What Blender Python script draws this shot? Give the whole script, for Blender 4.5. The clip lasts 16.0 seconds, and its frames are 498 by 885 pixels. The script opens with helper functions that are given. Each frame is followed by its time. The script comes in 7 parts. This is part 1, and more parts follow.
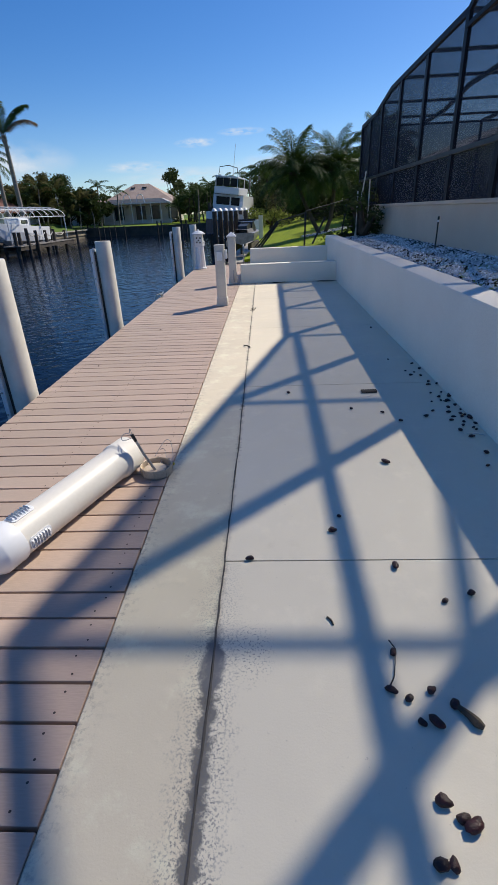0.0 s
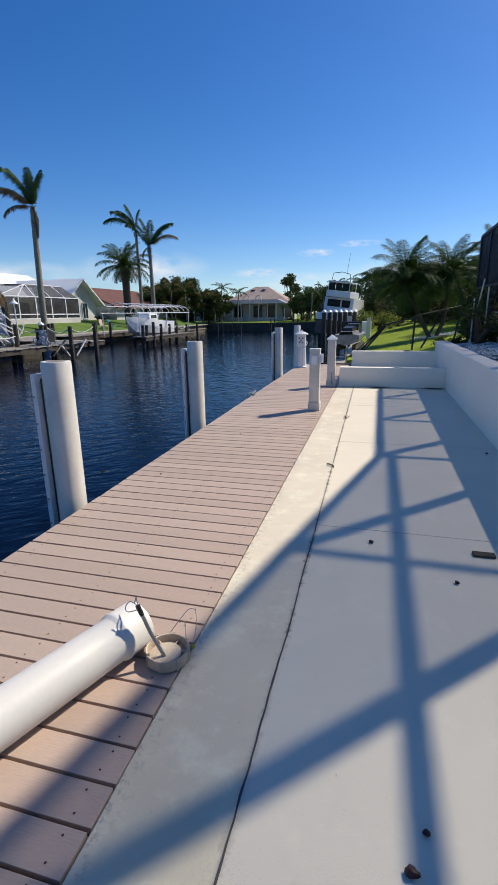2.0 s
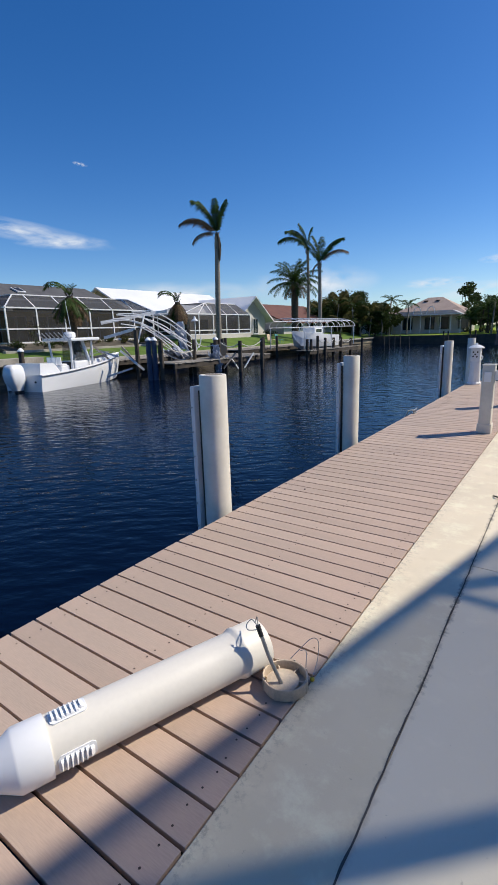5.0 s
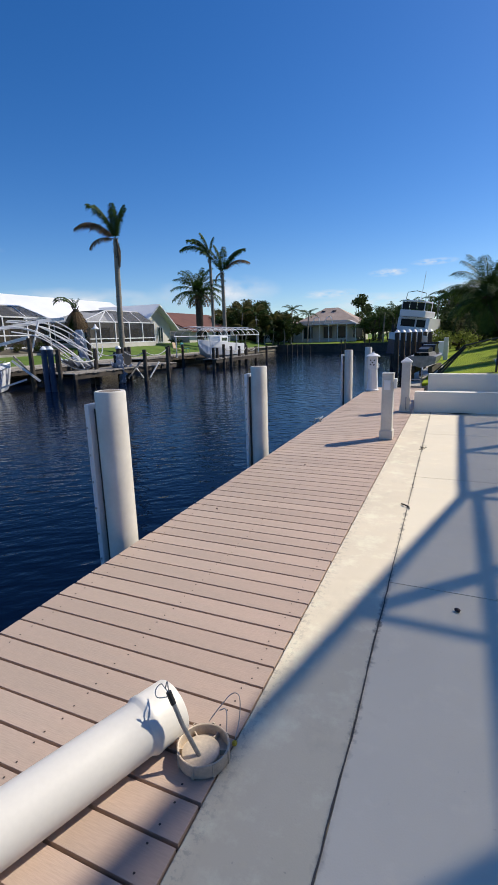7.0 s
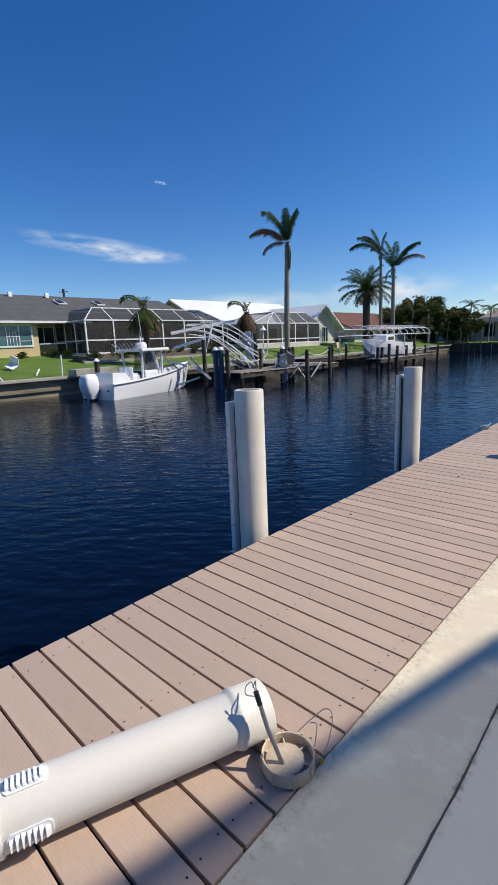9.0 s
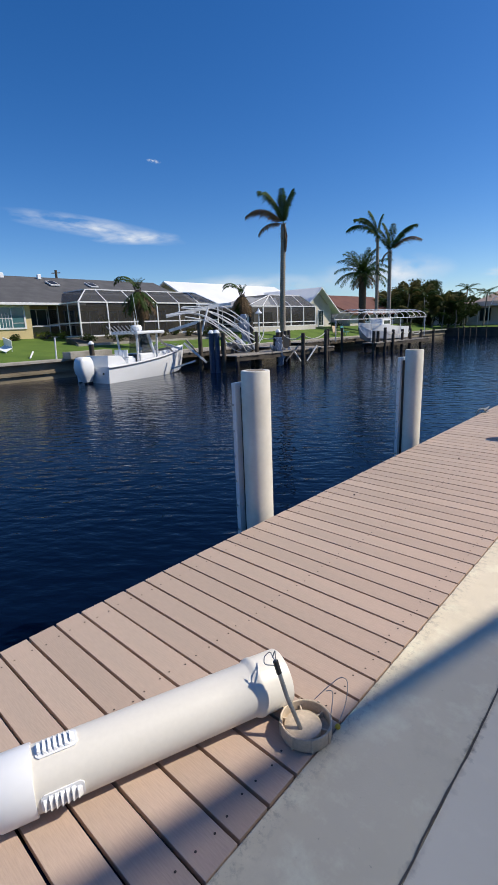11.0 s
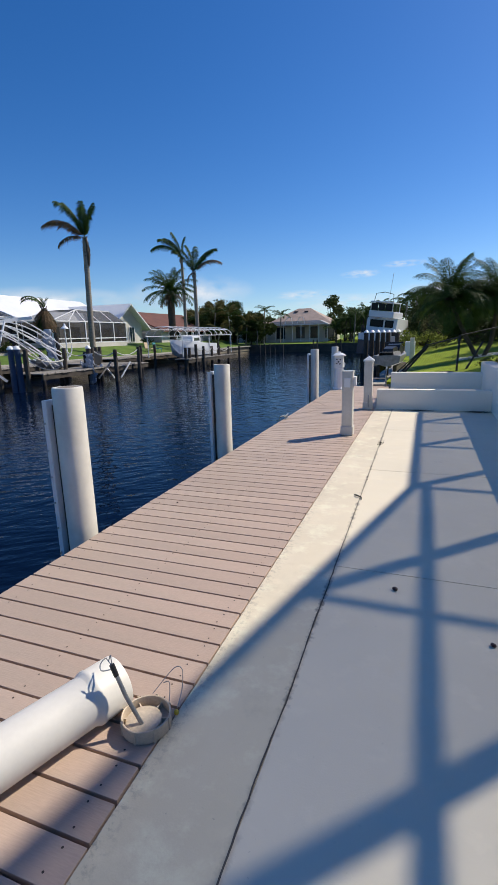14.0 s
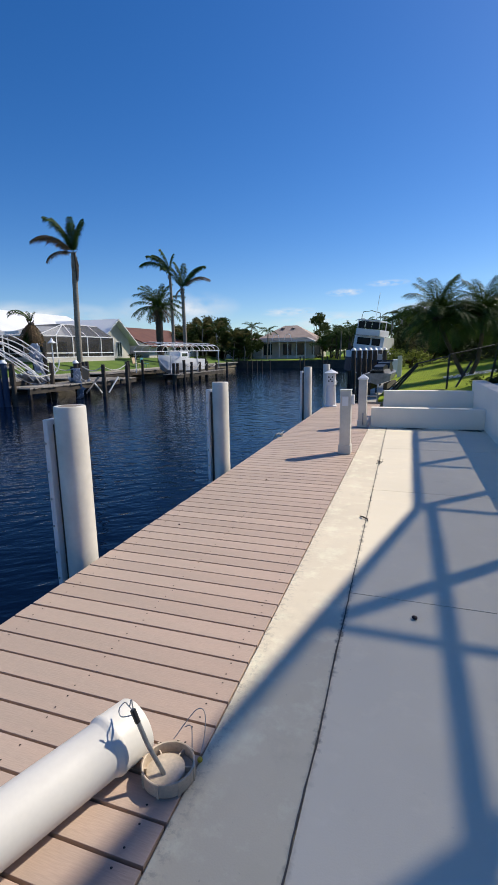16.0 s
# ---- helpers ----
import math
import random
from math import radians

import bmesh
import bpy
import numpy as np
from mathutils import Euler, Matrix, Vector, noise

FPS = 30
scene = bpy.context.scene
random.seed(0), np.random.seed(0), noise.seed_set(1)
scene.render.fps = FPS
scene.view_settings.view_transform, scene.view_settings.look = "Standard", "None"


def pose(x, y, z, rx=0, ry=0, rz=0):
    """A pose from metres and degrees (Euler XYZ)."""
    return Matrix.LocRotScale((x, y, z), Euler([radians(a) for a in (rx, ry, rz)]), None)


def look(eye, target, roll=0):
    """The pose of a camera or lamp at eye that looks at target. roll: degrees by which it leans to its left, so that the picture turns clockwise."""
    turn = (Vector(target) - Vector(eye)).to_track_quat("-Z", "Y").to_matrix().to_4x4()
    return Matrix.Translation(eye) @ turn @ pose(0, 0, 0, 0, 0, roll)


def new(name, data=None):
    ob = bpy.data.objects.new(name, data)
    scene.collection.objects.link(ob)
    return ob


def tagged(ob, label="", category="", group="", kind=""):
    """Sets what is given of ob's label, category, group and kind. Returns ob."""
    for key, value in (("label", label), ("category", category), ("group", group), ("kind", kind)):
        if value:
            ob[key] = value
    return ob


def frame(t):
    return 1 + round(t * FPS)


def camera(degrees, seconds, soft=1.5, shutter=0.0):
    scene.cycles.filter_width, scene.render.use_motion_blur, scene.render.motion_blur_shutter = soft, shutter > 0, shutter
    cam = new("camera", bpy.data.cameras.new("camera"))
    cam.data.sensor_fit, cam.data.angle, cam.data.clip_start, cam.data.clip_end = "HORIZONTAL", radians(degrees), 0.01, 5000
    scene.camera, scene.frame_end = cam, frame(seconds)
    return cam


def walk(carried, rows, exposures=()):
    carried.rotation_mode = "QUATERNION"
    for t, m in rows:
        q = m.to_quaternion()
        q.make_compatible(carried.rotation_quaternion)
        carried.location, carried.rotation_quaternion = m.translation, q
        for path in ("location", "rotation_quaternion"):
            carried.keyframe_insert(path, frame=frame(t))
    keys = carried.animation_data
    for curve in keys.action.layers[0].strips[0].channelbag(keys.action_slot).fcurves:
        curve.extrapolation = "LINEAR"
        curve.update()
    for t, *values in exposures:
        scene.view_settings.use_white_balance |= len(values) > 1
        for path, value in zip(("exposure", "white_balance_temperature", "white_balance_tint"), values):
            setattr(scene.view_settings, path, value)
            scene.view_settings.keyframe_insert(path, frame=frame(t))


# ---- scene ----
cam = camera(56.1, 16.0, soft=1.3)
PATH = [
    (0, (0.655, -0.353, 1.468), (0.557, 1.437, 0.582), -2.6),
    (0.5, (0.807, -0.119, 1.472), (0.759, 1.695, 0.631), -2.6),
    (1, (0.837, 0.092, 1.484), (0.705, 1.947, 0.747), -2.9),
    (1.5, (0.769, 0.378, 1.525), (0.479, 2.256, 0.901), -2.2),
    (2, (0.774, 0.553, 1.531), (0.269, 2.414, 1.001), -0.9),
    (2.5, (0.839, 0.647, 1.531), (0.117, 2.45, 1.053), -0.3),
    (3, (0.841, 0.664, 1.539), (-0.057, 2.393, 1.086), -0.5),
    (3.5, (0.807, 0.664, 1.544), (-0.234, 2.312, 1.096), -0.5),
    (3.7, (0.812, 0.67, 1.534), (-0.285, 2.282, 1.09), -0.9),
    (5.8, (0.851, 0.715, 1.539), (-0.253, 2.316, 1.069), -2.2),
    (6, (0.875, 0.737, 1.547), (-0.157, 2.386, 1.079), -2.4),
    (6.5, (0.808, 0.829, 1.554), (-0.062, 2.571, 1.097), -1.9),
    (7, (0.704, 0.938, 1.561), (-0.078, 2.725, 1.121), -1.7),
    (7.5, (0.709, 1.015, 1.565), (-0.09, 2.798, 1.141), -1.6),
    (8, (0.809, 1.079, 1.573), (-0.107, 2.809, 1.162), -1.9),
    (8.5, (0.871, 1.107, 1.561), (-0.247, 2.714, 1.154), -2.2),
    (9, (0.853, 1.088, 1.554), (-0.493, 2.508, 1.137), -2.4),
    (9.2, (0.824, 1.086, 1.538), (-0.61, 2.413, 1.113), -2.4),
    (11.3, (0.801, 0.947, 1.535), (-0.449, 2.422, 1.024), -1.9),
    (11.5, (0.801, 0.897, 1.536), (-0.369, 2.437, 1.027), -2.1),
    (12, (0.786, 0.781, 1.537), (-0.195, 2.451, 1.036), -1.7),
    (12.5, (0.793, 0.769, 1.534), (-0.042, 2.52, 1.046), -1.5),
    (13, (0.778, 0.768, 1.544), (0.032, 2.562, 1.068), -1.2),
    (13.5, (0.803, 0.787, 1.537), (0.101, 2.602, 1.077), -1.3),
    (14, (0.903, 0.862, 1.536), (0.22, 2.689, 1.094), -1.6),
    (14.5, (0.995, 0.946, 1.548), (0.322, 2.781, 1.123), -2.0),
    (15, (0.936, 0.947, 1.546), (0.278, 2.791, 1.136), -2.0),
    (15.5, (0.773, 0.914, 1.553), (0.129, 2.766, 1.16), -1.5),
    (16, (0.706, 0.898, 1.564), (0.077, 2.758, 1.185), -1.0),
]
walk(cam, [(t, look(eye, target, roll)) for t, eye, target, roll in PATH], [(0, 0.0), (0.5, 0.12), (1.0, 0.13), (1.5, 0.06), (2.0, 0.08), (3.0, 0.06), (16, 0.06)])

# ---- world, sun, exposure ----
SUN_DIR = Vector((0.7, 0.7, 1.0)).normalized()
world = bpy.data.worlds.new("world")
scene.world = world
world.use_nodes = True
wn, wl = world.node_tree.nodes, world.node_tree.links
wn.clear()
w_out = wn.new("ShaderNodeOutputWorld")
w_bg = wn.new("ShaderNodeBackground")
w_sky = wn.new("ShaderNodeTexSky")
w_sky.sky_type = "NISHITA"
w_sky.sun_disc = False
w_sky.sun_elevation = math.asin(SUN_DIR.z)
w_sky.sun_rotation = radians(45)
w_sky.air_density, w_sky.dust_density, w_sky.ozone_density = 1.0, 0.9, 4.0
w_sky.altitude = 1200
w_bg.inputs["Strength"].default_value = 0.122
w_sat = wn.new("ShaderNodeHueSaturation")
w_sat.inputs["Saturation"].default_value = 1.31
w_sat.inputs["Hue"].default_value = 0.508
wl.new(w_sky.outputs[0], w_sat.inputs["Color"])
wl.new(w_sat.outputs[0], w_bg.inputs[0])
wl.new(w_bg.outputs[0], w_out.inputs[0])
sun_data = bpy.data.lights.new("sun", "SUN")
sun_data.energy, sun_data.angle, sun_data.color = 4.7, radians(0.75), (1.0, 0.92, 0.785)
sun = new("sun", sun_data)
sun.matrix_world = look(SUN_DIR * 60, (0, 0, 0))

# ---- materials ----
MATS = {}


def nodes_of(name):
    m = bpy.data.materials.new(name)
    m.use_nodes = True
    return m, m.node_tree.nodes, m.node_tree.links, m.node_tree.nodes["Principled BSDF"]


def surf(name, c, c2=None, rough=0.6, metal=0.0, scale=8.0, fine=90.0, bump=0.15, rvar=0.12, spec=0.5, per=0.0, stretch=(1, 1, 1), coord="Object", grain=0.1):
    """A surface of two tones broken up at two scales, with fine relief; per: how far single objects differ."""
    if name in MATS:
        return MATS[name]
    c2 = c2 or tuple(v * 0.8 for v in c)
    m, n, l, p = nodes_of(name)
    tc, mp = n.new("ShaderNodeTexCoord"), n.new("ShaderNodeMapping")
    mp.inputs["Scale"].default_value = stretch
    l.new(tc.outputs[coord], mp.inputs[0])
    big, small = n.new("ShaderNodeTexNoise"), n.new("ShaderNodeTexNoise")
    big.inputs["Scale"].default_value, big.inputs["Detail"].default_value = scale, 5
    small.inputs["Scale"].default_value, small.inputs["Detail"].default_value = fine, 4
    for t in (big, small):
        l.new(mp.outputs[0], t.inputs["Vector"])
    ramp = n.new("ShaderNodeMapRange")
    ramp.inputs[1].default_value, ramp.inputs[2].default_value = 0.32, 0.68
    l.new(big.outputs[0], ramp.inputs[0])
    mix = n.new("ShaderNodeMix")
    mix.data_type = "RGBA"
    mix.inputs["A"].default_value, mix.inputs["B"].default_value = (*c, 1), (*c2, 1)
    l.new(ramp.outputs[0], mix.inputs["Factor"])
    val = n.new("ShaderNodeMapRange")
    val.inputs[1].default_value, val.inputs[2].default_value = 0.3, 0.7
    val.inputs[3].default_value, val.inputs[4].default_value = 1 - grain * 1.2, 1 + grain
    l.new(small.outputs[0], val.inputs[0])
    hsv = n.new("ShaderNodeHueSaturation")
    l.new(mix.outputs["Result"], hsv.inputs["Color"])
    if per:
        info, pr, mul = n.new("ShaderNodeObjectInfo"), n.new("ShaderNodeMapRange"), n.new("ShaderNodeMath")
        pr.inputs[3].default_value, pr.inputs[4].default_value = 1 - per, 1 + per
        mul.operation = "MULTIPLY"
        l.new(info.outputs["Random"], pr.inputs[0])
        l.new(pr.outputs[0], mul.inputs[0])
        l.new(val.outputs[0], mul.inputs[1])
        l.new(mul.outputs[0], hsv.inputs["Value"])
    else:
        l.new(val.outputs[0], hsv.inputs["Value"])
    l.new(hsv.outputs[0], p.inputs["Base Color"])
    rr = n.new("ShaderNodeMapRange")
    rr.inputs[3].default_value, rr.inputs[4].default_value = max(0.02, rough - rvar), min(1, rough + rvar)
    l.new(small.outputs[0], rr.inputs[0])
    l.new(rr.outputs[0], p.inputs["Roughness"])
    p.inputs["Metallic"].default_value = metal
    p.inputs["Specular IOR Level"].default_value = spec
    if bump:
        b = n.new("ShaderNodeBump")
        b.inputs["Strength"].default_value, b.inputs["Distance"].default_value = bump, 0.01
        l.new(small.outputs[0], b.inputs["Height"])
        l.new(b.outputs[0], p.inputs["Normal"])
    MATS[name] = m
    return m


def island_tint(m, amount):
    """Lets the loose pieces of a joined mesh differ in tone."""
    n, l = m.node_tree.nodes, m.node_tree.links
    p = n["Principled BSDF"]
    src = p.inputs["Base Color"].links[0].from_socket
    g, r, h = n.new("ShaderNodeNewGeometry"), n.new("ShaderNodeMapRange"), n.new("ShaderNodeHueSaturation")
    r.inputs[3].default_value, r.inputs[4].default_value = 1 - amount, 1 + amount
    l.new(g.outputs["Random Per Island"], r.inputs[0])
    l.new(r.outputs[0], h.inputs["Value"])
    l.new(src, h.inputs["Color"])
    l.new(h.outputs[0], p.inputs["Base Color"])
    return m


def leaf_mat(name, c, c2, amount=0.45, rough=0.6, spec=0.14):
    m = island_tint(surf(name, c, c2, rough=rough, scale=1.5, fine=20, bump=0.05, spec=spec), amount)
    p = m.node_tree.nodes["Principled BSDF"]
    n, l = m.node_tree.nodes, m.node_tree.links
    tl, mx, h = n.new("ShaderNodeBsdfTranslucent"), n.new("ShaderNodeMixShader"), n.new("ShaderNodeHueSaturation")
    h.inputs["Value"].default_value = 1.3
    l.new(p.inputs["Base Color"].links[0].from_socket, h.inputs["Color"])
    l.new(h.outputs[0], tl.inputs[0])
    mx.inputs[0].default_value = 0.25
    l.new(p.outputs[0], mx.inputs[1])
    l.new(tl.outputs[0], mx.inputs[2])
    l.new(mx.outputs[0], n["Material Output"].inputs[0])
    return m


def see_through(name, colour, clear, rough=0.7):
    """Fine insect screen: part of the light goes straight on, the rest meets dark threads."""
    m, n, l, p = nodes_of(name)
    p.inputs["Base Color"].default_value = (*colour, 1)
    p.inputs["Roughness"].default_value = rough
    tr, mx = n.new("ShaderNodeBsdfTransparent"), n.new("ShaderNodeMixShader")
    mx.inputs[0].default_value = clear
    l.new(p.outputs[0], mx.inputs[1])
    l.new(tr.outputs[0], mx.inputs[2])
    l.new(mx.outputs[0], n["Material Output"].inputs[0])
    MATS[name] = m
    return m


DECK = surf("deck_composite", (0.505, 0.367, 0.288), (0.433, 0.337, 0.268), rough=0.6, scale=1.6, fine=45, stretch=(0.5, 4, 4), per=0.07, bump=0.1, grain=0.05)
DECK_DARK = surf("deck_frame_wood", (0.10, 0.08, 0.06), rough=0.85)
PVC = surf("piling_sleeve_white", (0.69, 0.66, 0.595), (0.59, 0.555, 0.49), rough=0.4, scale=3.5, fine=30, bump=0.02, grain=0.03, rvar=0.05)
PILE_TOP = surf("piling_top_weathered", (0.26, 0.22, 0.18), (0.16, 0.135, 0.11), rough=0.85, scale=9, fine=60, bump=0.3)
PVC_WHITE = surf("pvc_white", (0.82, 0.83, 0.85), (0.78, 0.79, 0.81), rough=0.3, scale=5, fine=40, bump=0.0, grain=0.01, rvar=0.03)
PIPE = surf("pipe_offwhite", (0.74, 0.705, 0.64), (0.72, 0.685, 0.62), rough=0.42, scale=2, fine=60, bump=0.0, grain=0.018, rvar=0.05)
CAP_TAN = surf("cap_tan", (0.614, 0.51, 0.394), (0.512, 0.419, 0.315), rough=0.55, scale=14, fine=80, bump=0.1)
STEEL = surf("galvanised_steel", (0.42, 0.43, 0.44), (0.30, 0.31, 0.32), rough=0.4, metal=0.85, scale=20, bump=0.05)
WALLS = surf("stucco_white", (0.89, 0.84, 0.745), (0.84, 0.79, 0.70), rough=0.85, scale=1.3, fine=160, bump=0.12)
BEIGE = surf("stucco_beige", (0.72, 0.58, 0.45), (0.65, 0.52, 0.40), rough=0.9, scale=1.2, fine=140, bump=0.2)
BRONZE = surf("bronze_aluminium", (0.008, 0.010, 0.016), (0.011, 0.012, 0.018), rough=0.55, metal=0.0, scale=6, bump=0.02, spec=0.2)
BRONZE_RAIL = surf("bronze_rail", (0.03, 0.031, 0.036), rough=0.45, bump=0.02, spec=0.3)
WHITE_METAL = surf("white_aluminium", (0.78, 0.78, 0.78), (0.68, 0.68, 0.69), rough=0.4, scale=4, bump=0.02)
SCREEN = see_through("insect_screen", (0.007, 0.010, 0.027), 0.36)
SCREEN_ROOF = see_through("insect_screen_roof", (0.008, 0.010, 0.018), 0.77)
SCREEN_END = see_through("insect_screen_end", (0.012, 0.014, 0.022), 0.30)
# Clearer mesh for unseen near panels, set to pass more sun onto the patio.
SCREEN_CLEAREST = see_through("insect_screen_clearest", (0.010, 0.014, 0.03), 0.90)
SCREEN_MID = see_through("insect_screen_clearer", (0.010, 0.014, 0.03), 0.78)
SCREEN_FAR = see_through("insect_screen_grey", (0.014, 0.013, 0.012), 0.22)
SCREEN_FAR_ROOF = see_through("insect_screen_weathered", (0.045, 0.047, 0.052), 0.30)
GLASS = surf("window_glass_dark", (0.02, 0.035, 0.04), (0.03, 0.05, 0.055), rough=0.06, scale=1, bump=0.0, rvar=0.02)
GLASS_BLUE = surf("window_glass_blue", (0.05, 0.13, 0.15), (0.07, 0.17, 0.19), rough=0.08, scale=1, bump=0.0, rvar=0.02)
BLACK = surf("black_plastic", (0.02, 0.02, 0.022), rough=0.45, bump=0.05)
YELLOW = surf("stucco_yellow", (0.62, 0.50, 0.26), (0.56, 0.45, 0.24), rough=0.85, scale=0.5, fine=40, bump=0.1)
OLIVE = surf("stucco_olive", (0.32, 0.28, 0.17), rough=0.85, scale=0.5, fine=40)
OFFWHITE = surf("stucco_offwhite", (0.62, 0.58, 0.52), rough=0.85, scale=0.5, fine=40)
ROOF_GREY = surf("shingle_grey", (0.095, 0.095, 0.10), (0.065, 0.065, 0.07), rough=0.9, scale=1.2, fine=18, bump=0.4)
ROOF_WHITE = surf("metal_roof_white", (0.78, 0.79, 0.80), (0.70, 0.71, 0.73), rough=0.5, scale=0.3, fine=3, grain=0.02, bump=0.02)
ROOF_TILE = surf("roof_tile_pinkish", (0.46, 0.35, 0.29), (0.36, 0.27, 0.22), rough=0.85, scale=0.8, fine=9, bump=0.4)
ROOF_RED = surf("roof_tile_red", (0.15, 0.058, 0.037), (0.11, 0.042, 0.03), rough=0.85, scale=0.8, fine=9, bump=0.4)
TIMBER = surf("weathered_timber", (0.085, 0.068, 0.052), (0.04, 0.033, 0.026), rough=0.9, scale=3, fine=40, bump=0.5)
TIMBER_PALE = surf("grey_planks", (0.34, 0.31, 0.27), (0.24, 0.215, 0.19), rough=0.9, scale=2, fine=30, bump=0.4)
SEAWALL = surf("old_concrete", (0.42, 0.39, 0.34), (0.27, 0.25, 0.21), rough=0.9, scale=1.2, fine=25, bump=0.4)
SEAWALL_DARK = surf("wet_concrete", (0.10, 0.085, 0.06), (0.05, 0.045, 0.035), rough=0.8, scale=1.5, fine=15, bump=0.5)
GEL = surf("gelcoat_white", (0.80, 0.81, 0.82), (0.78, 0.79, 0.80), rough=0.22, scale=2, fine=20, bump=0.0, grain=0.012, rvar=0.02)
NAVY = surf("gelcoat_navy", (0.01, 0.02, 0.07), rough=0.2, bump=0.0)
TARP = surf("tarp_blue_grey", (0.38, 0.42, 0.50), (0.25, 0.29, 0.37), rough=0.7, scale=2, fine=10, bump=0.5)
NAVY_WRAP = surf("piling_wrap_blue", (0.035, 0.06, 0.12), rough=0.6)
ROPE = surf("rope_white", (0.62, 0.60, 0.55), rough=0.9)
BARK = surf("palm_bark", (0.30, 0.265, 0.22), (0.20, 0.175, 0.14), rough=0.95, scale=3, fine=25, stretch=(1, 1, 5), bump=0.6)
BARK_DARK = surf("dark_bark", (0.09, 0.07, 0.05), (0.05, 0.04, 0.03), rough=0.95, scale=6, fine=30, bump=0.7)
FROND = leaf_mat("palm_frond_green", (0.045, 0.085, 0.016), (0.03, 0.06, 0.014))
FROND_LIGHT = leaf_mat("palm_frond_light", (0.055, 0.095, 0.018), (0.028, 0.052, 0.012), rough=0.45, spec=0.12)
FROND_BROWN = leaf_mat("palm_frond_dry", (0.16, 0.105, 0.055), (0.10, 0.065, 0.035))
FOLIAGE = leaf_mat("foliage_green", (0.065, 0.09, 0.022), (0.035, 0.055, 0.014), rough=0.75, spec=0.12)
FOLIAGE_WARM = leaf_mat("foliage_olive", (0.14, 0.125, 0.045), (0.07, 0.075, 0.024), rough=0.75, spec=0.12)
FOLIAGE_YELLOW = leaf_mat("foliage_yellow_green", (0.26, 0.28, 0.04), (0.12, 0.16, 0.03), rough=0.75, spec=0.12)
POD = surf("dark_red_pod", (0.04, 0.004, 0.006), (0.007, 0.002, 0.003), rough=0.5, scale=60, fine=200, bump=0.3, per=0.5)
STONE = island_tint(surf("white_gravel", (0.76, 0.76, 0.77), (0.6, 0.6, 0.62), rough=0.85, scale=6, fine=60, bump=0.3), 0.5)
MULCH = island_tint(surf("dark_mulch", (0.035, 0.028, 0.022), rough=0.95), 0.5)
TAN = surf("tan_vinyl", (0.58, 0.44, 0.28), rough=0.7)
TEAL = surf("teal_plastic", (0.05, 0.25, 0.26), rough=0.5)
YELLOW_PLASTIC = surf("yellow_plastic", (0.75, 0.55, 0.05), rough=0.5)


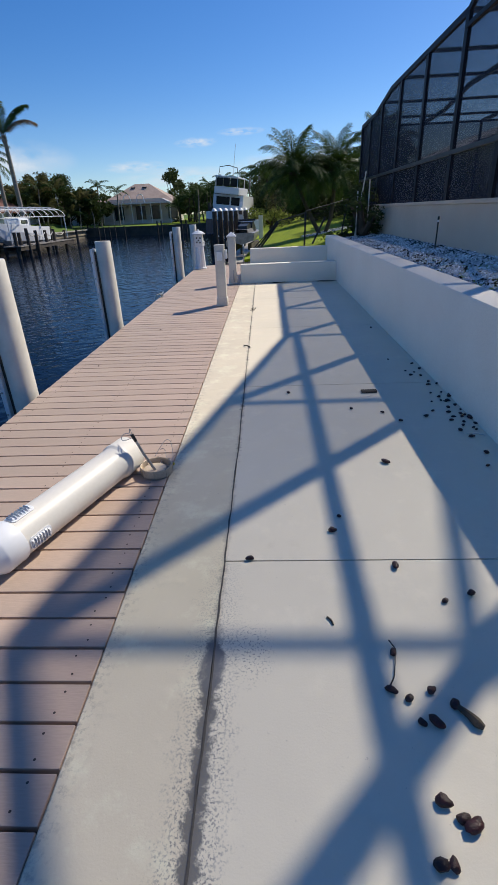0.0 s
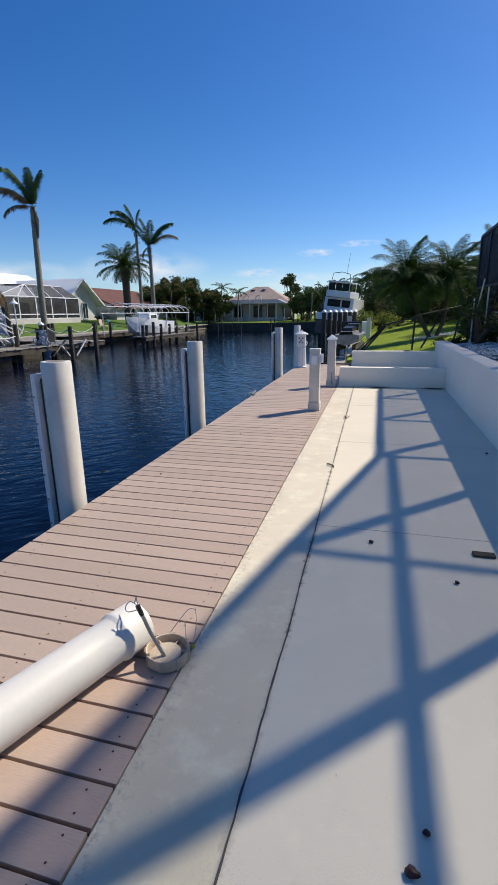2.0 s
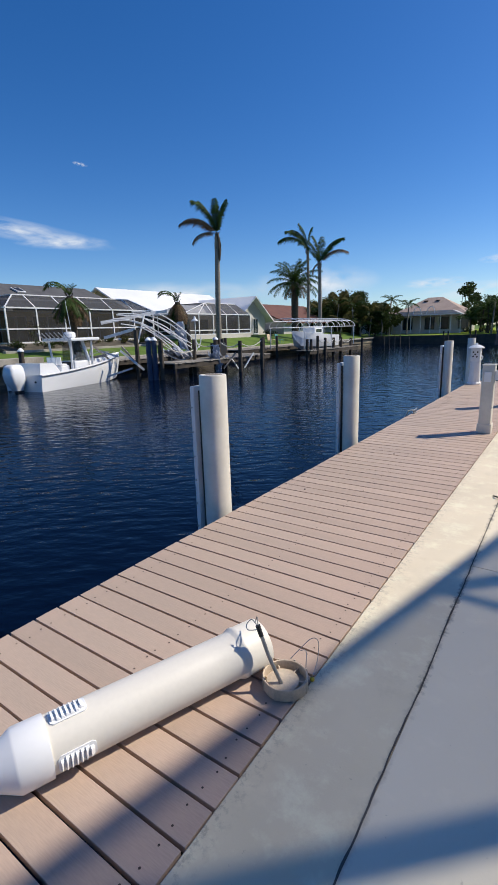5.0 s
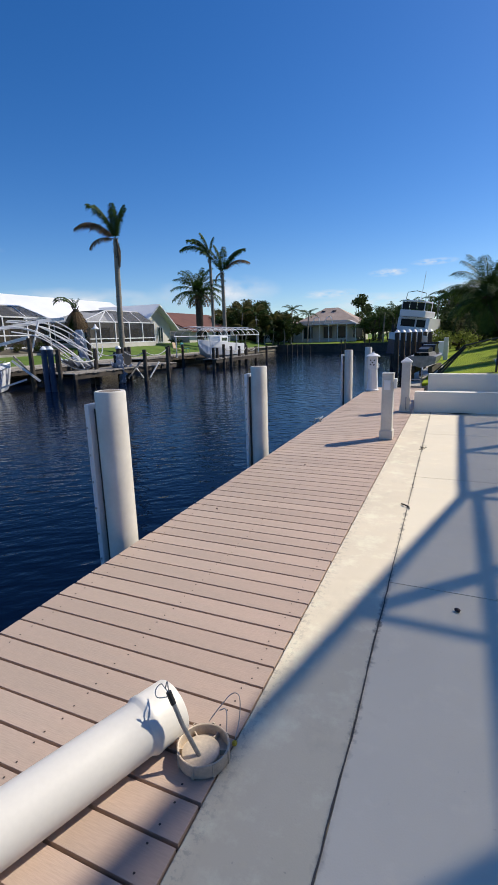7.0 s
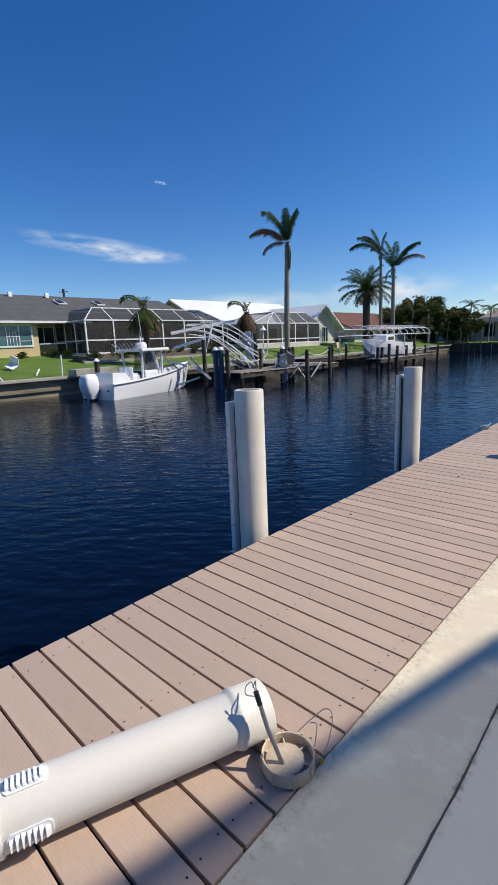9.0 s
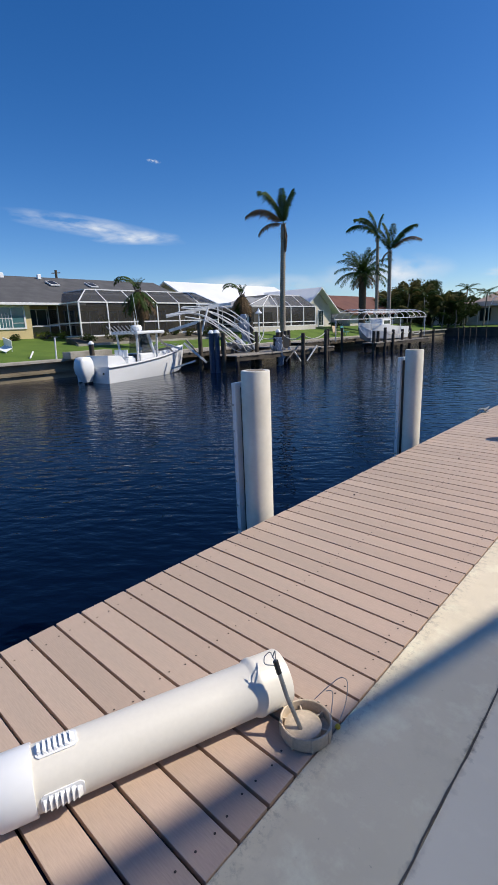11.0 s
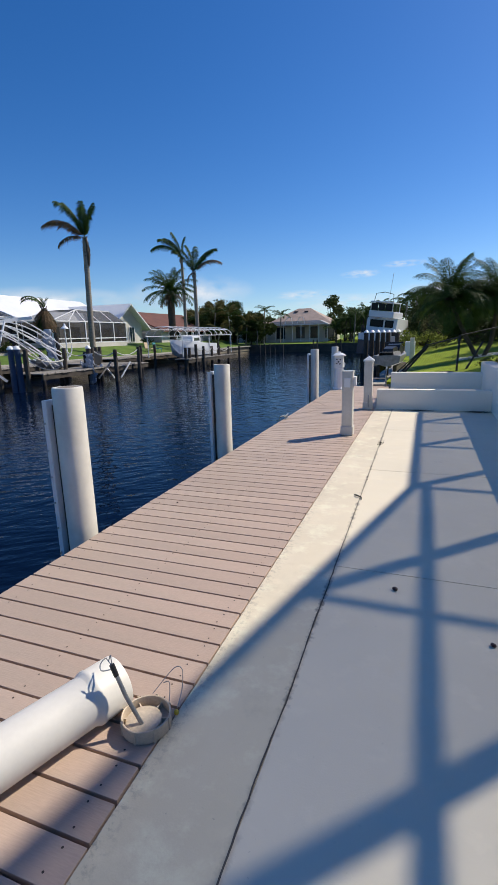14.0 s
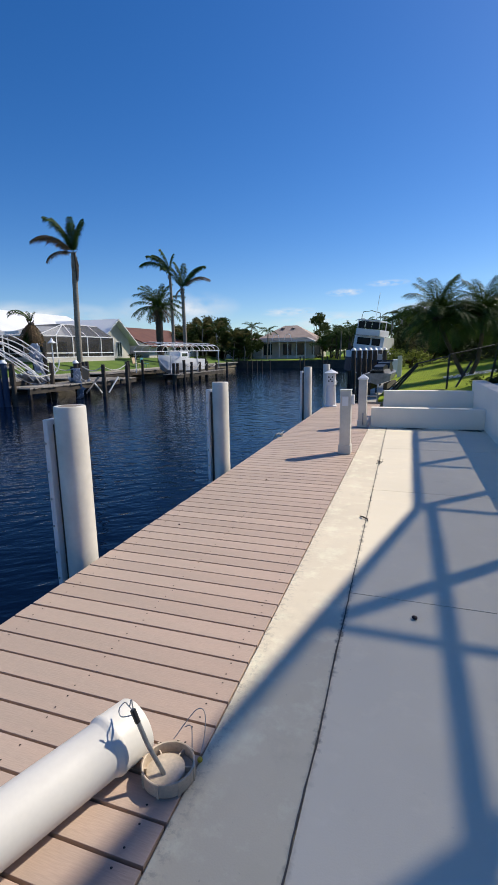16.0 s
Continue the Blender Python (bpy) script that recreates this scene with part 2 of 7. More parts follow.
def concrete_mat(name, c, c2, wear, blotch, tint, near_tint):
    """Painted slab concrete with trowel clouds, pinholes and scuffs, and a rough grey wear band along its long joint."""
    m, n, l, p = nodes_of(name)
    geo, sep = n.new("ShaderNodeNewGeometry"), n.new("ShaderNodeSeparateXYZ")
    l.new(geo.outputs["Position"], sep.inputs[0])

    def noise_at(s, d=5, rough=0.55):
        t = n.new("ShaderNodeTexNoise")
        t.inputs["Scale"].default_value, t.inputs["Detail"].default_value, t.inputs["Roughness"].default_value = s, d, rough
        l.new(geo.outputs["Position"], t.inputs["Vector"])
        return t.outputs[0]

    def remap(sock, a, b, lo, hi):
        r = n.new("ShaderNodeMapRange")
        for i, v in zip((1, 2, 3, 4), (a, b, lo, hi)):
            r.inputs[i].default_value = v
        l.new(sock, r.inputs[0])
        return r.outputs[0]

    def op(kind, a, b=None):
        t = n.new("ShaderNodeMath")
        t.operation = kind
        for i, v in enumerate((a, b)):
            if v is None:
                continue
            if isinstance(v, (int, float)):
                t.inputs[i].default_value = v
            else:
                l.new(v, t.inputs[i])
        return t.outputs[0]

    def blend(f, a, b):
        t = n.new("ShaderNodeMix")
        t.data_type = "RGBA"
        l.new(f, t.inputs["Factor"])
        for k, v in (("A", a), ("B", b)):
            if isinstance(v, tuple):
                t.inputs[k].default_value = (*v, 1)
            else:
                l.new(v, t.inputs[k])
        return t.outputs["Result"]

    cloud = remap(noise_at(0.9, 6), 0.35, 0.65, 0, 1)
    col = blend(cloud, c, c2)
    patchy = remap(noise_at(4.5, 6, 0.65), 0.56, 0.72, 0, 0.35)
    col = blend(patchy, col, tuple(v * 1.16 for v in c))
    speck = remap(noise_at(55, 3), 0.70, 0.76, 0, 0.45)
    col = blend(speck, col, tuple(v * 0.45 for v in c2))
    rust = op("MULTIPLY", remap(noise_at(2.1, 4), 0.64, 0.74, 0, 0.25), remap(noise_at(14, 4), 0.4, 0.6, 0, 1))
    col = blend(rust, col, (0.45, 0.36, 0.24))
    if blotch:
        col = blend(remap(noise_at(3.2, 7, 0.7), 0.52, 0.64, 0, blotch), col, tuple(min(0.9, v * 1.28) for v in c))
        col = blend(remap(noise_at(2.3, 8, 0.72), 0.56, 0.70, 0, blotch * 0.45), col, tuple(v * 0.55 for v in c2))
        col = blend(op("MULTIPLY", remap(noise_at(30, 5, 0.7), 0.5, 0.62, 0, blotch), remap(sep.outputs[0], 0.0, 0.09, 1, 0)), col, (0.16, 0.14, 0.12))
    if wear:
        seam = op("ABSOLUTE", op("SUBTRACT", op("ADD", sep.outputs[0], op("MULTIPLY", op("MAXIMUM", op("SUBTRACT", sep.outputs[1], 2.5), 0.0), 0.0085)), 0.4225))
        dirt = op("MULTIPLY", remap(op("ADD", seam, remap(noise_at(16, 6, 0.7), 0.3, 0.7, -0.02, 0.022)), 0.0, 0.02, 0.8, 0), remap(noise_at(1.7, 4, 0.6), 0.4, 0.6, 0.15, 1))
        col = blend(dirt, col, (0.13, 0.115, 0.10))
        dist = op("ABSOLUTE", op("SUBTRACT", sep.outputs[0], 0.424))
        near = remap(sep.outputs[1], 0.86, 1.0, 1, 0)
        wide = remap(sep.outputs[1], 0.55, 1.6, 1, 0)
        rag = remap(noise_at(22, 6, 0.7), 0.3, 0.7, -0.02, 0.02)
        core = op("MULTIPLY", remap(op("ADD", dist, rag), 0.018, 0.034, 0.85, 0), near)
        col = blend(core, col, (0.08, 0.08, 0.085))
        bulge = op("POWER", op("ADD", op("POWER", op("DIVIDE", dist, 0.05), 2.0), op("POWER", op("ABSOLUTE", op("DIVIDE", op("SUBTRACT", sep.outputs[1], 0.79), 0.12)), 2.0)), 0.5)
        col = blend(remap(op("ADD", bulge, op("MULTIPLY", rag, 9.0)), 0.75, 1.05, 0.85, 0), col, (0.14, 0.14, 0.15))
        chips = remap(noise_at(120, 4, 0.7), 0.52, 0.57, 0, 1)
        fade = remap(op("ADD", dist, op("MULTIPLY", rag, 2.2)), 0.03, 0.115, 0.8, 0)
        col = blend(op("MULTIPLY", op("MULTIPLY", chips, fade), wide), col, (0.15, 0.15, 0.155))
        side = op("POWER", op("ADD", op("POWER", op("ABSOLUTE", op("DIVIDE", op("SUBTRACT", sep.outputs[0], 0.55), 0.11)), 2.0), op("POWER", op("ABSOLUTE", op("DIVIDE", op("SUBTRACT", sep.outputs[1], 0.86), 0.15)), 2.0)), 0.5)
        chips2 = remap(noise_at(100, 4, 0.7), 0.56, 0.60, 0, 1)
        col = blend(op("MULTIPLY", chips2, remap(op("ADD", side, op("MULTIPLY", rag, 12.0)), 0.4, 1.1, 0.75, 0)), col, (0.13, 0.13, 0.13))
    # The shaded near stretch's cooler, greyer tone, multiplied into the colour.
    shade_tone = n.new("ShaderNodeMix")
    shade_tone.data_type, shade_tone.blend_type = "RGBA", "MULTIPLY"
    shade_reach = remap(op("ADD", sep.outputs[1], remap(noise_at(0.8, 5), 0.3, 0.7, -0.8, 0.8)), 1.8, 3.6, 1, 0)
    l.new(op("MULTIPLY", shade_reach, remap(sep.outputs[1], 0.6, 1.2, near_tint, 1)), shade_tone.inputs["Factor"])
    l.new(col, shade_tone.inputs["A"])
    shade_tone.inputs["B"].default_value = (*tint, 1)
    l.new(shade_tone.outputs["Result"], p.inputs["Base Color"])
    l.new(remap(noise_at(7, 4), 0.3, 0.7, 0.55, 0.8), p.inputs["Roughness"])
    b = n.new("ShaderNodeBump")
    b.inputs["Strength"].default_value, b.inputs["Distance"].default_value = 0.12, 0.004
    l.new(noise_at(140, 4), b.inputs["Height"])
    l.new(b.outputs[0], p.inputs["Normal"])
    MATS[name] = m
    return m


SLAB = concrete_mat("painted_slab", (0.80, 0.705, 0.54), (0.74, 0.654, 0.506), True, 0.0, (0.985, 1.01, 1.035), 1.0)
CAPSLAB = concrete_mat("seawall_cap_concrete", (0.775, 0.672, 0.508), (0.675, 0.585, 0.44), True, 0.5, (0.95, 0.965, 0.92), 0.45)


def water_mat():
    m, n, l, p = nodes_of("canal_water")
    p.inputs["Base Color"].default_value = (0.001, 0.004, 0.015, 1)
    p.inputs["Roughness"].default_value = 0.04
    p.inputs["IOR"].default_value = 1.333
    p.inputs["Specular IOR Level"].default_value = 0.16
    geo = n.new("ShaderNodeNewGeometry")
    height = None
    for s, d, w, st in ((1.9, 1, 1.0, (1.0, 1.9, 1)), (4.6, 2, 0.42, (1.0, 1.7, 1)), (10.0, 1, 0.07, (1, 1.6, 1)), (0.22, 2, 1.2, (1, 1, 1))):
        mp, t, k = n.new("ShaderNodeMapping"), n.new("ShaderNodeTexNoise"), n.new("ShaderNodeMath")
        mp.vector_type = "TEXTURE"
        mp.inputs["Scale"].default_value = tuple(1 / v for v in st)
        mp.inputs["Rotation"].default_value = (0, 0, radians(36))
        t.inputs["Scale"].default_value, t.inputs["Detail"].default_value = s, d
        l.new(geo.outputs["Position"], mp.inputs[0])
        l.new(mp.outputs[0], t.inputs["Vector"])
        k.operation = "MULTIPLY_ADD"
        k.inputs[1].default_value = w
        l.new(t.outputs[0], k.inputs[0])
        if height is not None:
            l.new(height, k.inputs[2])
        else:
            k.inputs[2].default_value = 0
        height = k.outputs[0]
    b = n.new("ShaderNodeBump")
    b.inputs["Strength"].default_value, b.inputs["Distance"].default_value = 0.45, 0.055
    l.new(height, b.inputs["Height"])
    l.new(b.outputs[0], p.inputs["Normal"])
    return m


WATER = water_mat()
GRASS = surf("lawn_grass", (0.28, 0.35, 0.02), (0.19, 0.26, 0.015), rough=0.9, scale=0.7, fine=22, bump=0.5, spec=0.15)
# the far bank's lawn is multiplied to a duller green with more blue
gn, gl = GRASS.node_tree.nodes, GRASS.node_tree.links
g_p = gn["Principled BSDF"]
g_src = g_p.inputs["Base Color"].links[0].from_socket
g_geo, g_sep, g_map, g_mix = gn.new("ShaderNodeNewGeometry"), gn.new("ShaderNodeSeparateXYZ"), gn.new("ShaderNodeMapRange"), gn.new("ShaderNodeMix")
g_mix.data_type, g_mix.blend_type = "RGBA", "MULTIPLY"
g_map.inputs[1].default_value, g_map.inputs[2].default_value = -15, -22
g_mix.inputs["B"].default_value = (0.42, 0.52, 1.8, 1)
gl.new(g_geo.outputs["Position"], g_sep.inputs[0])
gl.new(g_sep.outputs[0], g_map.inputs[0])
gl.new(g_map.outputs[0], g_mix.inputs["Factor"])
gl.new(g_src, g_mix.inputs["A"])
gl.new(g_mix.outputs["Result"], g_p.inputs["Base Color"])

# ---- building helpers ----


def thing(name, at=(0, 0, 0), label="", category="", group="", turn=0.0, kind=""):
    e = new(name)
    e.empty_display_size = 0.1
    e.matrix_world = pose(*at, 0, 0, turn)
    return tagged(e, label, category, group, kind)


def mesh_of(name, bm, mat, smooth=False):
    me = bpy.data.meshes.new(name)
    bmesh.ops.recalc_face_normals(bm, faces=bm.faces)
    bm.to_mesh(me)
    bm.free()
    me.materials.append(mat)
    if smooth:
        me.polygons.foreach_set("use_smooth", [True] * len(me.polygons))
        me.set_sharp_from_angle(angle=radians(40))
    return me


def part(name, bm, mat, parent, label="", smooth=False, at=None):
    me = bm if isinstance(bm, bpy.types.Mesh) else mesh_of(name, bm, mat, smooth)
    o = new(name, me)
    o.parent = parent
    if at is not None:
        o.matrix_basis = at
    return tagged(o, label) if label else o


def single(name, bm, mat, label, category="", kind="", group="", smooth=False):
    return tagged(new(name, mesh_of(name, bm, mat, smooth)), label, category, group, kind)


def box(bm, lo, hi, bevel=0.0, m=None):
    """A block between two corners, its edges eased."""
    r = bmesh.ops.create_cube(bm, size=1)
    c = [(a + b) / 2 for a, b in zip(lo, hi)]
    s = [abs(b - a) for a, b in zip(lo, hi)]
    bmesh.ops.transform(bm, verts=r["verts"], matrix=Matrix.Translation(c) @ Matrix.Diagonal((*s, 1)))
    vs = r["verts"]
    if bevel:
        es = list({e for v in vs for e in v.link_edges})
        out = bmesh.ops.bevel(bm, geom=es, offset=bevel, segments=2, affect="EDGES", profile=0.6)
        vs = list({v for f in out["faces"] for v in f.verts} | {v for v in vs if v.is_valid})
        seen, todo = set(vs), list(vs)
        while todo:
            for e in todo.pop().link_edges:
                for w in e.verts:
                    if w not in seen:
                        seen.add(w)
                        todo.append(w)
        vs = list(seen)
    if m is not None:
        bmesh.ops.transform(bm, verts=vs, matrix=m)
    return bm


def rod(bm, a, b, r, r2=None, n=10, caps=True):
    """A round bar from a to b."""
    a, b = Vector(a), Vector(b)
    d = b - a
    if d.length < 1e-5:
        return bm
    q = d.to_track_quat("Z", "Y").to_matrix().to_4x4()
    bmesh.ops.create_cone(bm, cap_ends=caps, segments=n, radius1=r, radius2=r if r2 is None else r2, depth=d.length, matrix=Matrix.Translation((a + b) / 2) @ q)
    return bm


def tube(bm, pts, radii, n=8):
    """A bent tapering tube through points."""
    pts = [Vector(p) for p in pts]
    if isinstance(radii, (int, float)):
        radii = [radii] * len(pts)
    rings = []
    for i, p in enumerate(pts):
        d = (pts[min(i + 1, len(pts) - 1)] - pts[max(i - 1, 0)]).normalized()
        u = d.orthogonal().normalized() if i == 0 else (u - d * u.dot(d)).normalized()
        v = d.cross(u)
        rings.append([bm.verts.new(p + (u * math.cos(2 * math.pi * k / n) + v * math.sin(2 * math.pi * k / n)) * radii[i]) for k in range(n)])
    for a, b in zip(rings, rings[1:]):
        for k in range(n):
            bm.faces.new((a[k], a[(k + 1) % n], b[(k + 1) % n], b[k]))
    bm.faces.new(rings[0][::-1])
    bm.faces.new(rings[-1])
    return bm


def lathe(bm, profile, n=24, at=(0, 0, 0)):
    """A turned form from (radius, height) pairs."""
    rings = []
    for r, z in profile:
        if r < 1e-5:
            rings.append([bm.verts.new((at[0], at[1], at[2] + z))])
        else:
            rings.append([bm.verts.new((at[0] + r * math.cos(2 * math.pi * k / n), at[1] + r * math.sin(2 * math.pi * k / n), at[2] + z)) for k in range(n)])
    for a, b in zip(rings, rings[1:]):
        for k in range(n):
            j = (k + 1) % n
            vs = [a[k % len(a)], a[j % len(a)], b[j % len(b)], b[k % len(b)]]
            vs = list(dict.fromkeys(vs))
            if len(vs) > 2:
                bm.faces.new(vs)
    return bm


def smooth_pts(pts, k=5):
    """More points along a soft curve through the given ones."""
    p = [Vector(q) for q in pts]
    out = []
    for i in range(len(p) - 1):
        a, b, c, d = p[max(i - 1, 0)], p[i], p[i + 1], p[min(i + 2, len(p) - 1)]
        for j in range(k):
            t = j / k
            out.append(0.5 * (2 * b + (c - a) * t + (2 * a - 5 * b + 4 * c - d) * t * t + (3 * b - a - 3 * c + d) * t ** 3))
    return out + [p[-1]]


def prism(bm, outline, axis, a, b):
    """A flat outline of (u, v) pairs drawn out along x, y or z from a to b."""
    def at(u, v, w):
        return {"x": (w, u, v), "y": (u, w, v), "z": (u, v, w)}[axis]
    r0 = [bm.verts.new(at(u, v, a)) for u, v in outline]
    r1 = [bm.verts.new(at(u, v, b)) for u, v in outline]
    k = len(outline)
    for i in range(k):
        bm.faces.new((r0[i], r0[(i + 1) % k], r1[(i + 1) % k], r1[i]))
    bm.faces.new(r0[::-1])
    bm.faces.new(r1)
    return bm


def sheet(bm, pts, thick=0.0):
    """A flat panel through its corners, with some thickness."""
    pts = [Vector(p) for p in pts]
    nrm = (pts[1] - pts[0]).cross(pts[2] - pts[0]).normalized() * thick / 2
    if not thick:
        bm.faces.new([bm.verts.new(p) for p in pts])
        return bm
    a = [bm.verts.new(p + nrm) for p in pts]
    b = [bm.verts.new(p - nrm) for p in pts]
    k = len(pts)
    bm.faces.new(a)
    bm.faces.new(b[::-1])
    for i in range(k):
        bm.faces.new((a[i], b[i], b[(i + 1) % k], a[(i + 1) % k]))
    return bm


def BM():
    return bmesh.new()

# ---- ground, water ----
WATER_Z = -1.1


def ramp(v, a, b, lo, hi):
    return lo + (hi - lo) * min(1, max(0, (v - a) / (b - a)))


def ground_z(x, y):
    """Height of the land; under the canal it is the canal bed."""
    if y > 76.3:
        return ramp(y, 76.3, 90, 0.1, 0.5)
    if x < -26.9 and y > 35:
        return ramp(-x, 26.9, 31, -0.02, 0.98) + ramp(-x, 31, 37, 0, 0.22)
    if x < -26.9:
        return ramp(-x, 26.9, 37, -0.02, 1.2)
    if x < -0.25 and y > 15 or x < -0.1 or x < 0.32 and 13 < y < 15.2:
        return -3.0
    if y > 13.0:
        return ramp(x, 0.0, 6.5, 0.12, 1.15) + ramp(y, 14, 40, 0, 0.15) - ramp(y, 16.5, 22, 0, 0.18) + ramp(y, 23, 32, 0, 0.18)
    if x < 2.4:
        return -0.25
    if x < 3.75:
        return ramp(x, 2.4, 3.7, 0.73, 0.84)
    return 1.40


xs = sorted({-1500, -600, -250, -120, -80, -60, -50, -43, -40, -37.2, -37, *[-26.91 - 0.9 * i for i in range(11)], -26.89, -15, -8, -4, -0.27, -0.24, -0.11, -0.09, 0.0, 0.31, 0.33, 0.6,
             *[0.9 + 0.3 * i for i in range(5)], 2.39, 2.41, 2.8, 3.2, 3.74, 3.76, 4.5, 5.5, 6.5, 8, 12, 20, 40, 80, 200, 600, 1500})
ys = sorted({-1500, -400, -120, -40, -15, -5, 0, 4, 8, 12.99, 13.01, 14, 14.99, 15.01, 15.19, 15.21, 16, 18, 20, 23, 27, 32, 34.5, 35.5, 40, 50, 60, 70, 76.2, 76.4, 80, 85, 90, 120, 200, 500, 1500})
bm = BM()
grid = [[bm.verts.new((x, y, ground_z(x, y))) for y in ys] for x in xs]
for i in range(len(xs) - 1):
    for j in range(len(ys) - 1):
        bm.faces.new((grid[i][j], grid[i + 1][j], grid[i + 1][j + 1], grid[i][j + 1]))
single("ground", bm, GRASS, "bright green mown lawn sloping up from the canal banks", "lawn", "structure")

bm = BM()
sheet(bm, [(-27.2, -1200, WATER_Z), (0.36, -1200, WATER_Z), (0.36, 76.5, WATER_Z), (-27.2, 76.5, WATER_Z)])
single("water", bm, WATER, "dark navy rippled canal water", "water", "structure")

# ---- dock ----
DECK_W = -1.5
deck = thing("dock", (0, 0, 0), "dock of pinkish tan composite boards along a canal", "dock", kind="structure")
bm = BM()
for x in (-1.44, -0.75, -0.08):
    box(bm, (x - 0.02, -2.5, -0.27), (x + 0.02, 15.15, -0.032))
part("joist_frame", bm, DECK_DARK, deck)
bm = BM()
box(bm, (DECK_W - 0.012, -2.5, -0.24), (DECK_W + 0.006, 15.15, -0.034), 0.003)
part("fascia", bm, DECK, deck)

# ---- patio slabs, seawall cap, retaining walls ----


def seam_x(y):
    """The long joint between the seawall cap and the slabs runs slightly askew."""
    return 0.422 - 0.0085 * max(0, y - 2.5)


patio = thing("patio", (0, 0, 0), "pale painted concrete patio with control joints", "patio", kind="structure")
bm = BM()
box(bm, (-0.02, -3, -0.45), (2.2, 13, -0.14))
part("bedding", bm, SEAWALL, patio)
bm = BM()
for y in (1.361, 3.785, 6.21, 8.63):
    box(bm, (0.34, y - 0.004, -0.02), (2.18, y + 0.004, -0.006))
part("joint_filler", bm, DECK_DARK, patio)
bm = BM()
random.seed(4)
prev = None
for i in range(330):
    y = -1.6 + i * 0.0376
    wob = 0.006 * noise.noise((0, y * 2.1, 0)) + 0.004 * noise.noise((3, y * 11, 0))
    w = (0.003 if y < 4 else 0.0018) + 0.003 * abs(noise.noise((7, y * 8, 0)))
    cur = [bm.verts.new((seam_x(y) + wob - w, y, 0.0035)), bm.verts.new((seam_x(y) + wob + w, y, 0.0035))]
    if prev:
        bm.faces.new((prev[0], prev[1], cur[1], cur[0]))
    prev = cur
part("crack_line", bm, surf("dark_crack", (0.10, 0.09, 0.08), rough=0.95), patio, "dark ragged joint sealant")

bm = BM()
box(bm, (-0.30, -60, -2.9), (-0.012, 13.1, -0.28))
single("seawall", bm, SEAWALL_DARK, "wet concrete seawall under the dock", "seawall", "structure")
bm = BM()
box(bm, (-0.62, 15.2, -2.9), (0.02, 76.4, 0.06), 0.02)
box(bm, (0.022, 15.2, -2.9), (0.36, 28, 0.07), 0.02)
box(bm, (0.29, 13.06, -2.9), (0.36, 15.19, 0.2), 0.01)
single("seawall_neighbour", bm, SEAWALL, "weathered concrete seawall cap beside the neighbouring lawn", "seawall", "structure")

def retaining(name, lo, hi, label, bev=0.02):
    b = BM()
    box(b, lo, hi, bev)
    return single(name, b, WALLS, label, "wall", "structure", smooth=True)


retaining("wall_retaining", (2.165, -6, -0.3), (2.45, 13.05, 0.83), "white painted masonry retaining wall beside the patio", 0.03)
retaining("wall_low_front", (0.03, 10.79, -0.2), (2.17, 10.98, 0.405), "low white masonry wall across the patio's end", 0.02)
retaining("wall_low_back", (0.19, 12.62, -0.2), (2.17, 12.82, 0.605), "second low white masonry wall behind a step", 0.02)
bm = BM()
box(bm, (0.03, 10.985, -0.2), (2.17, 12.615, 0.2), 0.01)
box(bm, (0.0, 12.62, -0.2), (0.188, 13.0, 0.0), 0.01)
single("step_slab", bm, CAPSLAB, "raised concrete slab between two low walls", "slab", "structure")

# ---- screen enclosure on its low wall ----
CX = 3.6
FLOOR = 1.45
TOP = [(-2.4, 3.9), (1.38, 3.9), (4.86, 5.67), (8.42, 3.9), (13.0, 3.87), (14.7, 3.63), (16.6, 3.6)]


def top_z(y):
    for (a, za), (b, zb) in zip(TOP, TOP[1:]):
        if a <= y <= b:
            return za + (zb - za) * (y - a) / (b - a)
    return TOP[-1][1]


bm = BM()
box(bm, (CX - 0.08, -6, 0.3), (CX + 0.16, 16.7, 1.44), 0.01)
box(bm, (CX - 0.11, -6, 1.44), (CX + 0.19, 16.73, 1.495), 0.012)
single("wall_enclosure_base", bm, BEIGE, "beige stucco base wall under a screen enclosure", "wall", "structure")
bm = BM()
box(bm, (CX + 0.16, -6, 1.2), (14, 16.7, FLOOR))
single("floor_lanai", bm, SLAB, "pale raised pool deck behind the screens", "floor", "structure")

cage = thing("screen_enclosure", (CX, 4.9, 1.495), "dark bronze aluminium pool enclosure with black insect screen", "screen enclosure")
OFF = Vector((CX, 4.9, 1.495))


def cpt(x, y, z):
    return Vector((x, y, z)) - OFF


POSTS = [-2.4, -0.6, 1.24, 3.04, 4.86, 6.70, 8.42, 10.27, 12.1, 13.9, 15.3, 16.6]
FRAMES = [CX, CX + 1.75, CX + 3.5, CX + 5.25]


def bar(bm, a, b, w, d):
    """A square tube from a to b."""
    a, b = Vector(a), Vector(b)
    q = (b - a).to_track_quat("Z", "Y").to_matrix().to_4x4()
    r = bmesh.ops.create_cube(bm, size=1)
    bmesh.ops.transform(bm, verts=r["verts"], matrix=Matrix.Translation((a + b) / 2) @ q @ Matrix.Diagonal((w, d, (b - a).length, 1)))
    return bm


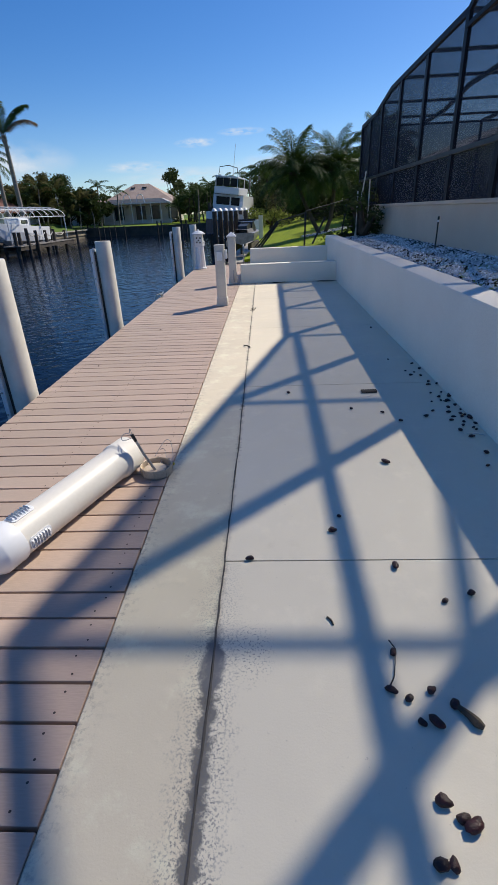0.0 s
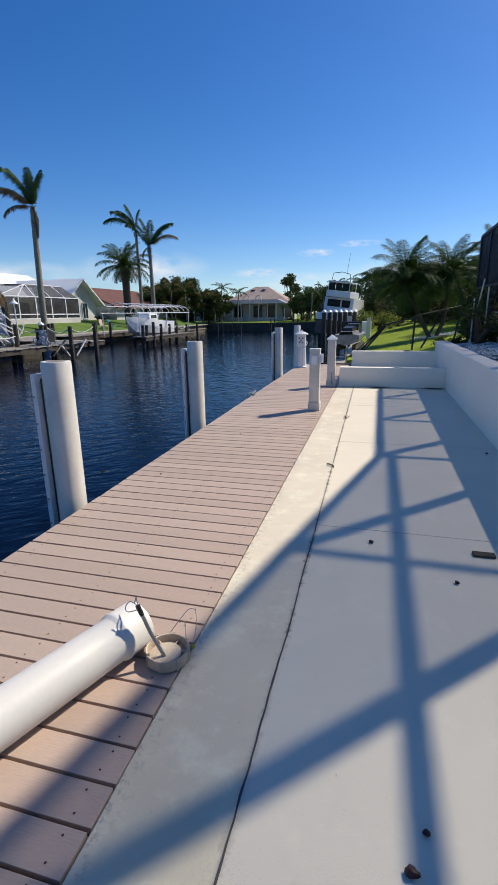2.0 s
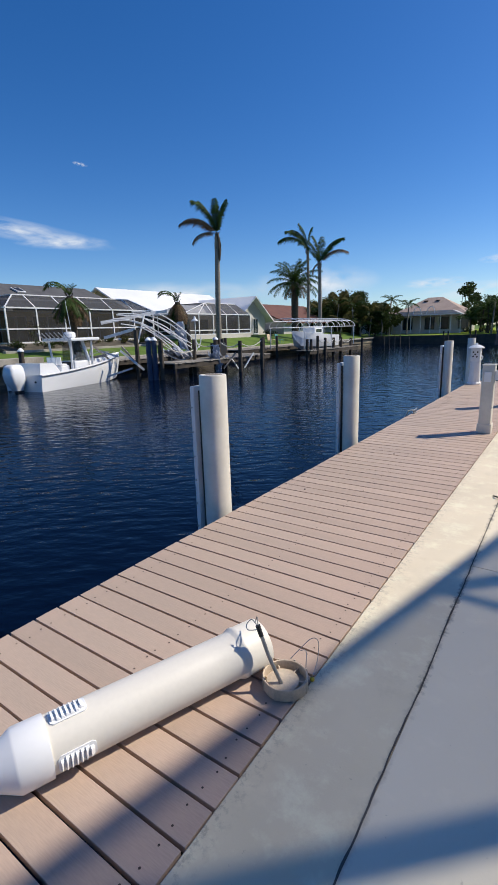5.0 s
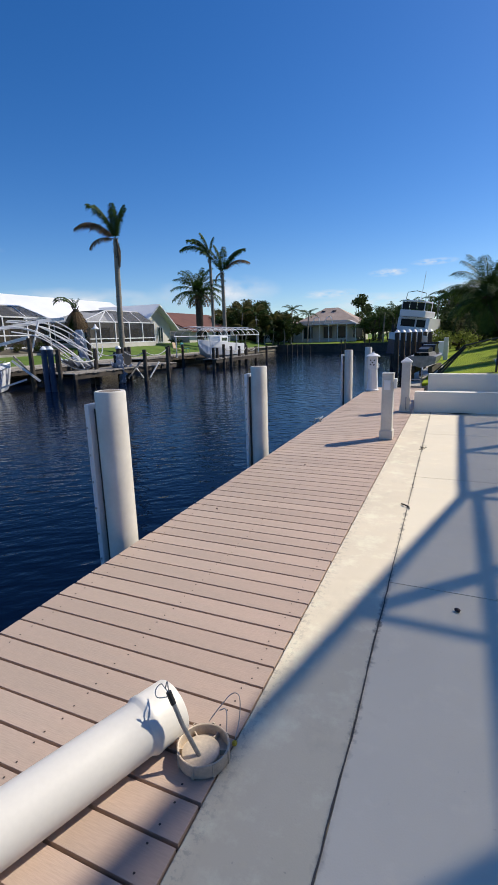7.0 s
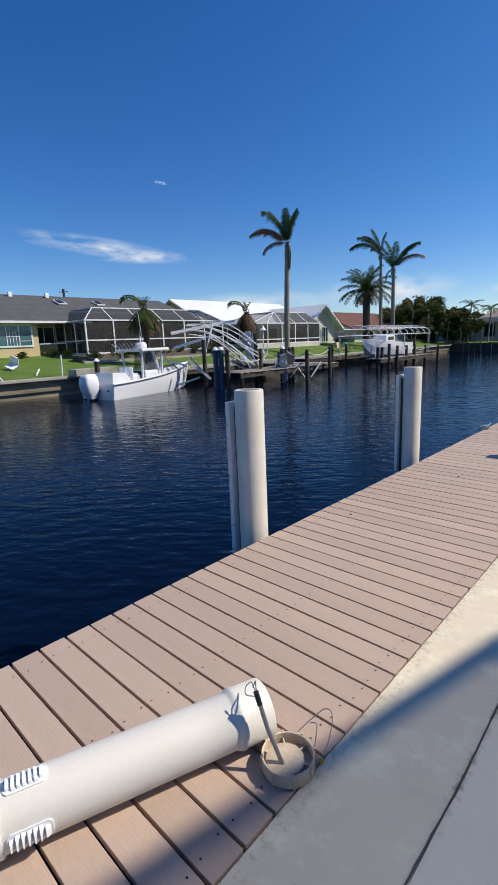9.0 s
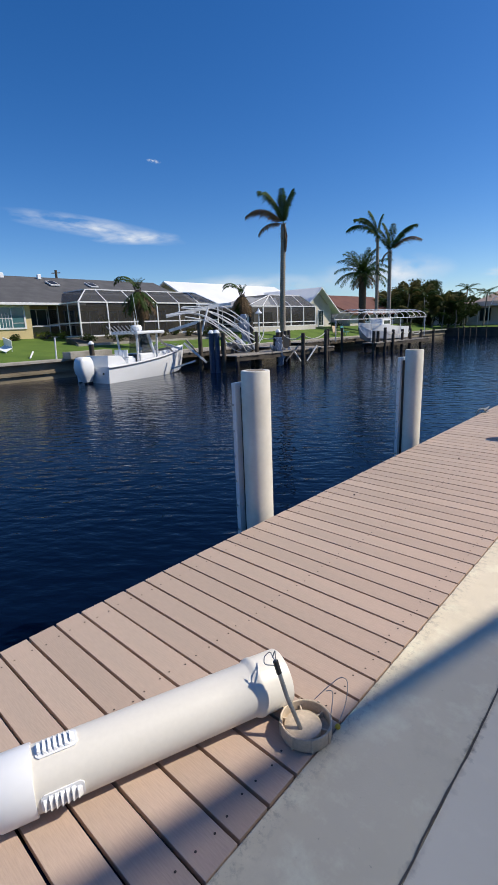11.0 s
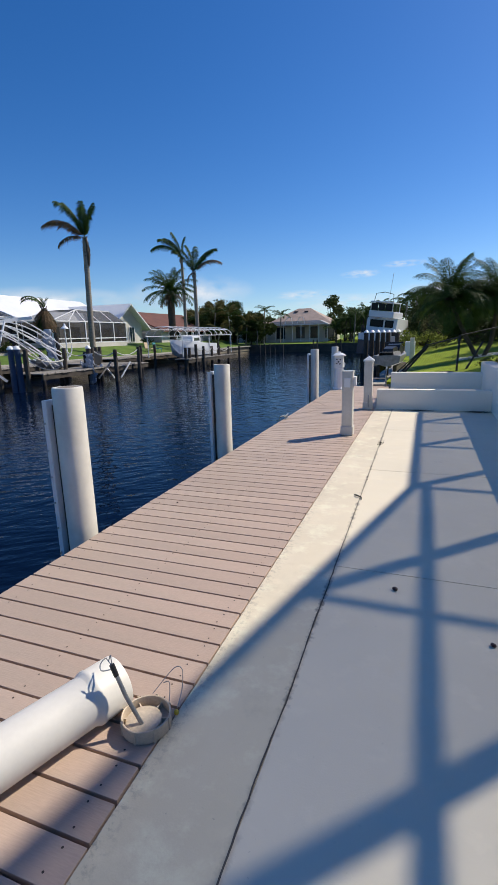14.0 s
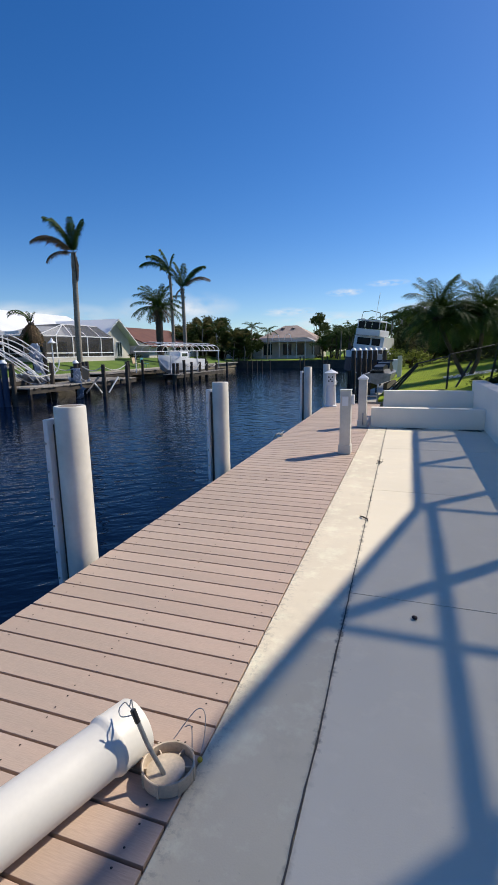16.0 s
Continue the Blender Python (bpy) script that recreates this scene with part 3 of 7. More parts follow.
for y in POSTS:
    bm = BM()
    bar(bm, cpt(CX, y, 1.495), cpt(CX, y, top_z(y)), 0.055, 0.13)
    part("post", bm, BRONZE, cage)
    bm = BM()
    bar(bm, cpt(CX, y, top_z(y)), cpt(FRAMES[-1], y, top_z(y)), 0.06, 0.055)
    part("purlin", bm, BRONZE, cage)
for x in FRAMES:
    for (a, za), (b, zb) in zip(TOP, TOP[1:]):
        bm = BM()
        bar(bm, cpt(x, a, za), cpt(x, b, zb), 0.06, 0.09)
        part("rafter", bm, BRONZE, cage)
for x in FRAMES[1:]:
    for y in (1.24, 8.42, 16.6):
        bm = BM()
        bar(bm, cpt(x, y, FLOOR), cpt(x, y, top_z(y)), 0.06, 0.06)
        part("inner_post", bm, BRONZE, cage)
bm = BM()
bar(bm, cpt(CX, -2.4, 3.72), cpt(CX, 8.42, 3.72), 0.08, 0.055)
part("eave_beam", bm, BRONZE, cage)
bm = BM()
bar(bm, cpt(CX - 0.02, -2.4, 2.17), cpt(CX - 0.02, 16.6, 2.17), 0.05, 0.06)
part("chair_rail", bm, BRONZE_RAIL, cage, "lighter bronze chair rail")
for ya, yb, m in ((-2.4, 3.04, SCREEN_CLEAREST), (3.04, 4.86, SCREEN_MID), (4.86, 16.6, SCREEN)):
    bm = BM()
    rim = [(ya, 1.495), (ya, top_z(ya))] + [q for q in TOP if ya < q[0] < yb] + [(yb, top_z(yb)), (yb, 1.495)]
    sheet(bm, [cpt(CX, y, z) for y, z in rim][::-1])
    part("wall_screen", bm, m, cage, "black mesh screen")
bm = BM()
for (a, za), (b, zb) in zip(TOP, TOP[1:]):
    sheet(bm, [cpt(CX, a, za), cpt(FRAMES[-1], a, za), cpt(FRAMES[-1], b, zb), cpt(CX, b, zb)])
part("roof_screen", bm, SCREEN_ROOF, cage, "black mesh roof screen")
# Fins standing in for mesh threads, added to darken slanting views.
threads = BM()
for k in range(1185):
    y = -2.38 + 0.016 * k
    sheet(threads, [cpt(CX + 0.004, y, 1.495), cpt(CX + 0.0066, y, 1.495), cpt(CX + 0.0066, y, top_z(y)), cpt(CX + 0.004, y, top_z(y))])
tagged(part("wall_screen_fins", threads, BRONZE, cage, "black fins standing in for the threads of the wall screen"), kind="stuff")
bm = BM()
sheet(bm, [cpt(CX, 16.6, 1.495), cpt(FRAMES[-1], 16.6, FLOOR), cpt(FRAMES[-1], 16.6, 3.6), cpt(CX, 16.6, 3.6)])
part("end_screen", bm, SCREEN_END, cage, "black mesh end screen")


def gable_house(name, x0, x1, y0, y1, base, eave, ridge, along, wall_m, roof_m, label, over=0.5):
    """A house shell with walls and a gabled roof; returns its Empty at its middle."""
    cx, cy = (x0 + x1) / 2, (y0 + y1) / 2
    h = thing(name, (cx, cy, base), label, "house")
    b = BM()
    if along == "y":
        prism(b, [(x0 - cx, -1), (x1 - cx, -1), (x1 - cx, eave - base), (0, ridge - base - 0.12), (x0 - cx, eave - base)], "y", y0 - cy, y1 - cy)
    else:
        prism(b, [(y0 - cy, -1), (y1 - cy, -1), (y1 - cy, eave - base), (0, ridge - base - 0.12), (y0 - cy, eave - base)], "x", x0 - cx, x1 - cx)
    part("wall", b, wall_m, h)
    b = BM()
    hw = (x1 - x0) / 2 if along == "y" else (y1 - y0) / 2
    s = (ridge - eave) / hw
    e = eave - base - s * over
    o = [(-hw - over, e), (0, ridge - base), (hw + over, e), (hw + over, e - 0.18), (0, ridge - base - 0.18), (-hw - over, e - 0.18)]
    if along == "y":
        prism(b, o, "y", y0 - cy - over, y1 - cy + over)
    else:
        prism(b, o, "x", x0 - cx - over, x1 - cx + over)
    part("roof", b, roof_m, h)
    return h


house0 = gable_house("house", 10.6, 20, -10, 14, 1.45, 3.9, 6.0, "y", BEIGE, ROOF_GREY, "beige house with a grey roof behind the pool enclosure")
# Wide dark panes, added to darken what shows through the screens.
for y in (-3.2, -0.4, 2.4, 5.2, 8.0, 10.8, 13.0):
    bm = BM()
    box(bm, (-4.74, y - 2 - 1.3, 0.02), (-4.69, y - 2 + 1.3, 2.3), 0.01)
    w = part("window", bm, GLASS, house0)
house1 = gable_house("house", 9.5, 21, 27, 40, 1.2, 3.6, 5.6, "y", OFFWHITE, ROOF_WHITE, "neighbouring beige house with a pale metal roof")
for y in (29, 32, 36):
    bm = BM()
    box(bm, (-5.79, y - 33.5 - 0.7, 0.6), (-5.74, y - 33.5 + 0.7, 1.9), 0.01)
    part("window", bm, GLASS, house1)

# ---- pilings along the dock ----


def dock_piling(x, y, top, r, board, label):
    t = thing("dock_piling", (x, y, WATER_Z - 1.5), label, "piling", "pilings along the dock")
    h = top - (WATER_Z - 1.5)
    b = BM()
    lathe(b, [(0, 0), (r, 0), (r, h - 0.01), (r - 0.006, h), (r - 0.03, h), (r - 0.035, h - 0.008), (0, h - 0.008)], 32)
    part("sleeve", b, PVC, t, smooth=True)
    b = BM()
    lathe(b, [(r - 0.034, h - 0.012), (r - 0.034, h - 0.003), (r * 0.5, h + 0.004), (0, h + 0.006)], 32)
    part("top_cap", b, PILE_TOP, t, "weathered grey-brown top", smooth=True)
    if board:
        b = BM()
        box(b, (-r - 0.07, -0.09, 0.2), (-r - 0.028, 0.09, h - 0.1), 0.005)
        bd = part("guide_board", b, PVC_WHITE, t, "white guide board with bolt heads")
        for k in range(7):
            z = h - 0.28 - 0.22 * k
            b = BM()
            rod(b, (-r - 0.05, -0.106, z), (-r - 0.05, -0.098, z), 0.009)
            part("bolt_head", b, STEEL, bd)
        # Dark full-height strip standing in for the shaded gap behind the board.
        b = BM()
        box(b, (-r - 0.031, -0.03, 0.2), (-r + 0.01, 0.03, h - 0.14))
        part("gap_shade", b, DECK_DARK, t)
    return t


dock_piling(-1.705, 3.807, 1.19, 0.118, True, "thick cream sleeved dock piling with a guide board")
dock_piling(-1.725, 6.893, 1.17, 0.112, True, "cream sleeved dock piling with a guide board")
dock_piling(-1.62, 12.4, 1.19, 0.10, True, "far cream sleeved dock piling with a guide board")
dock_piling(-1.57, 14.95, 1.18, 0.10, False, "cream sleeved dock piling behind a white power pedestal")
dock_piling(-1.645, 0.2, 1.2, 0.12, True, "cream sleeved dock piling near the dock's start")


def square_post(x, y, top, half, pyramid, label):
    t = thing("dock_post", (x, y, 0), label, "post", "square posts on the dock")
    b = BM()
    box(b, (-half, -half, 0), (half, half, top), 0.012)
    part("shaft", b, PVC, t, smooth=True)
    b = BM()
    box(b, (-half - 0.014, -half - 0.014, 0), (half + 0.014, half + 0.014, 0.14), 0.008)
    part("base_collar", b, PVC, t)
    if pyramid:
        b = BM()
        box(b, (-half - 0.02, -half - 0.02, top), (half + 0.02, half + 0.02, top + 0.025), 0.004)
        v = [b.verts.new((s * (half + 0.02), q * (half + 0.02), top + 0.026)) for s, q in ((-1, -1), (1, -1), (1, 1), (-1, 1))]
        a = b.verts.new((0, 0, top + 0.11))
        for i in range(4):
            b.faces.new((v[i], v[(i + 1) % 4], a))
        b.faces.new(v[::-1])
        part("pyramid_cap", b, PVC_WHITE, t, "white pyramid cap")
        b = BM()
        tube(b, [(0.02, -half - 0.012, 0.06), (0.02, -half - 0.045, 0.12), (0.02, -half - 0.045, 0.24), (0.02, -half - 0.012, 0.30)], 0.011)
        part("hose_bib", b, STEEL, t, "metal hose bib")
    else:
        b = BM()
        box(b, (-half - 0.004, -half - 0.004, top - 0.004), (half + 0.004, half + 0.004, top + 0.012), 0.004)
        part("flat_cap", b, PVC, t)
        b = BM()
        box(b, (half, -0.045, top - 0.21), (half + 0.045, 0.045, top - 0.07), 0.008)
        part("outlet_box", b, PVC_WHITE, t, "white outlet box")
        b = BM()
        box(b, (-0.045, -half - 0.022, top - 0.23), (0.045, -half, top - 0.09), 0.006)
        part("switch_plate", b, PVC_WHITE, t, "white switch plate")
    return t


square_post(-0.16, 8.11, 0.975, 0.081, False, "square cream sleeved post with an outlet box on the deck")
square_post(-0.14, 10.78, 0.98, 0.083, True, "square cream post with a white pyramid cap")

# ---- power pedestal ----
ped = thing("power_pedestal", (-1.33, 14.3, 0), "white lighthouse shaped dock power pedestal", "power pedestal")
bm = BM()
lathe(bm, [(0.17, 0), (0.175, 0.03), (0.15, 0.06), (0.125, 0.55), (0.12, 0.6), (0, 0.6)], 12)
part("tower", bm, PVC_WHITE, ped)
bm = BM()
box(bm, (-0.115, -0.115, 0.6), (0.115, 0.115, 0.93), 0.01)
part("lantern_box", bm, PVC_WHITE, ped)
bm = BM()
lathe(bm, [(0.0, 0.932), (0.19, 0.932), (0.195, 0.955), (0.10, 1.01), (0.03, 1.03), (0.03, 1.06), (0, 1.07)], 12)
part("roof_cap", bm, PVC_WHITE, ped)
bm = BM()
for x, z in ((-0.05, 0.84), (0.05, 0.84), (-0.05, 0.73), (0.04, 0.72), (0.0, 0.78)):
    rod(bm, (x, -0.125, z), (x, -0.112, z), 0.022)
part("outlets", bm, BLACK, ped, "dark round outlets")
bm = BM()
tube(bm, [(0.11, -0.05, 0.6), (0.16, -0.07, 0.66), (0.17, -0.07, 0.72), (0.13, -0.05, 0.76)], 0.014)
part("cord_hook", bm, PVC_WHITE, ped)

# ---- mooring cleat at the deck's edge ----
cleat = thing("dock_cleat", (-1.49, 9.3, 0.0), "galvanised dock cleat at the deck edge", "cleat")
bm = BM()
box(bm, (-0.03, -0.08, 0.0), (0.03, 0.08, 0.012), 0.003)
part("cleat_base", bm, STEEL, cleat)
bm = BM()
tube(bm, [(0, -0.16, 0.07), (0, -0.07, 0.055), (0, 0.07, 0.055), (0, 0.16, 0.07)], [0.01, 0.017, 0.017, 0.01])
rod(bm, (0, -0.04, 0.01), (0, -0.04, 0.05), 0.014)
rod(bm, (0, 0.04, 0.01), (0, 0.04, 0.05), 0.014)
part("horns", bm, STEEL, cleat)
line = BM()
tube(line, [(-1.50, 9.26, 0.07), (-1.57, 9.20, 0.05), (-1.64, 9.22, -0.1), (-1.65, 9.28, -0.7)], 0.012)
single("mooring_line", line, ROPE, "short pale rope hanging from the cleat", "rope")

# ---- PVC piling tube lying on the deck ----
AX0, AX1 = Vector((-0.257, 2.280, 0.112)), Vector((-0.615, 1.341, 0.106))
tube_dir = (AX1 - AX0).normalized()
PIPE_L = (AX1 - AX0).length
pipe = new("drain_pipe")
pipe.empty_display_size = 0.1
pipe_m = Matrix.Translation(AX0) @ tube_dir.to_track_quat("Z", "X").to_matrix().to_4x4()
pipe.matrix_world = pipe_m
tagged(pipe, "off-white plastic pipe with louvred vents lying on the deck", "pipe")
bm = BM()
lathe(bm, [(0.098, 0.10), (0.098, 0.0), (0.108, 0.0), (0.111, 0.005), (0.111, 0.112), (0.1135, 0.118), (0.1135, 0.132), (0.111, 0.138), (0.1045, 0.150), (0.1025, 0.156), (0.1025, 0.30), (0.1025, PIPE_L - 0.05), (0.09, PIPE_L - 0.05)], 64)
part("tube_body", bm, PIPE, pipe, smooth=True)
bm = BM()
lathe(bm, [(0.098, 0.1), (0, 0.1)], 32)
part("inner_plug", bm, surf("pipe_inside", (0.55, 0.52, 0.46), rough=0.6), pipe)
bm = BM()
lathe(bm, [(0.100, PIPE_L - 0.06), (0.110, PIPE_L - 0.06), (0.111, PIPE_L - 0.05), (0.111, PIPE_L + 0.045), (0.106, PIPE_L + 0.055), (0.02, PIPE_L + 0.20), (0, PIPE_L + 0.205)], 48)
part("cone_cap", bm, PVC_WHITE, pipe, "white conical end cap", smooth=True)


def vent(roll, z0):
    """A louvred vent bent round the pipe."""
    n_u, zc = 10, z0
    b = BM()
    half_a, half_l, r0, r1 = 0.33, 0.066, 0.1015, 0.1075
    rows = []
    for i in range(n_u + 1):
        a = -half_a + 2 * half_a * i / n_u
        row = []
        for j in range(13):
            zl = -half_l + 2 * half_l * j / 12
            # rounded corners
            q = 1 - 0.18 * max(0, (abs(a) / half_a - 0.6) / 0.4) ** 2
            row.append([b.verts.new((rr * math.cos(roll + a), rr * math.sin(roll + a), zc + zl * q)) for rr in (r0, r1)])
        rows.append(row)
    for i in range(n_u):
        for j in range(12):
            b.faces.new((rows[i][j][1], rows[i + 1][j][1], rows[i + 1][j + 1][1], rows[i][j + 1][1]))
        for j in (0, 12):
            b.faces.new((rows[i][j][0], rows[i + 1][j][0], rows[i + 1][j][1], rows[i][j][1]))
    for j in range(12):
        for i in (0, n_u):
            b.faces.new((rows[i][j][0], rows[i][j + 1][0], rows[i][j + 1][1], rows[i][j][1]))
    v = part("vent_plate", b, PVC_WHITE, pipe, "white louvred vent plate")
    for k in range(7):
        zl = zc - 0.051 + 0.0168 * k
        b = BM()
        aa = 0.27 - 0.06 * (k in (0, 6))
        pr = []
        for i in range(9):
            a = roll - aa + 2 * aa * i / 8
            c, s = math.cos(a), math.sin(a)
            lift = 0.012 * (1 - abs((a - roll) / aa) ** 9) + 0.001
            pr.append([b.verts.new((r1 * c, r1 * s, zl - 0.007)), b.verts.new(((r1 + lift) * c, (r1 + lift) * s, zl + 0.008)), b.verts.new(((r1 + lift - 0.002) * c, (r1 + lift - 0.002) * s, zl + 0.0095)), b.verts.new((r1 * c, r1 * s, zl - 0.004))])
        for p0, p1 in zip(pr, pr[1:]):
            for u in range(4):
                b.faces.new((p0[u], p1[u], p1[(u + 1) % 4], p0[(u + 1) % 4]))
        b.faces.new(pr[0])
        b.faces.new(pr[-1][::-1])
        part("louvre", b, PVC_WHITE, v)


def roll_of(direction):
    d = pipe_m.inverted().to_3x3() @ Vector(direction)
    return math.atan2(d.y, d.x)


side = Vector((tube_dir.y, -tube_dir.x, 0)).normalized()
if side.x < 0:
    side = -side
VENT_UP, VENT_SIDE = roll_of(Vector((0, 0, 1)) * 0.97 + side * 0.0), roll_of(Vector((0, 0, -0.1)) + side)
vent(VENT_UP, PIPE_L - 0.14)
vent(VENT_SIDE, PIPE_L - 0.14)

# ---- the pipe's other end cap with its rod and wire ----
RC = (-0.080, 2.212)
cap = thing("end_cap", (RC[0], RC[1], 0.0), "tan plastic ribbed end cap lying open on the deck", "end cap")
bm = BM()
lathe(bm, [(0.0, 0.004), (0.098, 0.004), (0.1, 0.008), (0.1, 0.058), (0.097, 0.06), (0.093, 0.058), (0.093, 0.012), (0.0, 0.012)], 48)
part("ring", bm, CAP_TAN, cap, smooth=True)
bm = BM()
lathe(bm, [(0.072, 0.012), (0.072, 0.034), (0.068, 0.037), (0.0, 0.037)], 40, (-0.008, -0.008, 0))
part("disc", bm, CAP_TAN, cap, smooth=True)
for k in range(6):
    a = radians(60 * k + 20)
    bm = BM()
    box(bm, (0.06, -0.003, 0.012), (0.094, 0.003, 0.036), 0.001, Matrix.Rotation(a, 4, "Z"))
    part("rib", bm, CAP_TAN, cap)
for k in range(8):
    a = radians(45 * k + 5)
    bm = BM()
    box(bm, (0.099, -0.005, 0.004), (0.104, 0.005, 0.063), 0.001, Matrix.Rotation(a, 4, "Z"))
    part("lug", bm, CAP_TAN, cap)
bm = BM()
tube(bm, [(0.0, -0.03, 0.03), (-0.055, -0.045, 0.16), (-0.105, -0.045, 0.285)], 0.0085, 12)
part("metal_rod", bm, STEEL, cap, "grey metal rod", smooth=True)
bm = BM()
rod(bm, (-0.09, -0.045, 0.245), (-0.108, -0.045, 0.292), 0.0105)
part("rod_sleeve", bm, BLACK, cap)
bm = BM()
tube(bm, smooth_pts([(-0.105, -0.045, 0.285), (-0.135, -0.03, 0.29), (-0.17, -0.005, 0.275), (-0.185, -0.02, 0.255), (-0.16, -0.045, 0.25), (-0.11, -0.045, 0.27)]), 0.0022, 6)
tube(bm, smooth_pts([(-0.105, -0.045, 0.285), (-0.112, -0.04, 0.31), (-0.118, -0.035, 0.325), (-0.122, -0.045, 0.30)]), 0.0022, 6)
part("tie_wire", bm, STEEL, cap, "thin bent steel wire")
bm = BM()
tube(bm, smooth_pts([(-0.03, 0.10, 0.06), (0.0, 0.16, 0.10), (0.03, 0.20, 0.13), (0.06, 0.205, 0.12), (0.078, 0.16, 0.06), (0.085, 0.10, 0.02)]), 0.002, 6)
tube(bm, smooth_pts([(0.0, 0.14, 0.09), (0.025, 0.15, 0.09), (0.05, 0.10, 0.04), (0.075, 0.06, 0.012)]), 0.002, 6)
part("wire_loop", bm, STEEL, cap, "thin looped wire")
bm = BM()
bmesh.ops.create_icosphere(bm, subdivisions=2, radius=0.011, matrix=Matrix.Translation((0.088, 0.088, 0.012)))
part("wire_tag", bm, YELLOW_PLASTIC, cap, "small yellow tag")

# ---- gravel bed ----
random.seed(11)


def scatter_stones(name, count, x0, x1, y0, y1, mat, label, size, zoff, mask=None):
    ico = [(0, 0, 1), (0.89, 0, 0.45), (0.28, 0.85, 0.45), (-0.72, 0.53, 0.45), (-0.72, -0.53, 0.45), (0.28, -0.85, 0.45), (0.72, 0.53, -0.45), (-0.28, 0.85, -0.45), (-0.89, 0, -0.45), (-0.28, -0.85, -0.45), (0.72, -0.53, -0.45), (0, 0, -1)]
    tri = [(0, 1, 2), (0, 2, 3), (0, 3, 4), (0, 4, 5), (0, 5, 1), (1, 6, 2), (2, 7, 3), (3, 8, 4), (4, 9, 5), (5, 10, 1), (6, 7, 2), (7, 8, 3), (8, 9, 4), (9, 10, 5), (10, 6, 1), (11, 7, 6), (11, 8, 7), (11, 9, 8), (11, 10, 9), (11, 6, 10)]
    v, f = [], []
    while len(v) < count * 12:
        x, y = random.uniform(x0, x1), random.uniform(y0, y1)
        if mask and not mask(x, y):
            continue
        s = random.uniform(*size)
        m = pose(x, y, ground_z(x, y) + zoff + random.uniform(0, 0.4) * s, random.uniform(0, 360), random.uniform(0, 60), random.uniform(0, 360)) @ Matrix.Diagonal((s, s * random.uniform(0.55, 0.9), s * random.uniform(0.35, 0.6), 1))
        k = len(v)
        v += [m @ Vector(p) * 1.0 for p in ico]
        f += [(a + k, b + k, c + k) for a, b, c in tri]
    me = bpy.data.meshes.new(name)
    me.from_pydata([tuple(p) for p in v], [], f)
    me.materials.append(mat)
    return tagged(new(name, me), label, "gravel", kind="stuff")


bm = BM()
box(bm, (2.46, -6, 0.3), (3.53, 13.05, 0.745), 0.01)
single("planting_bed", bm, surf("bed_soil", (0.36, 0.36, 0.38), (0.10, 0.09, 0.08), rough=0.95, scale=2.2, fine=30, bump=0.6), "gravel planting bed between two walls", "planting bed", "structure")
scatter_stones("gravel", 17000, 2.47, 3.52, 1.5, 13.0, STONE, "white and grey landscaping stones on a raised bed", (0.011, 0.032), -0.006)
scatter_stones("mulch_pieces", 1500, 2.5, 3.52, 2.0, 13.0, MULCH, "dark mulch and leaf litter among white stones", (0.008, 0.022), 0.008, lambda x, y: random.random() < 0.10 + 0.7 * noise.noise((x * 3.4, y * 2.2, 5)) + 0.2 * (x > 3.35))
light_stake = thing("stake_light", (3.3, 7.75, 0.8), "thin dark garden stake with a pale band", "stake")
bm = BM()
rod(bm, (0, 0, 0), (0, 0, 0.40), 0.011)
part("stake", bm, BLACK, light_stake)
bm = BM()
rod(bm, (0, 0, 0.40), (0, 0, 0.43), 0.013)
part("band", bm, PVC_WHITE, light_stake)
bm = BM()
rod(bm, (0, 0, 0.43), (0, 0, 0.48), 0.015)
part("tip", bm, BLACK, light_stake)

# ---- plants ----


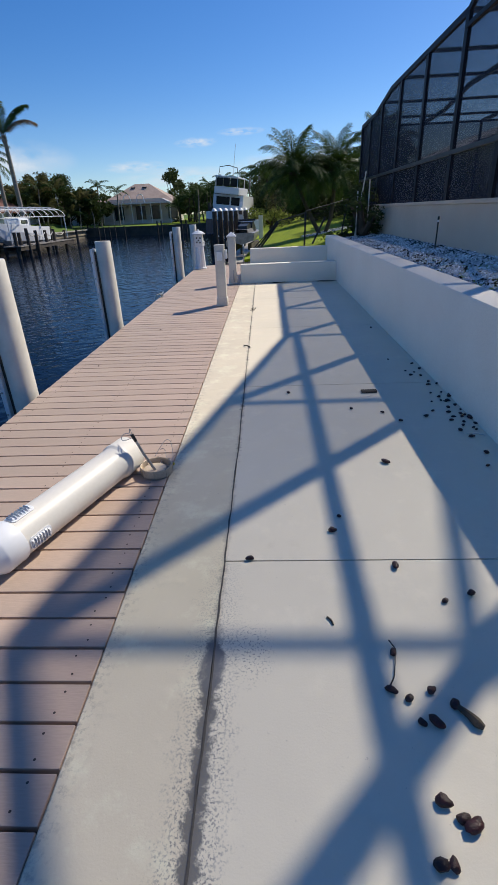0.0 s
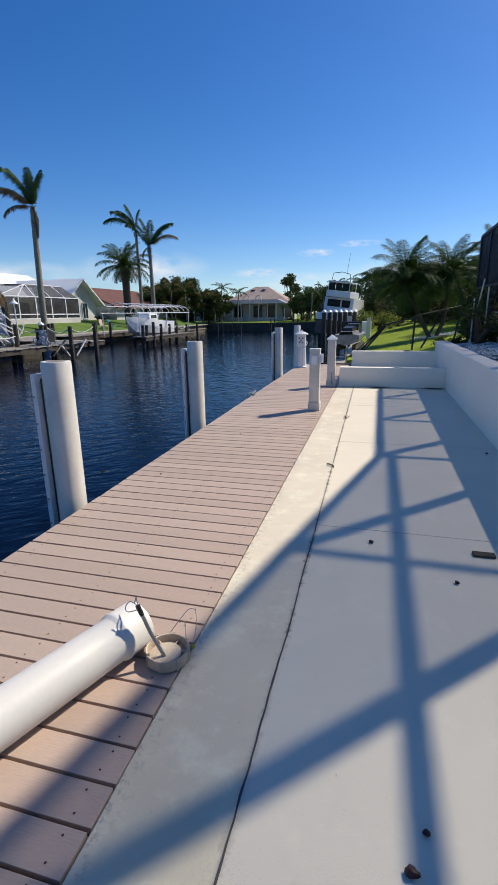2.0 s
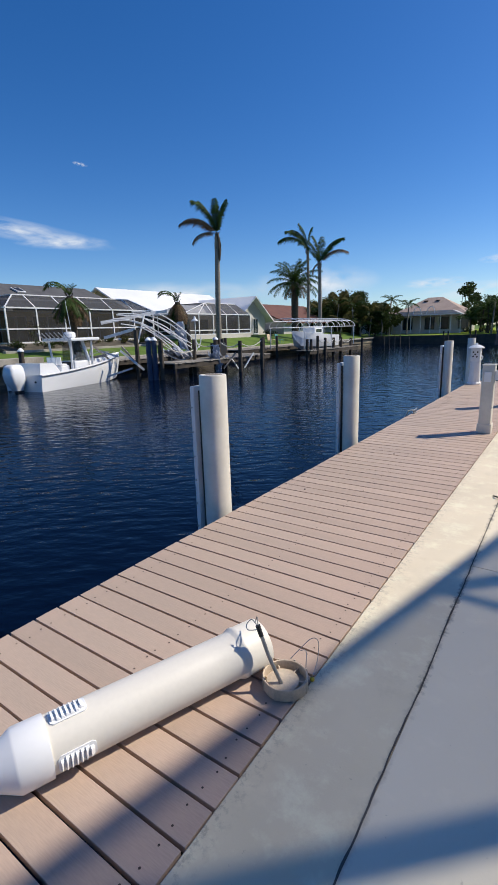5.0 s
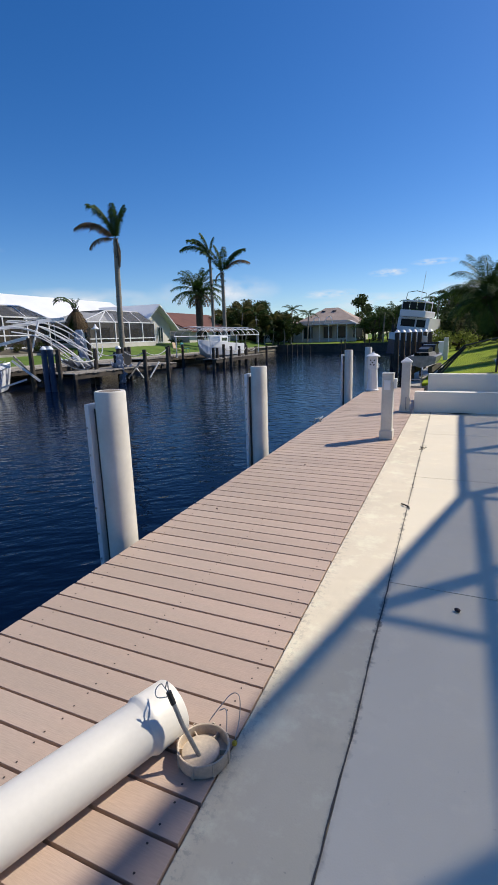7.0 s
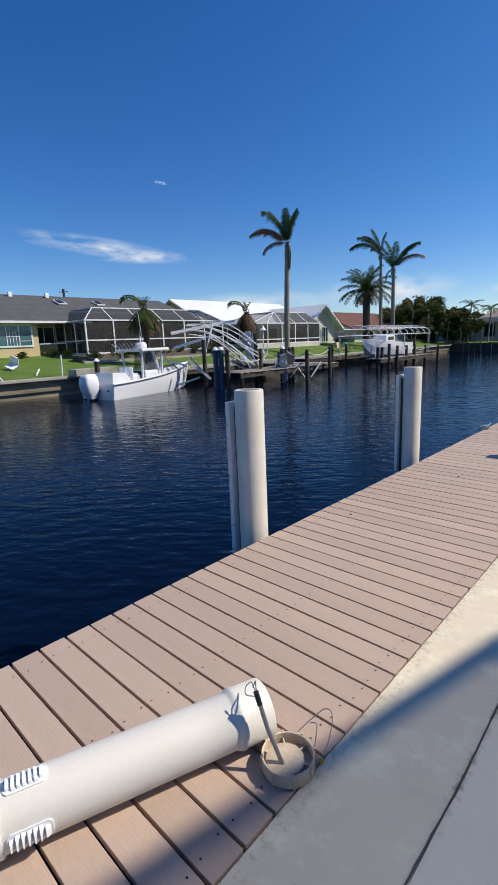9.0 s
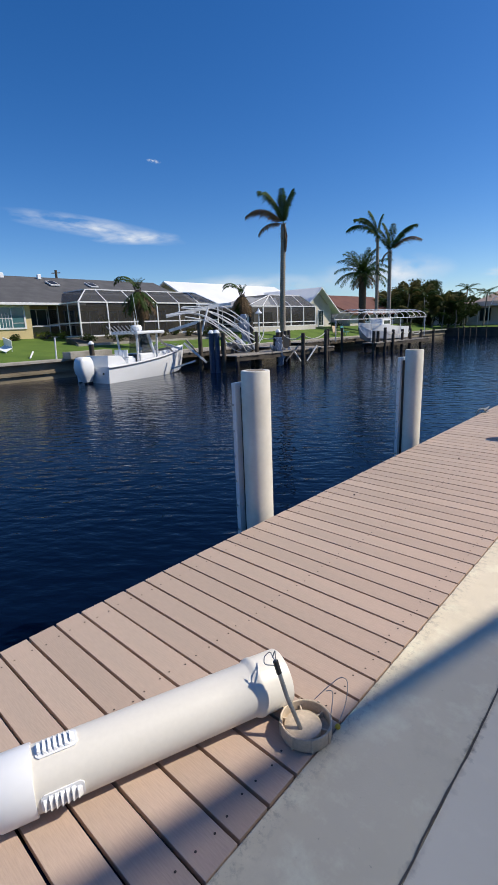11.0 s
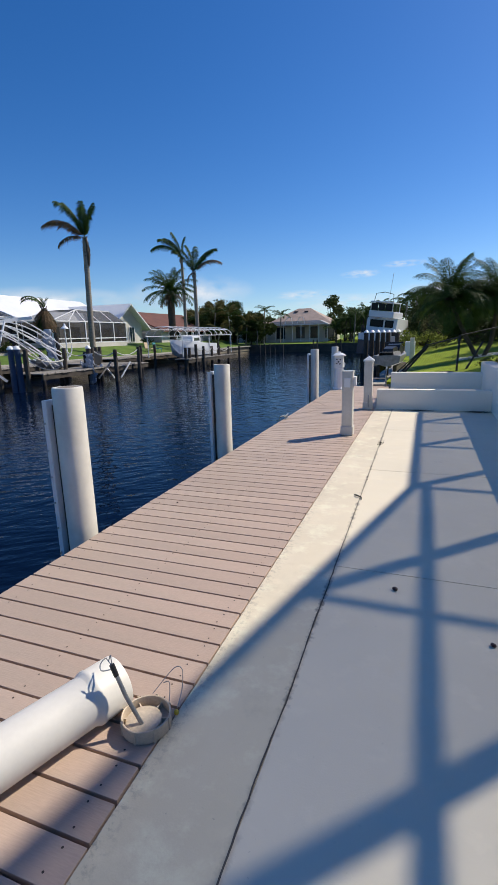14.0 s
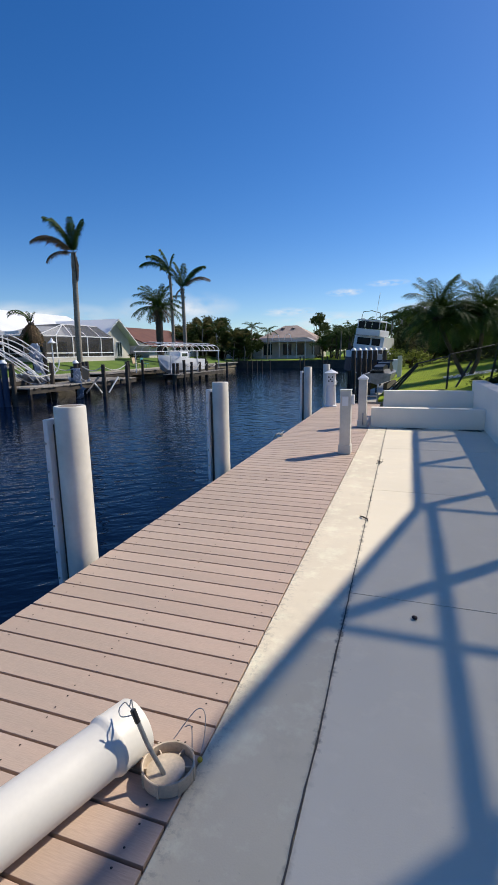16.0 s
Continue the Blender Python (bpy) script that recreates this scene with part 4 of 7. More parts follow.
def frond_mesh(name, length, rise, droop, leaf, n, mat, seed, vee=0.6, thin=0.5):
    """A feather palm leaf that starts outwards along x, climbs at rise degrees and bends over by droop degrees."""
    rnd = random.Random(seed)
    v, f = [], []
    spine, p = [], Vector((0, 0, 0))
    steps = 14
    for i in range(steps + 1):
        a = radians(rise - droop * (i / steps) ** 1.4)
        spine.append((p.copy(), Vector((math.cos(a), 0, math.sin(a)))))
        p = p + spine[-1][1] * (length / steps)
    for (q, d), (q2, d2), i in zip(spine, spine[1:], range(steps)):
        w, w2 = 0.03 * length * 0.35 * (1 - i / steps) + 0.006, 0.03 * length * 0.35 * (1 - (i + 1) / steps) + 0.006
        k = len(v)
        v += [q + Vector((0, -w, 0)), q + Vector((0, w, 0)), q2 + Vector((0, w2, 0)), q2 + Vector((0, -w2, 0)), q - d.cross(Vector((0, 1, 0))) * -w, q2 - d2.cross(Vector((0, 1, 0))) * -w2]
        f += [(k, k + 1, k + 2, k + 3), (k, k + 4, k + 5, k + 3), (k + 1, k + 4, k + 5, k + 2)]
    for i in range(n):
        t = 0.08 + 0.92 * i / n
        j = min(steps - 1, int(t * steps))
        q, d = spine[j][0].lerp(spine[j + 1][0], t * steps - j), spine[j][1]
        up = d.cross(Vector((0, 1, 0))) * -1
        for s in (-1, 1):
            ll = leaf * (0.35 + 0.65 * math.sin(math.pi * min(1, 0.12 + 0.86 * t)) ** 0.7) * rnd.uniform(0.8, 1.12)
            out = (Vector((0, s, 0)) * 1.0 + d * rnd.uniform(0.5, 0.8) + up * rnd.uniform(0.1, vee)).normalized()
            sag = Vector((0, 0, -1)) * ll * rnd.uniform(0.1, 0.45)
            w = d * leaf * 0.045 * thin * 2
            k = len(v)
            mid, tip = q + out * ll * 0.55, q + out * ll + sag
            v += [q - w * 0.5, q + w * 0.5, mid + w, mid - w, tip]
            f += [(k, k + 1, k + 2, k + 3), (k + 3, k + 2, k + 4)]
    me = bpy.data.meshes.new(name)
    me.from_pydata([tuple(p) for p in v], [], f)
    me.materials.append(mat)
    return me


def palm(at, path, radii, fronds, label, bark=BARK, boots=0.0):
    """A palm: a bent tapering trunk and its leaves, each placed as (mesh, azimuth, extra tilt, scale)."""
    t = thing("palm_tree", at, label, "palm tree")
    b = BM()
    pts, rad = [], []
    n = 22
    for i in range(n + 1):
        u = i / n * (len(path) - 1)
        j = min(len(path) - 2, int(u))
        p = Vector(path[j]).lerp(Vector(path[j + 1]), u - j)
        r = radii[0] + (radii[1] - radii[0]) * i / n
        if i == 0:
            r *= 1.25
        pts.append(p)
        rad.append(r * (1 + 0.05 * (i % 2)))
    tube(b, pts, rad, 12)
    part("trunk", b, bark, t, smooth=True)
    top = Vector(path[-1])
    if boots:
        b = BM()
        rnd = random.Random(len(path))
        for i in range(26):
            a, h = rnd.uniform(0, 6.28), rnd.uniform(-boots, 0.15)
            q = top + Vector((math.cos(a) * radii[1] * 0.9, math.sin(a) * radii[1] * 0.9, h))
            rod(b, q, q + Vector((math.cos(a) * 0.16, math.sin(a) * 0.16, 0.2)), 0.05, 0.015, 5)
        tagged(part("leaf_bases", b, BARK_DARK, t), kind="stuff")
    for me, az, tilt, sc in fronds:
        o = part("frond", me, None, t)
        o.matrix_basis = Matrix.Translation(top) @ Matrix.Rotation(radians(az), 4, "Z") @ Matrix.Rotation(radians(-tilt), 4, "Y") @ Matrix.Diagonal((sc, sc, sc, 1))
    return t


def crown_leaves(bm_v, bm_f, c, r, count, leaf, rnd, squash=0.8):
    """Clumps of small leaves over the shell of a lumpy mass."""
    for _ in range(count):
        d = Vector((rnd.gauss(0, 1), rnd.gauss(0, 1), rnd.gauss(0, 1))).normalized()
        lump = 0.72 + 0.55 * noise.noise(d * 2.3 + Vector(c) * 0.7)
        p = Vector(c) + Vector((d.x * r, d.y * r, d.z * r * squash)) * lump * rnd.uniform(0.62, 1.05)
        a = Vector((rnd.gauss(0, 1), rnd.gauss(0, 1), rnd.gauss(0, 0.7))).normalized()
        b = a.orthogonal().normalized()
        s = leaf * rnd.uniform(0.6, 1.3)
        k = len(bm_v)
        bm_v += [tuple(p - a * s), tuple(p + b * s * 0.42), tuple(p + a * s), tuple(p - b * s * 0.42)]
        bm_f.append((k, k + 1, k + 2, k + 3))


def tree(name, at, blobs, leaf, dens, mat, label, category="tree", seed=1, trunk=True):
    """A tree or shrub: trunk with limbs to each of its leaf masses (x, y, z, radius)."""
    rnd = random.Random(seed)
    t = thing(name, at, label, category)
    if trunk:
        b = BM()
        low = min(z for _, _, z, _ in blobs)
        tube(b, [(0, 0, 0), (0.05, 0.03, low * 0.4), (0, 0, low * 0.7)], [0.16, 0.12, 0.1], 8)
        for x, y, z, r in blobs:
            tube(b, [(0, 0, low * 0.55), (x * 0.5, y * 0.5, low * 0.5 + z * 0.4), (x, y, z)], [0.09, 0.06, 0.03], 6)
        part("trunk", b, BARK_DARK, t)
    v, f = [], []
    for x, y, z, r in blobs:
        crown_leaves(v, f, (x, y, z), r, int(dens * r * r), leaf, rnd)
    me = bpy.data.meshes.new("crown")
    me.from_pydata(v, [], f)
    me.materials.append(mat)
    o = part("crown", me, None, t)
    return t


F_ROYAL = [frond_mesh("frond", 3.0, 62, 70, 0.8, 60, FROND, 1, 0.6, 0.5), frond_mesh("frond", 3.1, 40, 95, 0.8, 60, FROND, 2, 0.6, 0.5), frond_mesh("frond", 2.9, 20, 85, 0.8, 60, FROND_BROWN, 3, 0.4, 0.5), frond_mesh("frond", 2.9, 84, 40, 0.7, 60, FROND, 33, 0.9, 0.5)]
F_DATE = [frond_mesh("frond", 2.7, 70, 60, 0.5, 56, FROND, 4, 0.7, 0.42), frond_mesh("frond", 2.8, 40, 75, 0.5, 56, FROND, 5, 0.7, 0.42), frond_mesh("frond", 2.7, 10, 75, 0.48, 56, FROND, 6, 0.7, 0.42), frond_mesh("frond", 2.4, -25, 50, 0.48, 40, FROND_BROWN, 7, 0.6, 0.7)]
F_PYG = [frond_mesh("frond", 1.6, 80, 55, 0.36, 100, FROND_LIGHT, 8, 0.5, 0.16), frond_mesh("frond", 1.7, 55, 95, 0.38, 100, FROND_LIGHT, 9, 0.5, 0.16), frond_mesh("frond", 1.8, 28, 105, 0.40, 92, FROND, 10, 0.4, 0.19), frond_mesh("frond", 1.6, -5, 85, 0.36, 84, FROND, 12, 0.3, 0.2)]
F_SKIRT = [frond_mesh("frond", 1.9, -50, 34, 0.5, 44, FROND_LIGHT, 51, 0.3, 0.6), frond_mesh("frond", 2.1, -42, 44, 0.5, 44, FROND_BROWN, 52, 0.3, 0.6), frond_mesh("frond", 2.3, 62, 125, 0.6, 44, FROND_LIGHT, 53, 0.2, 0.6)]
F_ARECA = [frond_mesh("frond", 2.6, 70, 85, 0.5, 40, FOLIAGE_WARM, 41, 0.7, 0.7), frond_mesh("frond", 2.4, 45, 95, 0.5, 40, FROND_LIGHT, 42, 0.7, 0.7)]
for k, (x, y, h) in enumerate(((-36, 72.5, 3.2), (-33.7, 71.5, 4.2), (-31.2, 72.5, 5.2), (-29.2, 73.5, 4.6), (-27.2, 75.8, 3.4), (-25.6, 77.0, 3.0), (-30.2, 71.2, 2.0), (-28, 74.2, 1.6))):
    r4 = random.Random(100 + k)
    palm((x, y, 0.2 if y < 76.3 else ground_z(x, y)), [(0, 0, 0), (r4.uniform(-0.2, 0.2), 0, h * 0.5), (r4.uniform(-0.4, 0.4), 0.1, h)], (0.1, 0.07),
         [(F_ARECA[i % 2], i * 40 + r4.uniform(-20, 20), r4.uniform(-15, 15), r4.uniform(0.8, 1.15)) for i in range(11)], "olive green feathery palm among trees at the canal's end")

# palms on the far bank
palm_a = palm((-28.65, 38.3, 0.2), [(0, 0, 0), (0.05, 0, 4), (0.08, 0.2, 9.2), (0.1, 0.25, 10.5)], (0.27, 0.21),
     [(F_ROYAL[0], 222, 17, 1.3), (F_ROYAL[3], 222, -8, 1.15), (F_ROYAL[3], 40, 4, 1.1), (F_ROYAL[3], 130, 6, 1.0), (F_ROYAL[3], 300, 6, 1.05), (F_ROYAL[3], 20, 0, 1.0), (F_ROYAL[2], 220, 26, 1.35), (F_ROYAL[2], 228, 30, 1.25), (F_ROYAL[2], 212, -6, 0.95)],
     "tall storm-stripped palm with a grey trunk on the far bank", boots=1.8)
bm = BM()
rnd = random.Random(77)
for i in range(16):
    a, z0, z1 = radians(rnd.uniform(-30, 130)), rnd.uniform(9.6, 10.4), rnd.uniform(7.9, 9.3)
    c, d = math.cos(a), math.sin(a)
    tube(bm, [(0.09 + 0.2 * c, 0.22 + 0.2 * d, z0), (0.09 + 0.32 * c, 0.22 + 0.32 * d, (z0 + z1) / 2), (0.08 + 0.27 * c, 0.2 + 0.27 * d, z1)], [0.05, 0.085, 0.03], 6)
tagged(part("hanging_husk", bm, BARK_DARK, palm_a, "dark husk of dead leaf bases hanging down the trunk"), kind="stuff")
palm((-26.8, 53.9, 0.1), [(0, 0, 0), (0, 0, 6), (-0.1, 0, 11.0)], (0.22, 0.15),
     [(F_ROYAL[1], 210, 8, 1.3), (F_ROYAL[0], 215, 0, 1.15), (F_ROYAL[3], 220, 0, 1.0), (F_ROYAL[3], 40, 8, 0.8), (F_ROYAL[0], 212, 10, 1.0)],
     "tall thin storm-stripped palm on the far bank", boots=0.8)
palm((-25.35, 54.2, 0.1), [(0, 0, 0), (-0.05, 0, 5), (-0.1, 0, 9.2)], (0.26, 0.18),
     [(F_ROYAL[3], 215, -8, 1.0), (F_ROYAL[0], 30, 8, 1.35), (F_ROYAL[2], 30, 30, 1.3), (F_ROYAL[3], 200, 6, 1.1), (F_ROYAL[3], 100, 5, 1.1), (F_ROYAL[3], 35, -22, 1.2), (F_ROYAL[3], 215, -22, 1.1), (F_ROYAL[2], 215, -45, 0.6)],
     "storm-stripped palm with uplifted fronds on the far bank", boots=0.8)
rnd = random.Random(5)
palm((-28.85, 54.2, 0.2), [(0, 0, 0), (0, 0, 4), (0, 0, 7.0)], (0.42, 0.46),
     [(F_DATE[0], i * 45 + rnd.uniform(-12, 12), rnd.uniform(-8, 12), 1.3) for i in range(8)] + [(F_DATE[1], i * 33 + rnd.uniform(-9, 9), rnd.uniform(-12, 12), 1.4) for i in range(11)] + [(F_DATE[2], i * 30 + rnd.uniform(-9, 9), rnd.uniform(-12, 12), 1.4) for i in range(12)] + [(F_DATE[3], i * 45, rnd.uniform(-10, 10), 1.0) for i in range(8)],
     "full date palm with a thick brown trunk on the far bank", BARK_DARK, boots=0.9)
for (x, y), ht, seed in (((-29, 21.95), 4.0, 3), ((-29.5, 33.5), 4.0, 9)):
    rnd = random.Random(seed)
    palm((x, y, 0.35), [(0, 0, 0), (0.04, 0.03, 2), (0, 0, ht)], (0.2, 0.22),
         [(F_SKIRT[2], 214, 8, 1.0), (F_SKIRT[2], 224, 0, 0.95), (F_SKIRT[1], 205, -6, 1.0)] + [(F_SKIRT[0], i * 24 + rnd.uniform(-12, 12), rnd.uniform(-14, 25), rnd.uniform(0.8, 1.1)) for i in range(15)]
         + [(F_SKIRT[1], i * 28 + rnd.uniform(-12, 12), rnd.uniform(-18, 6), rnd.uniform(0.8, 1.1)) for i in range(13)] + [(F_PYG[0], i * 72, rnd.uniform(-4, 10), 0.62) for i in range(5)],
         "short wind-bent palm with hanging brown fronds by the far dock", BARK_DARK, boots=0.7)

for k, (x, y, h) in enumerate(((-13.2, 82, 2.2), (-12.0, 84, 3.4), (-11.0, 82.5, 3.9), (-9.8, 85, 3.6), (-8.6, 82, 4.2), (-7.4, 84, 3.8), (-6.2, 81, 4.0), (-5.2, 83, 4.4), (-10.4, 80.5, 1.8), (-7.8, 80, 1.6))):
    r5 = random.Random(300 + k)
    palm((x, y, ground_z(x, y)), [(0, 0, 0), (r5.uniform(-0.2, 0.2), 0, h * 0.5), (r5.uniform(-0.4, 0.4), 0.1, h)], (0.13, 0.09),
         [(F_DATE[(0, 1, 2, 1)[i % 4]], i * 32 + r5.uniform(-15, 15), r5.uniform(-15, 15), r5.uniform(0.65, 0.95)) for i in range(13)], "dark green palm in a thicket at the canal's end", BARK_DARK)
# palms on the neighbouring lawn
for (x, y), path, seed, sc in (((2.94, 22.0), [(0, 0, 0), (-0.36, 0, 0.65), (-0.76, 0, 1.45), (-1.15, 0, 2.35)], 2, 1.2), ((3.18, 22.4), [(0, 0, 0), (0.24, 0, 0.6), (0.34, 0.05, 1.45), (0.36, 0.05, 2.35)], 7, 1.16), ((6.3, 27.2), [(0, 0, 0), (0.03, 0, 1.3), (0.1, 0.1, 2.7)], 12, 1.3)):
    rnd = random.Random(seed)
    palm((x, y, ground_z(x, y) - 0.05), path, (0.09, 0.075),
         [(F_PYG[0], i * 51 + rnd.uniform(-15, 15), rnd.uniform(-10, 10), sc) for i in range(9)] + [(F_PYG[1], i * 30 + rnd.uniform(-12, 12), rnd.uniform(-12, 12), sc) for i in range(12)]
         + [(F_PYG[2], i * 33 + rnd.uniform(-12, 12), rnd.uniform(-8, 14), sc) for i in range(14)] + [(F_PYG[3], i * 33 + rnd.uniform(-12, 12), rnd.uniform(-12, 18), sc) for i in range(11)],
         "pygmy date palm with a curved trunk and dense arching fronds", BARK_DARK, boots=0.3)

# trees and shrubs
random.seed(8)


def clump(at, rx, ry, zlo, zhi, k, leaf, dens, mat, label, seed, category="tree", name="tree", rr=(0.9, 1.7)):
    r2 = random.Random(seed)
    blobs = []
    for _ in range(k):
        a, q = r2.uniform(0, 6.28), math.sqrt(r2.random())
        z = r2.uniform(zlo, zhi * (1 - 0.25 * q))
        blobs.append((rx * q * math.cos(a), ry * q * math.sin(a), z, r2.uniform(*rr)))
    return tree(name, at, blobs, leaf, dens, mat, label, category, seed)


for x, y, rx, h, seed, m in ((-36, 77, 3.4, 7.4, 1, FOLIAGE_WARM), (-33.0, 76.5, 3.2, 8.2, 2, FOLIAGE_WARM), (-30, 77.5, 3.0, 7.8, 3, FOLIAGE), (-27.2, 78.5, 2.2, 5.4, 4, FOLIAGE), (-34.2, 74, 2.2, 4.4, 6, FOLIAGE)):
    clump((x, y, ground_z(x, y)), rx, rx, 0.9, h, 30, 0.17, 300, m, "dense olive green tree on the far bank", seed, rr=(0.8, 1.5))
for x, y, h, seed in ((-16.8, 99, 8.6, 21), (-8, 88, 5.5, 22), (-10.2, 96, 7.0, 28), (-6.4, 94, 6.6, 29), (-11.6, 90, 5.0, 27), (-4.2, 80, 6.5, 23), (-30, 96, 6.0, 24), (-44, 84, 6.0, 25), (1.5, 74, 6.5, 26), (-13.4, 92, 6.2, 101), (-12.2, 87, 4.8, 102), (-4.6, 86, 6.4, 103), (-28.4, 82, 4.6, 104), (-26.6, 82.5, 3.4, 105)):
    clump((x, y, ground_z(x, y)), 2.4, 2.4, 1.6, h, 16, 0.24, 140, FOLIAGE, "sparse green tree beyond the canal's end", seed, rr=(0.7, 1.4))
for x, y, h, seed in ((-8.5, 84, 5.2, 31), (-6.2, 82, 5.8, 32), (-9.8, 79, 4.5, 33), (-3.2, 72, 5.4, 34), (-25.2, 79.5, 5.6, 35), (-22.6, 80.5, 4.8, 36), (-1.4, 60, 5.0, 37), (-0.2, 52, 5.0, 38)):
    r3 = random.Random(seed)
    palm((x, y, ground_z(x, y) if x > -0.2 or y > 76.3 else 0), [(0, 0, 0), (0.1, 0, h * 0.5), (0.2, 0.1, h)], (0.12, 0.09),
         [(F_DATE[1], i * 60 + r3.uniform(-20, 20), r3.uniform(-15, 15), 0.75) for i in range(6)] + [(F_DATE[2], i * 60 + 30, r3.uniform(-15, 15), 0.75) for i in range(6)], "slim palm beyond the canal's end")
for x, y, seed, m in ((4.5, 33, 41, FOLIAGE), (7.5, 30, 42, FOLIAGE), (2.2, 36, 43, FOLIAGE_WARM), (1.6, 44, 44, FOLIAGE), (10, 26, 45, FOLIAGE), (7.2, 28.6, 46, FOLIAGE), (0.9, 34, 47, FOLIAGE_YELLOW)):
    clump((x, y, ground_z(x, y) - 0.1), 1.5, 1.5, 0.7, 2.6 if m is not FOLIAGE_YELLOW else 1.0, 10, 0.11, 330, m, "dark green shrubbery at the lawn's far edge", seed, "shrub", "shrub", rr=(0.5, 0.95))
for x, y, h, seed in ((2.6, 40, 3.6, 81), (5.0, 38, 4.2, 82), (7.6, 37, 4.0, 83), (10.0, 35, 4.0, 84), (3.6, 31.5, 2.2, 85), (6.2, 30.5, 2.3, 86), (1.3, 46, 3.4, 87)):
    clump((x, y, ground_z(x, y) - 0.1), 1.5, 1.2, 0.5, h, 16, 0.12, 420, FOLIAGE, "tall dark green hedge beyond the lawn", seed, "hedge", "hedge", rr=(0.7, 1.2))
for x, y, h, seed in ((0.3, 50, 4.6, 91), (1.2, 56, 5.2, 92), (-0.3, 62, 5.4, 93), (2.2, 50, 4.4, 94), (0.4, 44, 3.0, 95)):
    clump((x + 0.4, y, ground_z(x + 0.4, y) - 0.1), 1.2, 1.4, 0.5, h, 20, 0.14, 380, FOLIAGE, "dark green tree along the neighbouring bank", seed, rr=(0.7, 1.2))
clump((3.05, 12.6, 0.72), 0.32, 0.8, 0.25, 1.0, 12, 0.055, 900, FOLIAGE, "leafy green shrub with twigs at the bed's end", 51, "shrub", "shrub", rr=(0.22, 0.36))
clump((3.15, 14.2, 0.72), 0.4, 0.8, 0.3, 1.5, 12, 0.06, 800, FOLIAGE, "dark leafy shrub beside the screen enclosure", 52, "shrub", "shrub", rr=(0.25, 0.42))
clump((2.7, 13.6, 0.6), 0.5, 0.5, 0.1, 0.35, 8, 0.05, 900, FOLIAGE, "low leafy ground cover at the bed's end", 53, "shrub", "shrub", rr=(0.15, 0.28))
for x, y, tx, ty, h in ((2.95, 13.3, 3.15, 13.2, 1.55), (3.2, 12.9, 3.2, 12.9, 1.35), (2.85, 12.5, 2.9, 12.8, 1.1)):
    b = BM()
    rod(b, (x, y, 0.7), (tx, ty, 0.7 + h), 0.016, n=8)
    single("garden_stake", b, PVC, "pale stake leaning among the shrubs", "stake", group="garden stakes")

# ---- far banks: seawalls, houses ----
bm = BM()
box(bm, (-27.3, -60, -0.12), (-26.45, 76.2, 0.03), 0.02)
single("seawall_far_cap", bm, SEAWALL, "pale weathered concrete cap of the far seawall", "seawall", "structure")
bm = BM()
box(bm, (-27.2, -60, -2.9), (-26.75, 76.2, -0.125))
box(bm, (-26.75, -60, -0.75), (-26.62, 76.2, -0.62))
single("seawall_far", bm, surf("tidal_concrete", (0.30, 0.25, 0.17), (0.12, 0.10, 0.07), rough=0.85, scale=0.8, fine=12, bump=0.5, stretch=(1, 0.4, 2)), "stained concrete seawall on the far bank", "seawall", "structure")
bm = BM()
box(bm, (-26.8, 76.25, -2.9), (0, 76.7, 0.16))
single("seawall_end", bm, SEAWALL_DARK, "dark seawall closing the canal's end", "seawall", "structure")


def window_on(house, x, y0, y1, z0, z1, glass, panes=2, base=(0, 0, 0), frame=0.08):
    """A framed window in a wall that faces the canal."""
    bx, by, bz = base
    b = BM()
    box(b, (x - bx, y0 - by, z0 - bz), (x + 0.03 - bx, y1 - by, z1 - bz))
    w = part("window", b, glass, house)
    b = BM()
    for lo, hi in (((y0 - frame, z0 - frame), (y1 + frame, z0)), ((y0 - frame, z1), (y1 + frame, z1 + frame)), ((y0 - frame, z0), (y0, z1)), ((y1, z0), (y1 + frame, z1))):
        box(b, (x - 0.02 - bx, lo[0] - by, lo[1] - bz), (x + 0.07 - bx, hi[0] - by, hi[1] - bz))
    for k in range(1, panes):
        y = y0 + (y1 - y0) * k / panes
        box(b, (x - bx, y - 0.03 - by, z0 - bz), (x + 0.06 - bx, y + 0.03 - by, z1 - bz))
    part("window_frame", b, WHITE_METAL, w)


# yellow house with a grey shingle roof, a bay and a shaded recess under its eave
HYO = (-43.5, 20.0, 1.2)
HY = thing("house", HYO, "yellow stucco house with a grey shingle roof", "house")


def hy(x, y, z):
    return (x - HYO[0], y - HYO[1], z - HYO[2])


bm = BM()
box(bm, hy(-50, 13.5, 0.2), hy(-38.7, 33.5, 4.1))
box(bm, hy(-38.7, 13.75, 0.2), hy(-37.0, 17.42, 3.80))
part("wall", bm, YELLOW, HY)
bm = BM()
prism(bm, [(-36.4 + 43.5, 3.86 - 1.2), (0, 6.55 - 1.2), (-7.1, 3.86 - 1.2), (-7.1, 3.70 - 1.2), (0, 6.39 - 1.2), (-36.4 + 43.5, 3.70 - 1.2)], "y", -7.1, 14.2)
part("roof", bm, ROOF_GREY, HY)
for y in (13.4, 33.4):
    bm = BM()
    prism(bm, [(-6.6, 2.6), (4.7, 2.6), (0, 5.05)], "y", y - 20, y - 19.8)
    part("gable_wall", bm, YELLOW, HY)
bm = BM()
box(bm, hy(-38.7, 13.1, 3.74), hy(-36.5, 33.8, 3.78))
part("soffit", bm, OFFWHITE, HY)
bm = BM()
box(bm, hy(-36.42, 12.9, 3.70), hy(-36.30, 21.8, 3.88), 0.02)
part("gutter", bm, WHITE_METAL, HY, "white gutter")
bm = BM()
